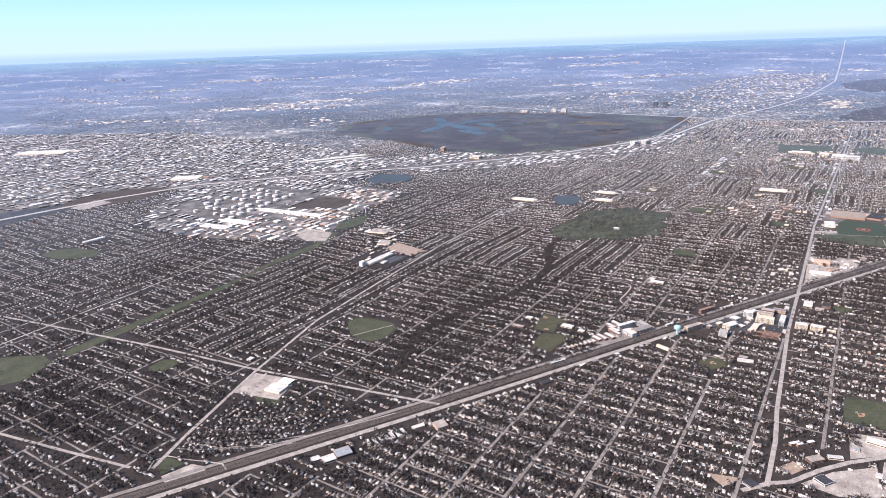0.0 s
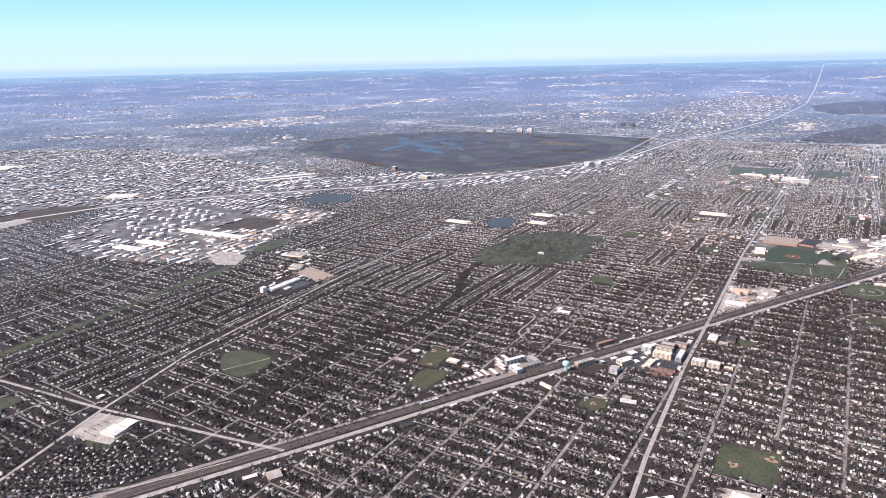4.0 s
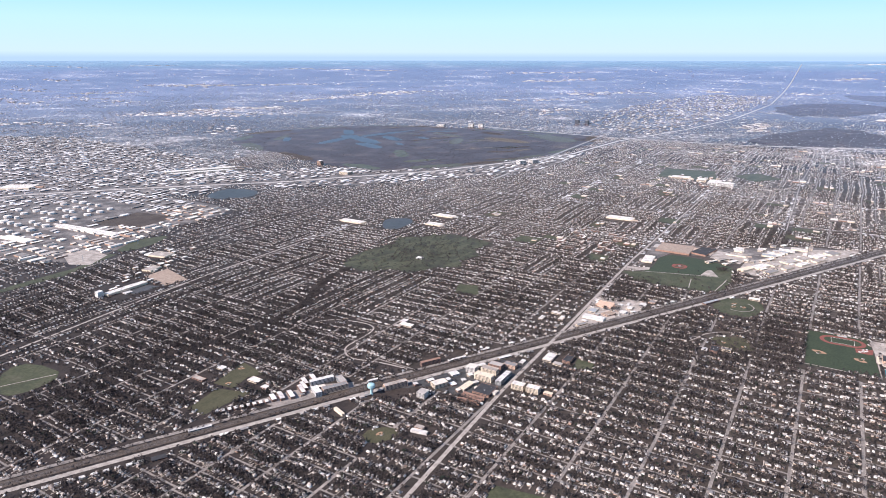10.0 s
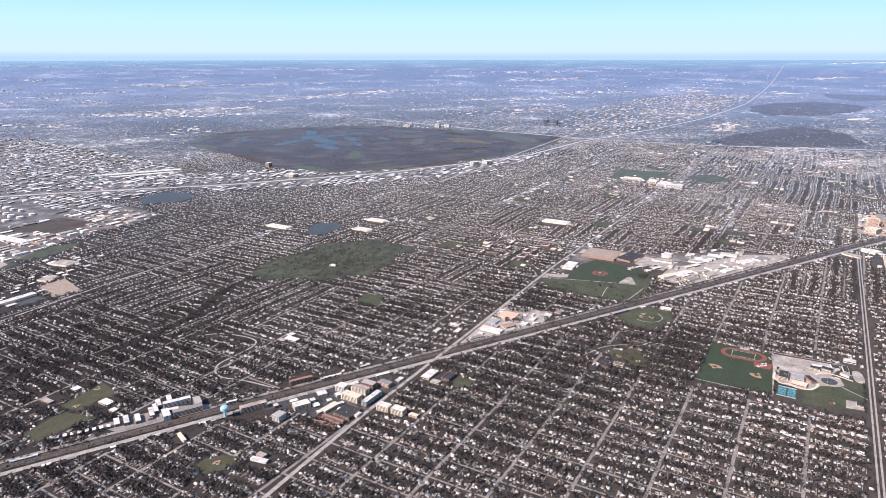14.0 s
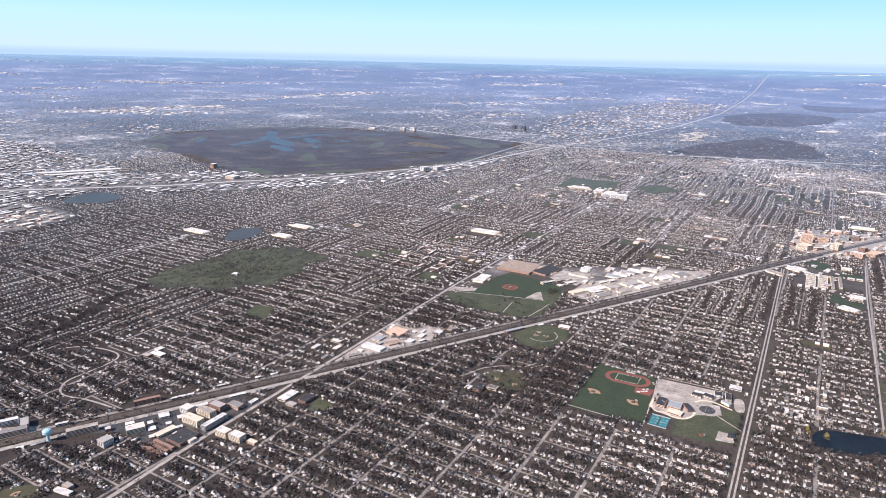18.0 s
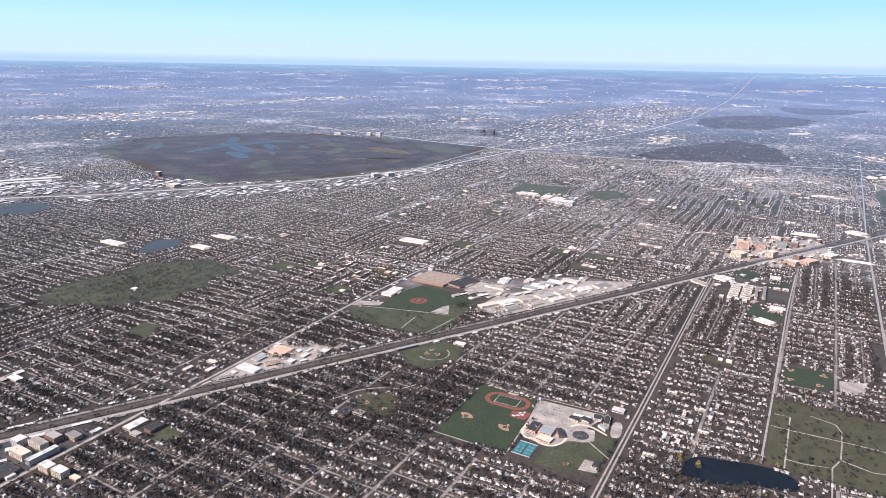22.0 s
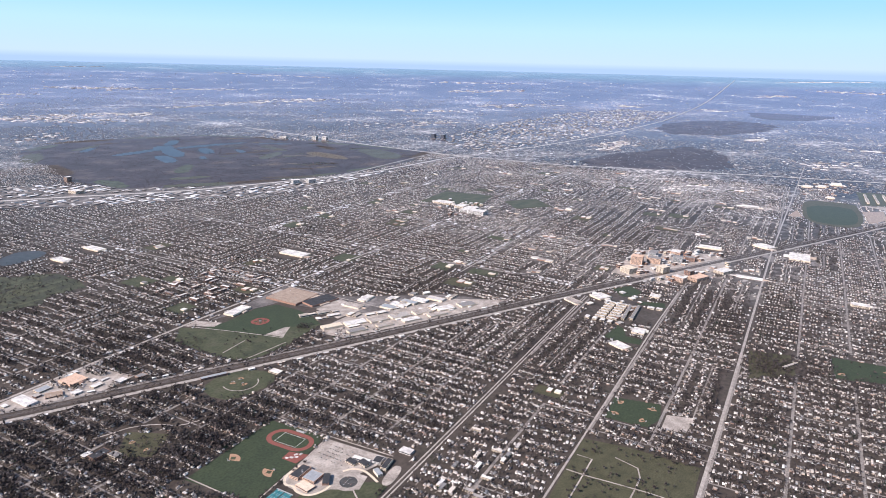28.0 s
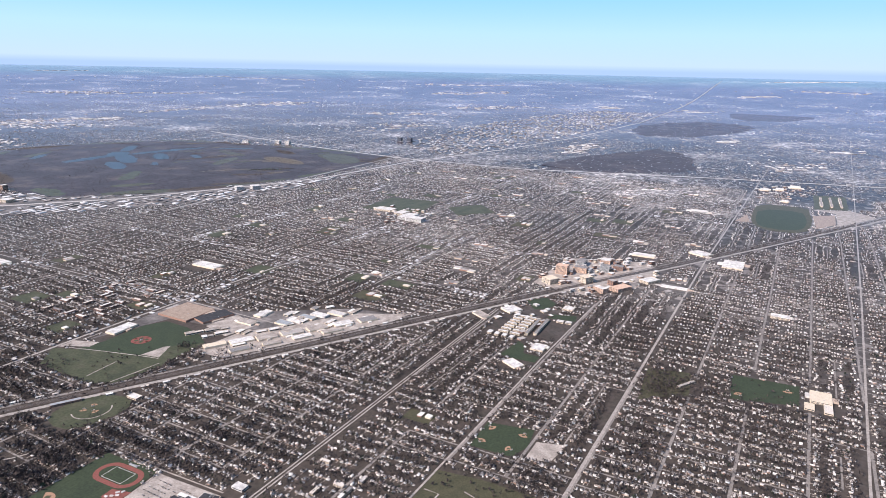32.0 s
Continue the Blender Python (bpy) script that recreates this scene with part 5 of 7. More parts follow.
def build_streets():
    v, q = [], []

    def strip(x0, y0, x1, y1, w, z):
        k = len(v)
        dx, dy = (0, w / 2) if abs(x1 - x0) > abs(y1 - y0) else (w / 2, 0)
        (x0, x1), (y0, y1) = warp([x0, x1], [y0, y1])
        v.extend([(x0 - dx, y0 - dy, z), (x1 - dx, y1 - dy, z), (x1 + dx, y1 + dy, z), (x0 + dx, y0 + dy, z)])
        q.append((k, k + 1, k + 2, k + 3) if dy else (k + 3, k + 2, k + 1, k))

    rows = []
    for i in range(int(EAST / STEP_X), int(WEST / STEP_X)):
        for j in range(len(YS) - 1):
            x, y, deep, turned = i * STEP_X + SHIFT[j], YS[j], YS[j + 1] - YS[j], crosswise(i, j)
            rows.append((x, y, x + STEP_X, y))
            if turned:
                rows.append((x, y + deep / 2, x + STEP_X, y + deep / 2))
            if not turned or i % 4 == 0:
                rows.append((x, y, x, y + deep))
    r = np.array(rows)
    main = (r[:, 1] == r[:, 3]) & np.isin(r[:, 1], YS)
    ok = (rng.random(len(r)) > 0.07) | main
    for t in (0.0, 0.33, 0.67, 1.0):
        px, py = warp(r[:, 0] + t * (r[:, 2] - r[:, 0]), r[:, 1] + t * (r[:, 3] - r[:, 1]))
        ok &= visible(px, py) & free(px, py, -0.6) & ~near_line(px, py, CREEK, 1.5)
    for (x0, y0, x1, y1), wide in zip(r[ok], main[ok]):
        if y0 == y1:
            strip(x0 - (0 if wide else 0.4), y0, x1 + (0 if wide else 0.4), y1, 0.95 if wide else 0.6, 0.06 if wide else 0.055)
        else:
            strip(x0, y0 - 0.3, x1, y1 + 0.3, 0.62, 0.045)
    tagged(quads_object("street", v, q, M_STREET), "pale residential streets in a long rectangular grid", "street", kind="structure")


build_streets()


# ---- houses ----
def reach(px, py):
    """Distance from the eastern edge of the town."""
    return np.minimum(np.hypot(px + 150, py + 140), np.hypot(px + 10, py + 250))


def lush(px, py):
    """How wooded the gardens are, from 0 to 1, in broad patches; more so south of the railway."""
    f = np.array([noise.noise(Vector((u * 0.022, w * 0.022, 4.0))) + 0.6 * noise.noise(Vector((u * 0.07, w * 0.07, 9.0))) for u, w in zip(px, py)])
    return np.clip(0.44 + 0.6 * f + np.where(py > -0.56 * px, np.where(px < -20, 0.22, 0.02), np.where(px < 60, np.where(py > -0.56 * px - 72, 0.5, 0.24), np.where(py < -125, 0.04, 0.0))), 0, 1)


def house_sites():
    """Places of the houses: x, y, side of the street, 1 where the row runs crosswise."""
    out = []
    n = 14
    for i in range(int(EAST / STEP_X), int(WEST / STEP_X)):
        for j in range(len(YS) - 1):
            x0, y0, deep = i * STEP_X + SHIFT[j], YS[j], YS[j + 1] - YS[j]
            if crosswise(i, j):
                for base, side in ((0, 1), (deep / 2, -1), (deep / 2, 1), (deep, -1)):
                    x = x0 + 0.9 + np.arange(6) * 1.42 + rng.normal(0, 0.22, 6)
                    y = np.full(6, y0 + base + side * 1.95) + rng.normal(0, 0.16) + rng.normal(0, 0.24 if x0 < 90 else 0.45, 6)
                    out.append(np.stack([x, y, np.full(6, side), np.ones(6)], 1))
                continue
            for base, side in ((0, 1), (STEP_X, -1)):
                y = y0 + 1.3 + np.arange(n) * (deep - 2.6) / (n - 1) + rng.normal(0, 0.2, n)
                x = np.full(n, x0 + base + side * 1.95) + rng.normal(0, 0.2) + rng.normal(0, 0.36 if x0 < 90 else 0.48, n)
                out.append(np.stack([x, y, np.full(n, side), np.zeros(n)], 1))
    s = np.concatenate(out)
    s[:, 0], s[:, 1] = warp(s[:, 0], s[:, 1])
    s = s[visible(s[:, 0], s[:, 1])]
    s = s[free(s[:, 0], s[:, 1], 0.5) & ~near_line(s[:, 0], s[:, 1], CREEK, 1.9)]
    s = s[(rng.random(len(s)) < 0.96) | (s[:, 1] < -0.56 * s[:, 0] + 6) | (s[:, 0] > 0)]
    dist = reach(s[:, 0], s[:, 1])
    keep = rng.random(len(s)) < np.where(dist < 400, 0.96, 0.70) * np.clip(0.98 + 0.4 * np.array([noise.noise(Vector((u * 0.03, w * 0.03, 6.0))) for u, w in s[:, :2]]), 0.55, 1)
    return s[keep]


SITES = house_sites()


def houses_mesh(s):
    """All the farther houses: gabled blocks with eaves, walls and roofs in two meshes."""
    n = len(s)
    long_y = rng.random(n) < 0.5
    a = rng.uniform(0.36, 0.58, n)
    b = rng.uniform(0.26, 0.39, n)
    fit = np.clip(1.12 - reach(s[:, 0], s[:, 1]) / 1400, 0.78, 1)
    a, b = a * fit, b * fit
    hx, hy = np.where(long_y, b, a), np.where(long_y, a, b)
    h = np.where(rng.random(n) < 0.6, 0.29, 0.48) * rng.uniform(0.9, 1.1, n)
    r = rng.uniform(0.20, 0.34, n)
    x, y = s[:, 0], s[:, 1]
    cor = np.array([(-1, -1), (1, -1), (1, 1), (-1, 1)])
    h, r = h * fit ** 1.5, r * fit
    wv = np.zeros((n, 8, 3))
    for k, (cx, cy) in enumerate(cor):
        wv[:, k] = np.stack([x + cx * hx, y + cy * hy, np.zeros(n)], 1)
        wv[:, k + 4] = np.stack([x + cx * hx, y + cy * hy, h], 1)
    base = np.arange(n)[:, None] * 8
    wq = np.concatenate([base + np.array(c) for c in ((0, 1, 5, 4), (1, 2, 6, 5), (2, 3, 7, 6), (3, 0, 4, 7))])
    walls = quads_object("suburb_house_walls", wv.reshape(-1, 3), wq, M_WALLS)
    e = 1.13
    rv = np.zeros((n, 6, 3))
    ex, ey = hx * e, hy * e
    for k, (cx, cy) in enumerate(cor):
        rv[:, k] = np.stack([x + cx * ex, y + cy * ey, h - 0.03], 1)
    hip = rng.choice([0.0, 0.35], n)
    rv[:, 4] = np.stack([np.where(long_y, x, x - ex * (1 - hip)), np.where(long_y, y - ey * (1 - hip), y), h + r], 1)
    rv[:, 5] = np.stack([np.where(long_y, x, x + ex * (1 - hip)), np.where(long_y, y + ey * (1 - hip), y), h + r], 1)
    base = np.arange(n)[:, None] * 6
    ly = long_y[:, None]
    q1 = base + np.where(ly, np.array([[1, 2, 5, 4]]), np.array([[0, 1, 5, 4]]))
    q2 = base + np.where(ly, np.array([[3, 0, 4, 5]]), np.array([[2, 3, 4, 5]]))
    t1 = base + np.where(ly, np.array([[0, 1, 4]]), np.array([[3, 0, 4]]))
    t2 = base + np.where(ly, np.array([[2, 3, 5]]), np.array([[1, 2, 5]]))
    roofs = quads_object("suburb_house_roofs", rv.reshape(-1, 3), np.concatenate([q1, q2]), M_ROOFS, np.concatenate([t1, t2]))
    tagged(walls, "walls of thousands of small detached houses", "houses", kind="stuff")
    tagged(roofs, "pitched roofs of thousands of small detached houses", "houses", kind="stuff")


def garages_and_drives(s):
    """Small garages behind the houses and a pale drive from the street to each."""
    s = s[(reach(s[:, 0], s[:, 1]) < 240) & (rng.random(len(s)) < 0.9)]
    n = len(s)
    turned, side = s[:, 3] > 0.5, s[:, 2]
    shift = np.where(rng.random(n) < 0.5, 0.62, -0.62)
    depth = rng.uniform(0.7, 1.5, n) * side
    gx, gy = s[:, 0] + np.where(turned, shift, depth), s[:, 1] + np.where(turned, depth, shift)
    a, h = rng.uniform(0.17, 0.27, n), rng.uniform(0.22, 0.3, n)
    cor = ((-1, -1), (1, -1), (1, 1), (-1, 1))
    v = np.zeros((n, 8, 3))
    for k, (cx, cy) in enumerate(cor):
        v[:, k] = np.stack([gx + cx * a, gy + cy * a, np.zeros(n)], 1)
        v[:, k + 4] = np.stack([gx + cx * a, gy + cy * a, h], 1)
    base = np.arange(n)[:, None] * 8
    q = np.concatenate([base + np.array(c) for c in ((4, 5, 6, 7), (0, 1, 5, 4), (1, 2, 6, 5), (2, 3, 7, 6), (3, 0, 4, 7))])
    tagged(quads_object("garages", v.reshape(-1, 3), q, M_ROOFS), "small flat garages behind the houses", "garages", kind="stuff")
    w, front = 0.13, -1.45 * side
    lo, hi = np.minimum(front, depth), np.maximum(front, depth)
    d = np.zeros((n, 4, 3))
    for k, (cx, cy) in enumerate(cor):
        run, wide = np.where(cx < 0, lo, hi), cy * w
        if k in (1, 2):
            run = hi
        across = s[:, 0] + np.where(turned, shift + wide, run)
        along = s[:, 1] + np.where(turned, run, shift + wide)
        d[:, k] = np.stack([across, along, np.full(n, 0.035)], 1)
    flip = np.where(turned[:, None], np.array([[3, 2, 1, 0]]), np.array([[0, 1, 2, 3]]))
    tagged(quads_object("driveways", d.reshape(-1, 3), np.arange(n)[:, None] * 4 + flip, M_LOT), "short pale concrete driveways beside the houses", "driveways", kind="stuff")


def house_prototype(a, b, h, r, garage):
    """A detached house: walls, gabled roof with eaves, chimney, garage wing, door and windows."""
    e = new("house")
    v, f = box(-a, a, -b, b, 0, h)
    v += [(-a, 0, h + r * 0.95), (a, 0, h + r * 0.95)]
    f += [(4, 7, 8), (6, 5, 9)]
    mesh_object("wall", v, f, M_WALL_OB, e)
    x, y, t = a * 1.1, b * 1.16, 0.035
    z = h - 0.04
    rv = [(-x, -y, z), (x, -y, z), (x, 0, h + r), (-x, 0, h + r), (x, y, z), (-x, y, z)]
    rv += [(p[0], p[1], p[2] + t) for p in rv]
    cover = mesh_object("roof", rv, [(6, 7, 8, 9), (9, 8, 10, 11), (1, 0, 3, 2), (2, 3, 5, 4), (0, 1, 7, 6), (4, 5, 11, 10), (1, 2, 8, 7), (2, 4, 10, 8), (3, 0, 6, 9), (5, 3, 9, 11)], M_ROOF_OB, e)
    mesh_object("chimney", *box(a * 0.35, a * 0.35 + 0.09, b * 0.2, b * 0.2 + 0.07, h * 0.9, h + r + 0.12), M_BRICK, cover, "red brick chimney")
    for wx in (-0.6,):
        mesh_object("window", *box(wx * a - 0.08, wx * a + 0.08, -b - 0.012, -b + 0.01, 0.1, 0.23), M_GLASS, e)
    if garage:
        gv, gf = box(a, a + 0.32, -b * 0.9, b * 0.5, 0, 0.27)
        shed = mesh_object("garage", gv, gf, M_WALL_OB, e)
        mesh_object("garage_door", *box(a + 0.05, a + 0.27, -b * 0.9 - 0.012, -b * 0.9 + 0.01, 0.0, 0.21), M_WHITE, shed)
        mesh_object("garage_roof", *box(a - 0.02, a + 0.36, -b * 0.98, b * 0.56, 0.272, 0.31), M_ROOF_OB, e)
    return tagged(e, "small detached suburban house with a pitched shingle roof", "house", group="suburban houses")


def build_houses():
    s = SITES
    stretch = (s[:, 0] > -4) & (s[:, 0] < 26) & (s[:, 1] > -136) & (s[:, 1] < -104)
    stretch |= (s[:, 0] > -66) & (s[:, 0] < -40) & (s[:, 1] > -36) & (s[:, 1] < -6)
    idx = np.flatnonzero(stretch)[:220]
    rest = np.ones(len(s), bool)
    rest[idx] = False
    houses_mesh(s[rest])
    garages_and_drives(s)
    protos = [house_prototype(*p) for p in ((0.55, 0.42, 0.32, 0.28, True), (0.48, 0.40, 0.55, 0.30, False), (0.62, 0.45, 0.34, 0.24, True), (0.5, 0.44, 0.52, 0.32, True), (0.45, 0.38, 0.34, 0.3, False))]
    for k, i in enumerate(idx):
        x, y, side = s[i, :3]
        turn = 90 if side < 0 else -90
        if k % 3 == 0:
            turn += 90
        m = pose(x, y, 0, 0, 0, turn)
        if k < len(protos):
            protos[k].matrix_basis = m
        else:
            copy_thing(protos[k % len(protos)], m)


build_houses()


# ---- trees ----
def tree_cloud(name, px, py, height, mat, label, seed, blades=13, wide=0.36):
    """Leafless trees: a thin tapered trunk and a loose crown of many separate twig fans with gaps."""
    g = np.random.default_rng(seed)
    n = len(px)
    h = height * g.uniform(0.6, 1.25, n)
    # twig fans
    th, ph = g.uniform(0, 2 * np.pi, (n, blades)), g.uniform(-0.5, 1.0, (n, blades))
    rad = np.sqrt(g.uniform(0.08, 1, (n, blades)))
    cr = np.sqrt(1 - np.clip(ph, -0.95, 0.98) ** 2)
    H = h[:, None]
    c = np.stack([px[:, None] + np.cos(th) * cr * rad * wide * H, py[:, None] + np.sin(th) * cr * rad * wide * H, H * (0.62 + 0.36 * ph * rad)], -1)
    size = (0.34 * H * g.uniform(0.5, 1.1, (n, blades)))[..., None, None]
    tri = g.normal(0, 0.62, (n, blades, 3, 3))
    v = (c[:, :, None, :] + tri * size).reshape(-1, 3)
    v[:, 2] = np.maximum(v[:, 2], 0.05)
    k = n * blades
    tris = np.arange(k * 3).reshape(-1, 3)
    # trunks
    w = 0.035 * h
    tv = np.zeros((n, 4, 3))
    for q, (dx, dy) in enumerate(((-1, -0.6), (1, -0.6), (0, 1.1))):
        tv[:, q] = np.stack([px + dx * w, py + dy * w, np.zeros(n)], 1)
    tv[:, 3] = np.stack([px, py, h * 0.8], 1)
    base = k * 3 + np.arange(n)[:, None] * 4
    tt = np.concatenate([base + np.array(c3) for c3 in ((0, 1, 3), (1, 2, 3), (2, 0, 3))])
    ob = quads_object(name, np.concatenate([v, tv.reshape(-1, 3)]), [], mat, np.concatenate([tris, tt]))
    return tagged(ob, label, "trees", kind="stuff")


def scatter(n, x0, x1, y0, y1):
    return rng.uniform(x0, x1, n), rng.uniform(y0, y1, n)


def build_trees():
    s = SITES
    dist = reach(s[:, 0], s[:, 1])
    green = lush(s[:, 0], s[:, 1])
    px, py = [], []
    for p in (1.15, 1.1, 1.0, 1.0, 0.9, 0.85, 0.75, 0.0, 0.0):
        if p == 0:
            south = (s[:, 1] > -0.56 * s[:, 0] + 10) & (s[:, 0] < -20) & (dist < 400)
            old = (s[:, 1] < -0.56 * s[:, 0]) & (s[:, 1] > -0.56 * s[:, 0] - 78 + rng.normal(0, 14, len(s))) & (s[:, 0] < 75) & (s[:, 0] > rng.uniform(-90, 0, len(s)))
            k = (south & (rng.random(len(s)) < 1.3 * green)) | (old & (rng.random(len(s)) < 0.9 * green)) | (~south & ~old & (dist < 330) & (rng.random(len(s)) < 0.2 * green))
        else:
            k = rng.random(len(s)) < p * (0.2 + 1.05 * green) * np.clip(1.25 - dist / 560, 0.28, 1)
        across, along = s[k, 2] * rng.uniform(-1.25, 3.1, k.sum()), rng.choice([-0.65, 0.65], k.sum()) + rng.normal(0, 0.32, k.sum())
        turned = s[k, 3] > 0.5
        px.append(s[k, 0] + np.where(turned, along, across))
        py.append(s[k, 1] + np.where(turned, across, along))
    px, py = np.concatenate(px), np.concatenate(py)
    lines = np.array(YS)[None, :] - (0.018 * np.clip(px - 80, 0, 400))[:, None]
    ok = free(px, py, -0.3) & (np.abs(py[:, None] - lines).min(1) > rng.uniform(0.1, 0.75, len(px)))
    px, py = px[ok], py[ok]
    ever = rng.random(len(px)) < 0.05
    near = reach(px, py) < 300
    tall = ~ever & (py < -0.56 * px + np.where(px > 20, 60, 0)) & (py > -0.56 * px - 80 + rng.normal(0, 12, len(px))) & (px < 90) & (px > rng.uniform(-50, 20, len(px)))
    near &= ~tall
    tree_cloud("old_street_trees", px[tall], py[tall], 1.42, M_TWIG, "tall dark leafless trees of the old suburb", 18, blades=8, wide=0.46)
    tree_cloud("street_trees", px[~ever & near], py[~ever & near], 1.2, M_TWIG, "dark leafless street and garden trees", 11, blades=7, wide=0.46)
    tree_cloud("garden_trees", px[~ever & ~near & ~tall], py[~ever & ~near & ~tall], 1.2, M_TWIG, "farther leafless street and garden trees", 14, blades=4, wide=0.48)
    tree_cloud("evergreen_trees", px[ever], py[ever], 1.2, M_NEEDLE, "dark green conifers between the houses", 12, blades=7, wide=0.27)
    # belts along the railway, creek and parks
    bx, by = [], []
    for d, n, sd in ((1.9, 700, 0.35), (-2.1, 500, 0.3)):
        line = offset(RAIL[1:8], d)
        for (x1, y1), (x2, y2) in zip(line[:-1], line[1:]):
            m = int(n * math.hypot(x2 - x1, y2 - y1) / 620)
            t = rng.random(m)
            bx.append(x1 + t * (x2 - x1) + rng.normal(0, sd, m))
            by.append(y1 + t * (y2 - y1) + rng.normal(0, sd, m))
    for (x1, y1), (x2, y2) in zip(CREEK[:-1], CREEK[1:]):
        m = int(5 * math.hypot(x2 - x1, y2 - y1))
        t = rng.random(m)
        bx.append(x1 + t * (x2 - x1) + rng.normal(0, 1.3, m))
        by.append(y1 + t * (y2 - y1) + rng.normal(0, 1.3, m))
    wood = [(-236, 228), (-216, 214), (-212, 150), (-228, 146), (-238, 176)]
    x, y = scatter(3600, -245, -185, 140, 235)
    k = inside(x, y, wood) | inside(x, y, [(-201, 191), (-190, 167), (-195, 152), (-211, 151), (-211, 159)])
    bx.append(x[k]), by.append(y[k])
    # looser woods over the south-eastern quarter, in drifts
    x, y = scatter(60000, -250, 150, 20, 330)
    drift = np.array([noise.noise(Vector((u * 0.045, w * 0.045, 15.0))) for u, w in zip(x, y)])
    k = visible(x, y) & (y > -0.56 * x + 8) & (drift > rng.uniform(-0.4, 0.4, len(x))) & (rng.random(len(x)) < np.where(x < -20, 0.6, 0.28))
    x, y = x[k], y[k]
    k = free(x, y, -0.3)
    bx.append(x[k]), by.append(y[k])
    for (cx, cy, rx, ry, m) in ((70, -80, 30, 10, 200), (40, -168, 18, 20, 650), (80, -196, 26, 18, 50), (112, -205, 8, 8, 200), (194, -227, 14, 9, 420), (150, -228, 15, 5, 220), (152, -209.5, 26, 2.4, 200), (113, -52, 14, 2, 130), (129, -44, 6, 3, 60), (92, -12, 4, 10, 40), (100, -250, 45, 26, 900), (175, -262, 25, 12, 420), (196, -235, 18, 16, 320), (70, 112, 42, 30, 1100), (88, -46, 3, 4, 40), (20, -60, 16, 14, 260), (38, -74, 26, 12, 420), (60, -72, 26, 10, 160), (170, -140, 22, 10, 300)):
        bx.append(rng.normal(cx, rx * 0.6, m)), by.append(rng.normal(cy, ry * 0.6, m))
    old = DOWNTOWNS[0]
    x, y = scatter(700, -76, -22, -2, 40)
    k = inside(x, y, old)
    for q in TOWN:
        k &= ~((np.abs(x - q[0]) < max(q[2], q[3]) + 0.3) & (np.abs(y - q[1]) < max(q[2], q[3]) + 0.3))
    tree_cloud("town_trees", x[k], y[k], 0.9, M_TWIG, "leafless street trees of the town centre", 17, blades=8, wide=0.4)
    bx, by = np.concatenate(bx), np.concatenate(by)
    ok = ~inside(bx, by, WATERS[0][1]) & ~near_line(bx, by, offset(RAIL, -3.6), 1.3) & ~near_line(bx, by, RAIL, 1.2) & ~near_line(bx, by, KEN, 1) & ~near_line(bx, by, EUCLID, 1)
    for p in DOWNTOWNS:
        ok &= ~inside(bx, by, p)
    ok &= ~inside(bx, by, SCHOOL_FIELD)
    tree_cloud("tree_belts", bx[ok], by[ok], 1.2, M_TWIG, "leafless tree belts along railway, creek and parks", 13, blades=7, wide=0.46)


build_trees()


# ---- buildings ----
def building(name, x, y, a, b, h, turn=0.0, wall=M_BLOCKW, roof=M_FLAT_OB, storeys=0, units=2, label="flat-roofed commercial building", category="building", group="", parapet=0.06):
    """A flat-roofed block: walls, roof with parapet, rooftop units, window bands on each storey."""
    e = new(name)
    e.matrix_basis = pose(x, y, 0, 0, 0, turn)
    mesh_object("wall", *box(-a, a, -b, b, 0, h), wall, e)
    p = parapet
    q = p if a * b > 2.0 else -0.03
    v, f = box(-a + q, a - q, -b + q, b - q, h, h + 0.02)
    top = mesh_object("roof", v, f, roof, e)
    if a * b > 2.0:
        ov = [(-a, -b, h), (a, -b, h), (a, b, h), (-a, b, h), (-a + p, -b + p, h), (a - p, -b + p, h), (a - p, b - p, h), (-a + p, b - p, h)]
        rim = [(q[0], q[1], h + p) for q in ov]
        n4 = range(4)
        pf = [(i, (i + 1) % 4, 8 + (i + 1) % 4, 8 + i) for i in n4] + [(8 + i, 8 + (i + 1) % 4, 12 + (i + 1) % 4, 12 + i) for i in n4] + [(12 + i, 12 + (i + 1) % 4, 4 + (i + 1) % 4, 4 + i) for i in n4]
        mesh_object("parapet", ov + rim, pf, wall, e)
    g = random.Random(int(x * 7 + y * 13))
    if a * b > 9 and h < 1.5:
        for k in range(2):
            s = (1, -1)[k % 2]
            wx, wa, wb, wh = g.uniform(-0.6, 0.6) * a, a * g.uniform(0.15, 0.4), b * g.uniform(0.12, 0.3), h * g.uniform(0.6, 0.9)
            mesh_object("wing", *box(wx - wa, wx + wa, s * b if s > 0 else -b - 2 * wb, b + 2 * wb if s > 0 else -b, 0, wh), (M_FLAT_OB, M_BLOCKW)[k % 2], e)
    for _ in range(units):
        ux, uy, us = g.uniform(-0.7, 0.7) * a, g.uniform(-0.7, 0.7) * b, g.uniform(0.10, 0.22)
        mesh_object("rooftop_unit", *box(ux - us, ux + us, uy - us * 0.7, uy + us * 0.7, h + 0.021, h + 0.16), M_METAL, top)
    for s in range(storeys if storeys > 1 or a * b < 6 else 0):
        z = h * (s + 0.35) / storeys
        dz = h / storeys * 0.45
        for (x0, x1, y0, y1) in ((-a * 0.94, a * 0.94, -b - 0.015, -b + 0.02), (-a - 0.015, -a + 0.02, -b * 0.9, b * 0.9)):
            mesh_object("window_band", *box(x0, x1, y0, y1, z, z + dz), M_GLASS, e)
    return tagged(e, label if len(label.split()) > 3 else label + " with a flat roof", category, group=group)


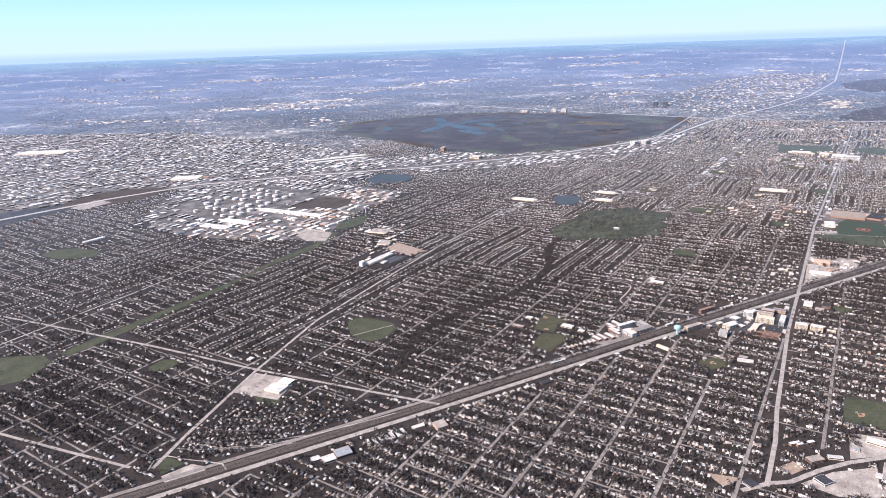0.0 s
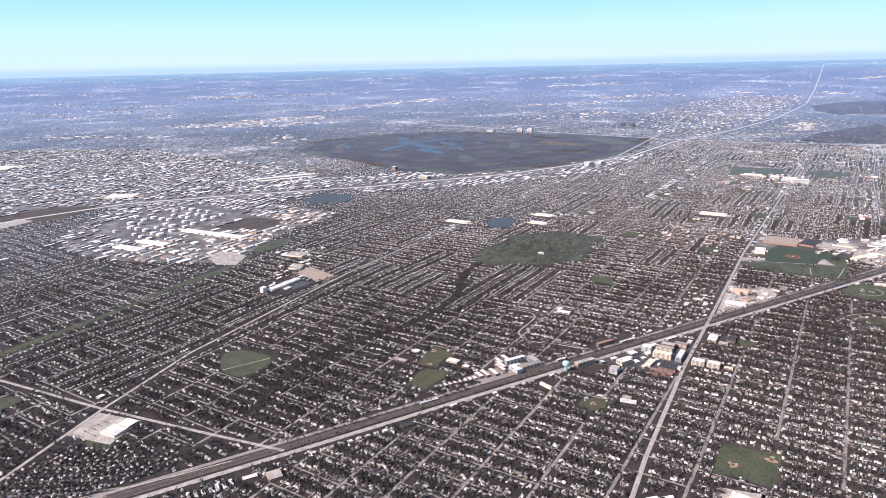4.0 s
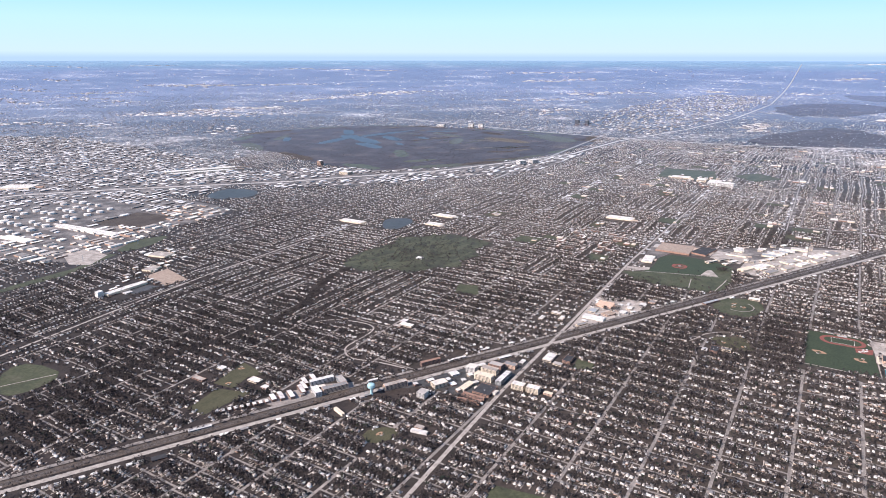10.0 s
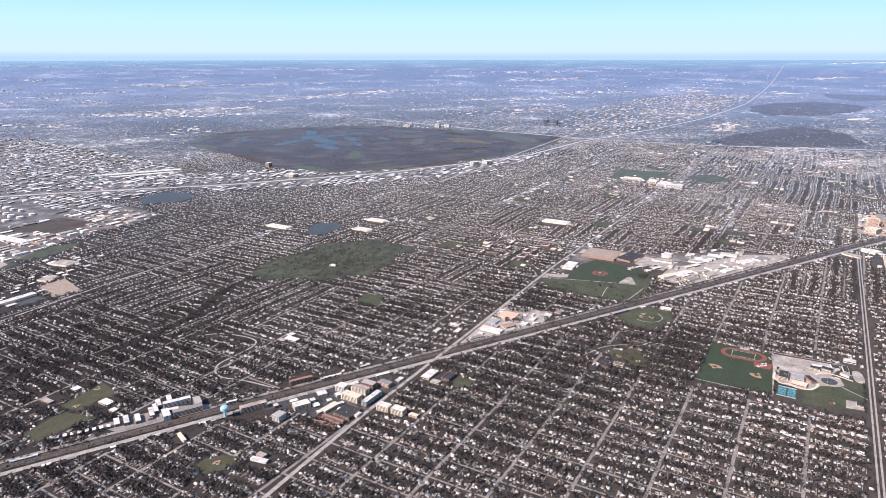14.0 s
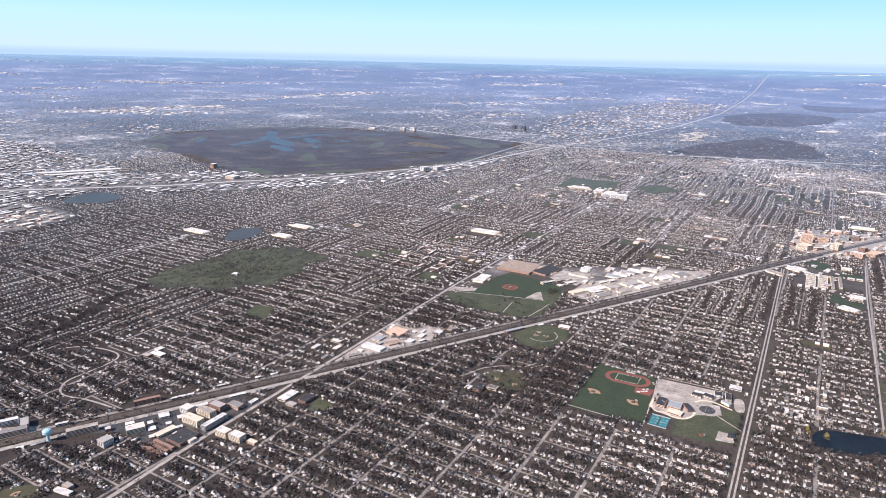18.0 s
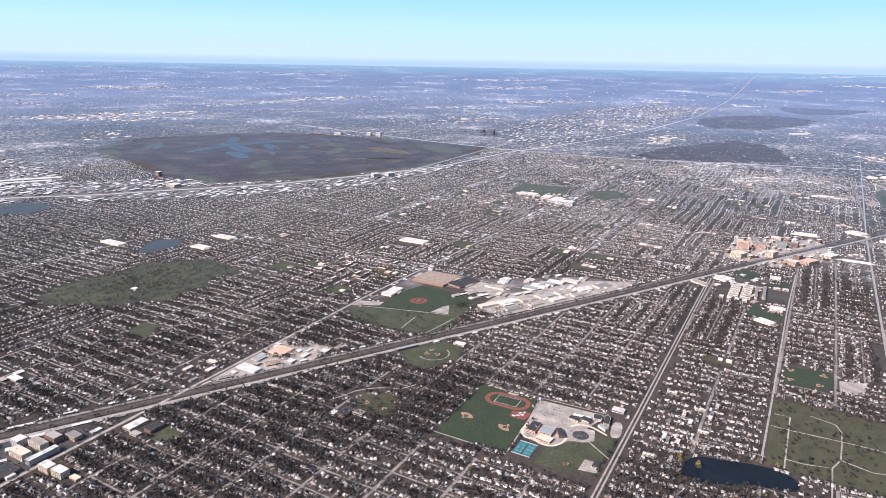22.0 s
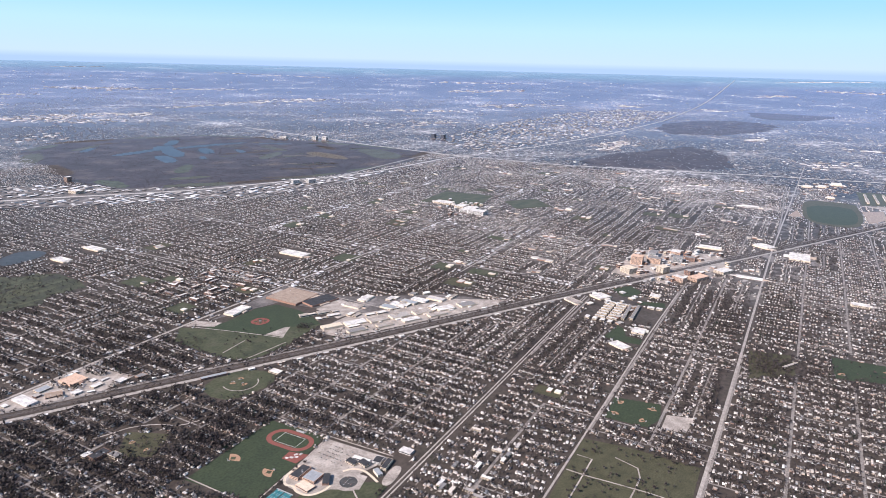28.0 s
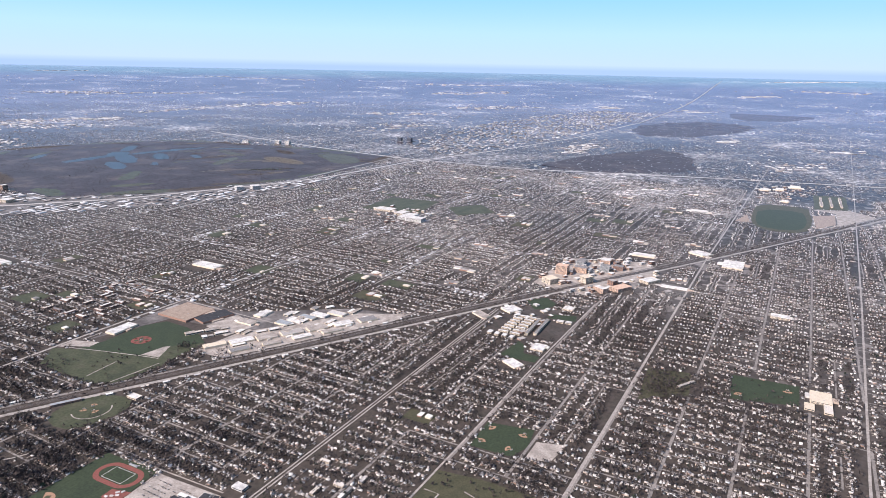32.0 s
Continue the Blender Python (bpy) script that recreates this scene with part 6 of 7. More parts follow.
def water_tower(x, y):
    e = new("water_tower")
    e.matrix_basis = pose(x, y, 0)
    seg = 20
    e.scale = (1.25, 1.25, 0.88)
    prof = [(0.34, 0), (0.34, 2.2), (0.9, 2.7), (1.02, 3.0), (1.02, 3.9), (0.8, 4.2), (0.4, 4.38), (0.0, 4.42)]
    v = [(r * math.cos(2 * math.pi * k / seg), r * math.sin(2 * math.pi * k / seg), z) for r, z in prof[2:] for k in range(seg)]
    f = [(i * seg + k, i * seg + (k + 1) % seg, (i + 1) * seg + (k + 1) % seg, (i + 1) * seg + k) for i in range(len(prof) - 3) for k in range(seg)]
    mesh_object("tank", v, f, M_BLUE, e)
    v = [(r * math.cos(2 * math.pi * k / seg), r * math.sin(2 * math.pi * k / seg), z) for r, z in ((0.5, 0), (0.34, 0.5), (0.34, 2.2), (0.9, 2.7)) for k in range(seg)]
    f = [(i * seg + k, i * seg + (k + 1) % seg, (i + 1) * seg + (k + 1) % seg, (i + 1) * seg + k) for i in range(3) for k in range(seg)]
    mesh_object("column", v, f, M_BLUE, e)
    return tagged(e, "pale blue municipal water tower beside the railway", "water tower")


water_tower(-73.4, 36.0)


# ---- town centres, schools, flats ----
for x, y, a, b_, h, turn, wall, roof, st, lab in TOWN:
    for word, sort in (("school", "school_building"), ("apartment", "apartment_block"), ("flats", "apartment_block"), ("warehouse", "warehouse"), ("workshop", "workshop"), ("store", "store"), ("shop", "shop"), ("tower", "office_tower"), ("", "building")):
        if word in lab:
            break
    building(sort, x, y, a, b_, h, turn, wall, roof, st, 2 if a * b_ > 4 else 0, lab, sort.replace("_", " "))

# townhouses in rows
for k in range(9):
    t = k / 8
    building("townhouse", -108.5 + 12.9 * t, 70.4 - 8.6 * t, 0.85, 0.5, 0.75, RT + 90, M_BRICK, M_WHITE, 2, 0, "townhouse with a pale flat roof", "townhouse", "townhouses by the railway")
for k in range(10):
    t = k / 9
    building("shop", -159.6 + 22.4 * t, 80.3 - 12.6 * t, 0.75, 0.55, 0.5, RT, M_CREAM, M_WHITE, 0, 1, "small white-roofed workshop along the highway", "workshop", "workshops along the highway")
for k in range(7):
    for r in range(2):
        building("townhouse", 211 + 3.6 * k, -153.4 - 5.6 * r, 0.55, 2.3, 0.8, 0, M_CREAM, M_WHITE, 2, 0, "row of tan townhouses with pale roofs", "townhouse", "townhouses by the town centre")
for k in range(4):
    building("townhouse", 207.0 - 0.3 * k, -148.6 - 3.6 * k, 1.5, 1.0, 0.9, 0, M_CREAM, M_WHITE, 2, 0, "white-roofed block of flats", "townhouse", "flats by the town centre")
for k in range(3):
    building("townhouse", -61.6 + 1.9 * k, 5.6, 0.5, 4.0, 0.9, 0, M_BRICK, M_BRICK, 3, 0, "dark brick townhouse row", "townhouse", "dark townhouse rows")
for k in range(7):
    building("workshop", -191.6 + 1.62 * k, 95.1 - 0.9 * k, 0.45, 1.7, 0.5, RT, M_WHITE, M_WHITE, 0, 0, "long white storage shed", "shed", "storage sheds")
g = random.Random(5)
for k in range(26):
    x, y = 126 + g.uniform(0, 46), 16 + g.uniform(0, 36)
    building("apartment_block", x, y, *((2.6, 0.8) if k % 2 else (0.8, 2.6)), 0.9, 0, M_BRICK, M_FLAT_OB, 2, 0, "low brick apartment block among trees", "apartment block", "garden apartments")
for k in range(22):
    x, y = 50 + g.uniform(-6, 42), -146 - g.uniform(0, 10) - (0 if k % 2 else 6)
    if inside(np.array([x]), np.array([y]), WATERS[0][1])[0] or near_line(np.array([x]), np.array([y]), WATERS[0][1], 2.0)[0] or y < -172:
        continue
    building("apartment_block", x, y, *((1.6, 0.55) if k % 3 else (0.55, 1.6)), 0.7, 0, M_CREAM, M_FLAT_OB, 2, 0, "pale two-storey garden apartment block", "apartment block", "garden apartments near the pond")

# strips of shops on both sides of the railway and along the main roads
for line, lo, hi, gap, dep in ((offset(RAIL, -5.7), -130, 300, 4.2, 0.55), (offset(RAIL, 4.4), -40, 300, 5.5, 0.5), (offset(CENTRAL, 1.9), 20, 110, 5.5, 0.6)):
    for (x1, y1), (x2, y2) in zip(line[:-1], line[1:]):
        length = math.hypot(x2 - x1, y2 - y1)
        d = g.uniform(0, gap)
        while d < length:
            x, y = x1 + (x2 - x1) * d / length, y1 + (y2 - y1) * d / length
            w = g.uniform(0.6, 1.5)
            px, py = np.array([x]), np.array([y])
            if lo < x < hi and g.random() < 0.62 and not any(inside(px, py, p)[0] for p in DOWNTOWNS[:2] + DOWNTOWNS[4:]) and not any(math.hypot(x - q[0], y - q[1]) < q[2] + q[3] + 1 for q in TOWN) and not near_line(px, py, CENTRAL, 2.2 if dep > 0.55 and gap > 5 else 1.8)[0]:
                building("shop", x, y, w, dep, g.uniform(0.4, 0.7), math.degrees(math.atan2(y2 - y1, x2 - x1)), M_BLOCKW, M_FLAT_OB, 1, 1, "small flat-roofed shop beside the highway", "shop", "shops along the highway")
            d += gap * g.uniform(0.6, 1.5) + w


# ---- sports grounds ----
def disc(x, y, r, z, a0=0, a1=360, seg=28, r0=0.0, sx=1.0, sy=1.0):
    ang = [radians(a0 + (a1 - a0) * k / seg) for k in range(seg + 1)]
    v = [(x + r * sx * math.cos(t), y + r * sy * math.sin(t), z) for t in ang] + [(x + r0 * sx * math.cos(t), y + r0 * sy * math.sin(t), z) for t in ang]
    f = [(k, k + 1, seg + 2 + k, seg + 1 + k) for k in range(seg)]
    return v, f


def ball_diamond(x, y, r, turn, clay=M_INFIELD, label="baseball diamond with a tan clay infield"):
    e = new("ball_diamond")
    e.matrix_basis = pose(x, y, 0, 0, 0, turn)
    v, f = disc(0, 0, r, 0.075, -12, 102, 20)
    mesh_object("infield_clay", v, f, clay, e)
    q = r * 0.5
    mesh_object("infield_grass", [(q * 0.15, q * 0.15, 0.085), (q * 1.05, q * 0.15, 0.085), (q * 1.05, q * 1.05, 0.085), (q * 0.15, q * 1.05, 0.085)], [(0, 1, 2, 3)], M_GRASS, e)
    v, f = disc(-0.1, -0.1, 0.28, 0.08, 0, 360, 14)
    mesh_object("home_plate_circle", v, f, clay, e)
    mesh_object("backstop", *box(-0.5, -0.44, -0.3, 0.3, 0.05, 0.35), M_METAL, e)
    mesh_object("backstop", *box(-0.3, 0.3, -0.5, -0.44, 0.05, 0.35), M_METAL, e)
    return tagged(e, label, "ball diamond", group="ball diamonds")


for x, y, r, turn in ((39.0, -90.6, 3.2, -60), (41.6, -105.2, 3.0, 110), (74.6, -55.6, 1.5, 180), (77.6, -56.2, 1.5, -20), (75.6, -59.4, 1.6, 220), (133.9, -181.2, 2.0, 200), (135.0, -193.0, 2.0, 130),
                      (124.0, -182.0, 1.9, -60), (124.6, -192.4, 1.9, 40), (-82.4, 88.0, 1.5, 180), (-93.4, 82.0, 1.5, 20), (31.0, -58.0, 1.2, 200), (30.5, -66.0, 1.2, 60),
                      (213.0, -268.5, 2.2, 140), (200.0, -253.0, 2.2, 0), (-91.6, 18.6, 1.6, 30), (-104.6, -24.9, 2.0, 200), (-96.0, -34.6, 2.4, 130), (31.4, -128.2, 1.3, 60)):
    ball_diamond(x, y, r, turn, M_REDCLAY if (x, y) == (31.4, -128.2) else M_INFIELD)
for turn in (0, 90, 180, 270):
    ball_diamond(123.0 + 0.5 * math.cos(radians(turn + 45)), -22.6 + 0.5 * math.sin(radians(turn + 45)), 3.6, turn, M_REDCLAY, "baseball diamond with a bright red clay infield")


def running_track(x, y, rx, ry, turn):
    e = new("running_track")
    e.matrix_basis = pose(x, y, 0, 0, 0, turn)
    straight = ry - rx

    def oval(r, z):
        v = []
        for s, c0 in ((1, 0), (-1, 180)):
            v += [(r * math.cos(radians(c0 + a)), s * straight + r * math.sin(radians(c0 + a)), z) for a in range(0, 181, 12)]
        return v

    o, i = oval(rx, 0.07), oval(rx * 0.66, 0.07)
    n = len(o)
    mesh_object("track_lane", o + i, [(k, (k + 1) % n, n + (k + 1) % n, n + k) for k in range(n)], M_REDCLAY, e, "dark red running lanes")
    w, l = rx * 0.56, straight + rx * 0.12
    mesh_object("football_turf", *box(-w, w, -l, l, 0.05, 0.075), M_TURF, e, "green football pitch")
    for s in (-1, 1):
        mesh_object("touch_line", *box(s * w - 0.06, s * w + 0.06, -l, l, 0.07, 0.085), M_WHITE, e)
        mesh_object("goal_line", *box(-w, w, s * l - 0.06, s * l + 0.06, 0.07, 0.086), M_WHITE, e)
    mesh_object("grandstand", *box(rx + 0.25, rx + 0.8, -1.6, 1.6, 0.05, 0.4), M_METAL, e)
    return tagged(e, "red running track round a green football pitch", "running track")


running_track(56.2, -98.7, 4.6, 8.0, 2)


def tennis_courts(x, y):
    e = new("tennis_courts")
    e.matrix_basis = pose(x, y, 0)
    for r in range(2):
        mesh_object("court_slab", *box(-3.4, 3.4, -2.7 + 2.9 * r, -0.2 + 2.9 * r, 0.03, 0.07), M_GRASS if r == 9 else M_COURT, e, "blue-green court surface")
        for k in range(4):
            cx = -2.5 + 1.68 * k
            for dx in (-0.6, 0.6):
                mesh_object("court_line", *box(cx + dx - 0.025, cx + dx + 0.025, -2.45 + 2.9 * r, -0.45 + 2.9 * r, 0.06, 0.08), M_WHITE, e)
            mesh_object("net", *box(cx - 0.6, cx + 0.6, -1.46 + 2.9 * r, -1.44 + 2.9 * r, 0.07, 0.16), M_DARKROOF, e)
    for sx in (-3.5, 3.5):
        mesh_object("fence", *box(sx - 0.02, sx + 0.02, -2.9, 2.9, 0.03, 0.32), M_METAL, e)
    return tagged(e, "two banks of blue-green tennis courts", "tennis courts")


tennis_courts(32.4, -114.7)
v, f = disc(48.2, -126.9, 4.1, 0.098, 0, 360, 30, 3.0)
tagged(mesh_object("turning_circle", v, f, M_LOT), "pale turning circle before the school", "drive", kind="structure")
patch("parking_lot", [(48.2 + 2.6 * math.cos(k * 0.524), -126.9 + 2.6 * math.sin(k * 0.524)) for k in range(12)], 0.082, M_ASPHALT, "dark round car park before the school", "car park")
road("curved_walk", rounded_line([(47.4, -110.2), (41.0, -109.9), (38.0, -112.6), (39.2, -114.8), (37.4, -117.2), (37.6, -121.0), (40.6, -123.2), (44.4, -123.6)]), 0.8, 0.1, M_CREAM, "curved tan walk round the school hall", "path")
road("curved_walk", rounded_line([(51.4, -122.6), (54.0, -124.2), (54.8, -127.6), (53.6, -131.0), (52.2, -134.0)]), 0.8, 0.1, M_CREAM, "curved tan walk before the school", "path")
PATHS = [[(101.6, 1.6), (104.2, -7.4), (107.0, -16.4), (109.9, -26.7), (112.7, -36.9), (114.3, -44)], [(90.4, -33.7), (96, -33.0), (104, -32.2)], [(91.3, -45.4), (104.1, -47.1), (111.7, -47.8)], [(27, -86), (27, -111)], [(28, -110.8), (50, -109.4), (63, -107.8)],
         [(94.1, -178.5), (94.1, -183.2), (61.4, -182.8)], [(85.2, -178.0), (85.1, -184.3), (85.6, -191.6), (86.1, -200.8), (86.0, -212)], [(66.7, -183), (66.7, -188), (68.6, -194.9), (52.2, -194.6)], [(98.5, -189), (96.4, -196.2), (92, -197.8), (86.8, -197.8), (74.4, -197.1), (68.6, -194.9)], [(74.4, -197.1), (72, -205), (74, -212)],
         [(-234.7, 139.7), (-229.2, 143.6), (-225.8, 142), (-224.2, 136), (-221.6, 129.3), (-220.3, 125), (-221.5, 122)], [(-218.9, 143.5), (-215.3, 131.7), (-206.7, 120.1), (-192.7, 109.8), (-174.5, 98.2)], [(-201.8, 139.6), (-196.8, 130.8), (-186.4, 123.2)],
         [(46, -130), (40, -138)], [(-136, 148), (-120, 140)], [(64, -86), (64, -108), (65, -131)]]
for p in PATHS:
    road("footpath", p, 0.45, 0.095, M_LOT, "narrow pale path", "path")
v, f = disc(75.8, -58.2, 6.4, 0.09, 150, 330, 30, 6.0)
tagged(mesh_object("footpath", v, f, M_LOT), "curved pale path round the ball park", "path", kind="structure")
patch("school_forecourt", [(41, -109.5), (51, -109.5), (53, -130), (47, -131.5), (43, -124.5), (38, -121.5), (38, -114)], 0.066, M_LOT, "pale paved school forecourt", "paving")
patch("parking_lot", oval(56.9, -135.7, 4.9, 1.7, 8), 0.075, M_LOT, "pale fenced lot beside the school", "car park")
patch("parking_lot", [(30.5, -131.7), (36.4, -131.9), (36.8, -136.6), (31.5, -136.8)], 0.075, M_LOT, "pale car park at the school gate", "car park")
patch("paved_court", [(47.4, -103.2), (51.2, -102.8), (52.8, -108.9), (47.5, -108.5)], 0.088, M_REDCLAY, "red paved court by the running track", "paving")
for k in range(5):
    building("shed", 48.2 + 0.9 * k, -104.4 - 0.7 * (k % 3) - 0.4 * k, 0.3, 0.5, 0.25, 20 * k, M_WHITE, M_WHITE, 0, 0, "small white shed beside the running track", "shed", "sheds beside the running track")
patch("parking_lot", [(-131.6, -23.9), (-117.6, -23.0), (-113.8, -38.6), (-119.8, -39), (-124, -33.4)], 0.06, M_LOT, "wide pale car park beside the diagonal road", "car park")
patch("bare_lot", [(148, -34), (166, -34), (160, -53), (144, -50)], 0.06, M_LOT, "pale yard beside the workshops", "yard")
patch("bare_lot", [(112, -3), (166, 1), (170, -36), (200, -78), (206, -108), (150, -78), (150, -40), (146, -13)], 0.045, M_IND, "pale paved yards between the stores", "yard")
patch("bare_lot", [(126, -50), (150, -52), (196, -84), (208, -106), (196, -104), (128, -66)], 0.055, M_LOT, "pale industrial yards beside the railway", "yard")
patch("bare_lot", [(-68, 33), (-59, 22), (-60, 8), (-50, -0.8), (-24, -0.8), (-28, 10), (-44, 21)], 0.052, M_ASPHALT, "paved blocks of the town centre", "paving")
patch("bare_lot", [(8, -1.2), (56, 0.6), (60, -21), (47, -21.6), (24, -9)], 0.05, M_LOT, "paved yards between road and railway", "paving")
patch("bare_lot", [(284, -140), (343, -142), (360, -190), (335, -200), (279, -172)], 0.052, M_LOT, "paved blocks of the town centre", "paving")
patch("bare_lot", [(-97, 66), (-78, 56), (-70, 46), (-73, 44), (-96, 58)], 0.052, M_STREET, "paved ground between the flats", "paving")

# golf course: pale fairways, bunkers
for k in range(34):
    x, y = g.uniform(36, 112), g.uniform(84, 138)
    if inside(np.array([x]), np.array([y]), COURSE)[0]:
        L, t = g.uniform(5, 10), g.uniform(-0.5, 1.0)
        pts = [(x - L * math.cos(t), y - L * math.sin(t)), (x, y + g.uniform(-1.2, 1.2)), (x + L * math.cos(t), y + L * math.sin(t))]
        road("fairway", pts, g.uniform(1.6, 3.2), 0.058 + 0.001 * k, M_FAIR, "pale green golf fairway", "fairway")


# ---- industry ----
def tank(x, y, r, h):
    e = new("storage_tank")
    e.matrix_basis = pose(x, y, 0)
    seg = 20
    ring = [(r * math.cos(2 * math.pi * k / seg), r * math.sin(2 * math.pi * k / seg)) for k in range(seg)]
    v = [(a, b_, 0) for a, b_ in ring] + [(a, b_, h) for a, b_ in ring]
    mesh_object("shell", v, [(k, (k + 1) % seg, seg + (k + 1) % seg, seg + k) for k in range(seg)], M_WHITE, e)
    v = [(a * 1.01, b_ * 1.01, h) for a, b_ in ring] + [(0, 0, h + r * 0.12)]
    mesh_object("roof", v, [(k, (k + 1) % seg, seg) for k in range(seg)], M_WHITE, e)
    return tagged(e, "white cylindrical oil storage tank", "storage tank", group="tank farm")


for i in range(8):
    for j in range(6):
        if g.random() < 0.8:
            tank(-26 + i * 10.5 + g.uniform(-1.5, 1.5), 352 + j * 9.5 + i * 2 + g.uniform(-1.5, 1.5), g.uniform(1.6, 2.8), g.uniform(1.2, 1.7))
TANKS = [(-34, 344), (60, 344), (64, 420), (-30, 412)]


def blocks_mesh(name, px, py, a, b_, h, label, wall=M_WALLS, roof=M_FLAT, turn=None):
    """Many far flat-roofed blocks in two meshes."""
    n = len(px)
    ca, sa = (np.ones(n), np.zeros(n)) if turn is None else (np.cos(turn), np.sin(turn))
    v = np.zeros((n, 8, 3))
    for k, (cx, cy) in enumerate(((-1, -1), (1, -1), (1, 1), (-1, 1))):
        x, y = cx * a, cy * b_
        for z in (0, 1):
            v[:, k + 4 * z] = np.stack([px + x * ca - y * sa, py + x * sa + y * ca, h * z], 1)
    base = np.arange(n)[:, None] * 8
    walls = np.concatenate([base + np.array(c) for c in (((0, 1, 5, 4), (1, 2, 6, 5), (2, 3, 7, 6), (3, 0, 4, 7)) if n < 20000 else ((0, 1, 5, 4), (3, 0, 4, 7)))])
    tagged(quads_object(name + "_walls", v.reshape(-1, 3), walls, wall), "walls of " + label, "buildings", kind="stuff")
    rv = v[:, 4:].reshape(-1, 3).copy()
    rv[:, 2] += 0.01
    tagged(quads_object(name + "_roofs", rv, np.arange(n * 4).reshape(-1, 4), roof), "roofs of " + label, "buildings", kind="stuff")


def build_industry():
    xs, ys = [], []
    for poly in INDUSTRY:
        p = np.array(poly)
        gx, gy = np.meshgrid(np.arange(p[:, 0].min(), p[:, 0].max(), 10.0), np.arange(p[:, 1].min(), p[:, 1].max(), 6.0))
        gx = gx.ravel() + rng.normal(0, 0.7, gx.size)
        gy = gy.ravel() + rng.normal(0, 1.2, gy.size)
        k = inside(gx, gy, poly) & ~inside(gx, gy, TANKS) & ~near_line(gx, gy, HIGHWAY, 8) & (rng.random(gx.size) < (0.9 if poly[0][0] < 600 else 0.42))
        for w in WATERS + PARKS:
            k &= ~inside(gx, gy, w[1])
        for q in TOWN[:140]:
            k &= ~((np.abs(gx - q[0]) < max(q[2], q[3]) * 0.8 + 3) & (np.abs(gy - q[1]) < max(q[2], q[3]) * 0.8 + 4))
        xs.append(gx[k]), ys.append(gy[k])
    x, y = np.concatenate(xs), np.concatenate(ys)
    a, b2, h = rng.uniform(1.2, 4.7, len(x)), rng.uniform(0.8, 2.3, len(x)), rng.uniform(0.5, 0.9, len(x))
    cross = rng.random(len(x)) < 0.25
    a, b2 = np.where(cross, b2, a), np.where(cross, a * 0.6, b2)
    thing = np.flatnonzero((y < 345) & (x < 260))[:110]
    for k in thing:
        building("warehouse", x[k], y[k], a[k], b2[k], h[k], 0, M_BLOCKW, M_FLAT_OB, 0, 0, "large flat-roofed warehouse", "warehouse", "warehouses")
    rest = np.ones(len(x), bool)
    rest[thing] = False
    blocks_mesh("industrial_park", x[rest], y[rest], a[rest], b2[rest], h[rest], "flat-roofed warehouses of an industrial park", M_FARROOF, M_WORKS)
    for k, poly in enumerate(INDUSTRY[:3]):
        patch("industrial_paving", poly, 0.026 + 0.005 * k, M_IND, "grey-brown paved ground between the warehouses", "paving", 1)


build_industry()


# ---- distance ----
MARSH = [p[1] for p in PARKS if p[0] == "marsh"][0]
for pts, mat, lab in (([(610, 205), (650, 235), (672, 300), (640, 300), (616, 262), (590, 230)], M_DORMANT, "olive meadow at the edge of the marsh"),
                      ([(560, 250), (585, 275), (600, 330), (580, 340), (560, 300)], M_REED, "pale reed bank in the marsh"), ([(500, 330), (560, 352), (566, 372), (508, 352)], M_DORMANT, "pale reed bank in the marsh"),
                      ([(420, 560), (470, 590), (466, 600), (412, 574)], M_DORMANT, "pale reed bank in the marsh"), ([(345, 300), (380, 286), (384, 296), (350, 318)], M_DORMANT, "pale reed bank in the marsh")):
    patch("reed_bank", pts, 0.075, mat, lab, "reeds", 2)
for k, (x, y, rx, ry, turn) in enumerate(((345, 262, 34, 9, -38), (300, 330, 26, 9, 80), (318, 440, 40, 10, 68), (352, 545, 42, 10, 58), (410, 622, 30, 9, 30), (480, 648, 44, 9, -14), (575, 622, 44, 10, -24), (655, 560, 40, 9, -64), (672, 480, 34, 8, 88), (690, 385, 46, 9, 80), (696, 300, 40, 8, 88), (655, 205, 34, 8, 14), (440, 214, 40, 6, -20), (520, 196, 30, 6, -10), (385, 235, 26, 7, -30), (590, 400, 34, 8, 70), (400, 350, 30, 8, 40), (640, 350, 26, 8, 60))):
    patch("meadow", uneven(oval(x, y, rx, ry, turn), 5, 2), 0.053 + 0.0001 * k, (M_DORMANT, M_GRASS, M_SOIL)[k % 3], "dull open meadow at the edge of the marsh", "meadow")
reed_rng = random.Random(61)
for k in range(46):
    x, y, L, t = reed_rng.uniform(400, 690), reed_rng.uniform(215, 610), reed_rng.uniform(8, 34), reed_rng.uniform(-0.9, -0.2)
    pts = oval(x, y, L, reed_rng.uniform(1.5, 5.0), math.degrees(t))
    if inside(np.array([p[0] for p in pts]), np.array([p[1] for p in pts]), MARSH).all() and not any(inside(np.array([p[0] for p in pts]), np.array([p[1] for p in pts]), w[1]).any() for w in WATERS):
        patch("reed_bank", uneven(pts, 5, 2), 0.056 + 0.0003 * k, (M_DORMANT, M_SOIL, M_REED)[k % 3], "long low reed bank in the marsh", "reeds")


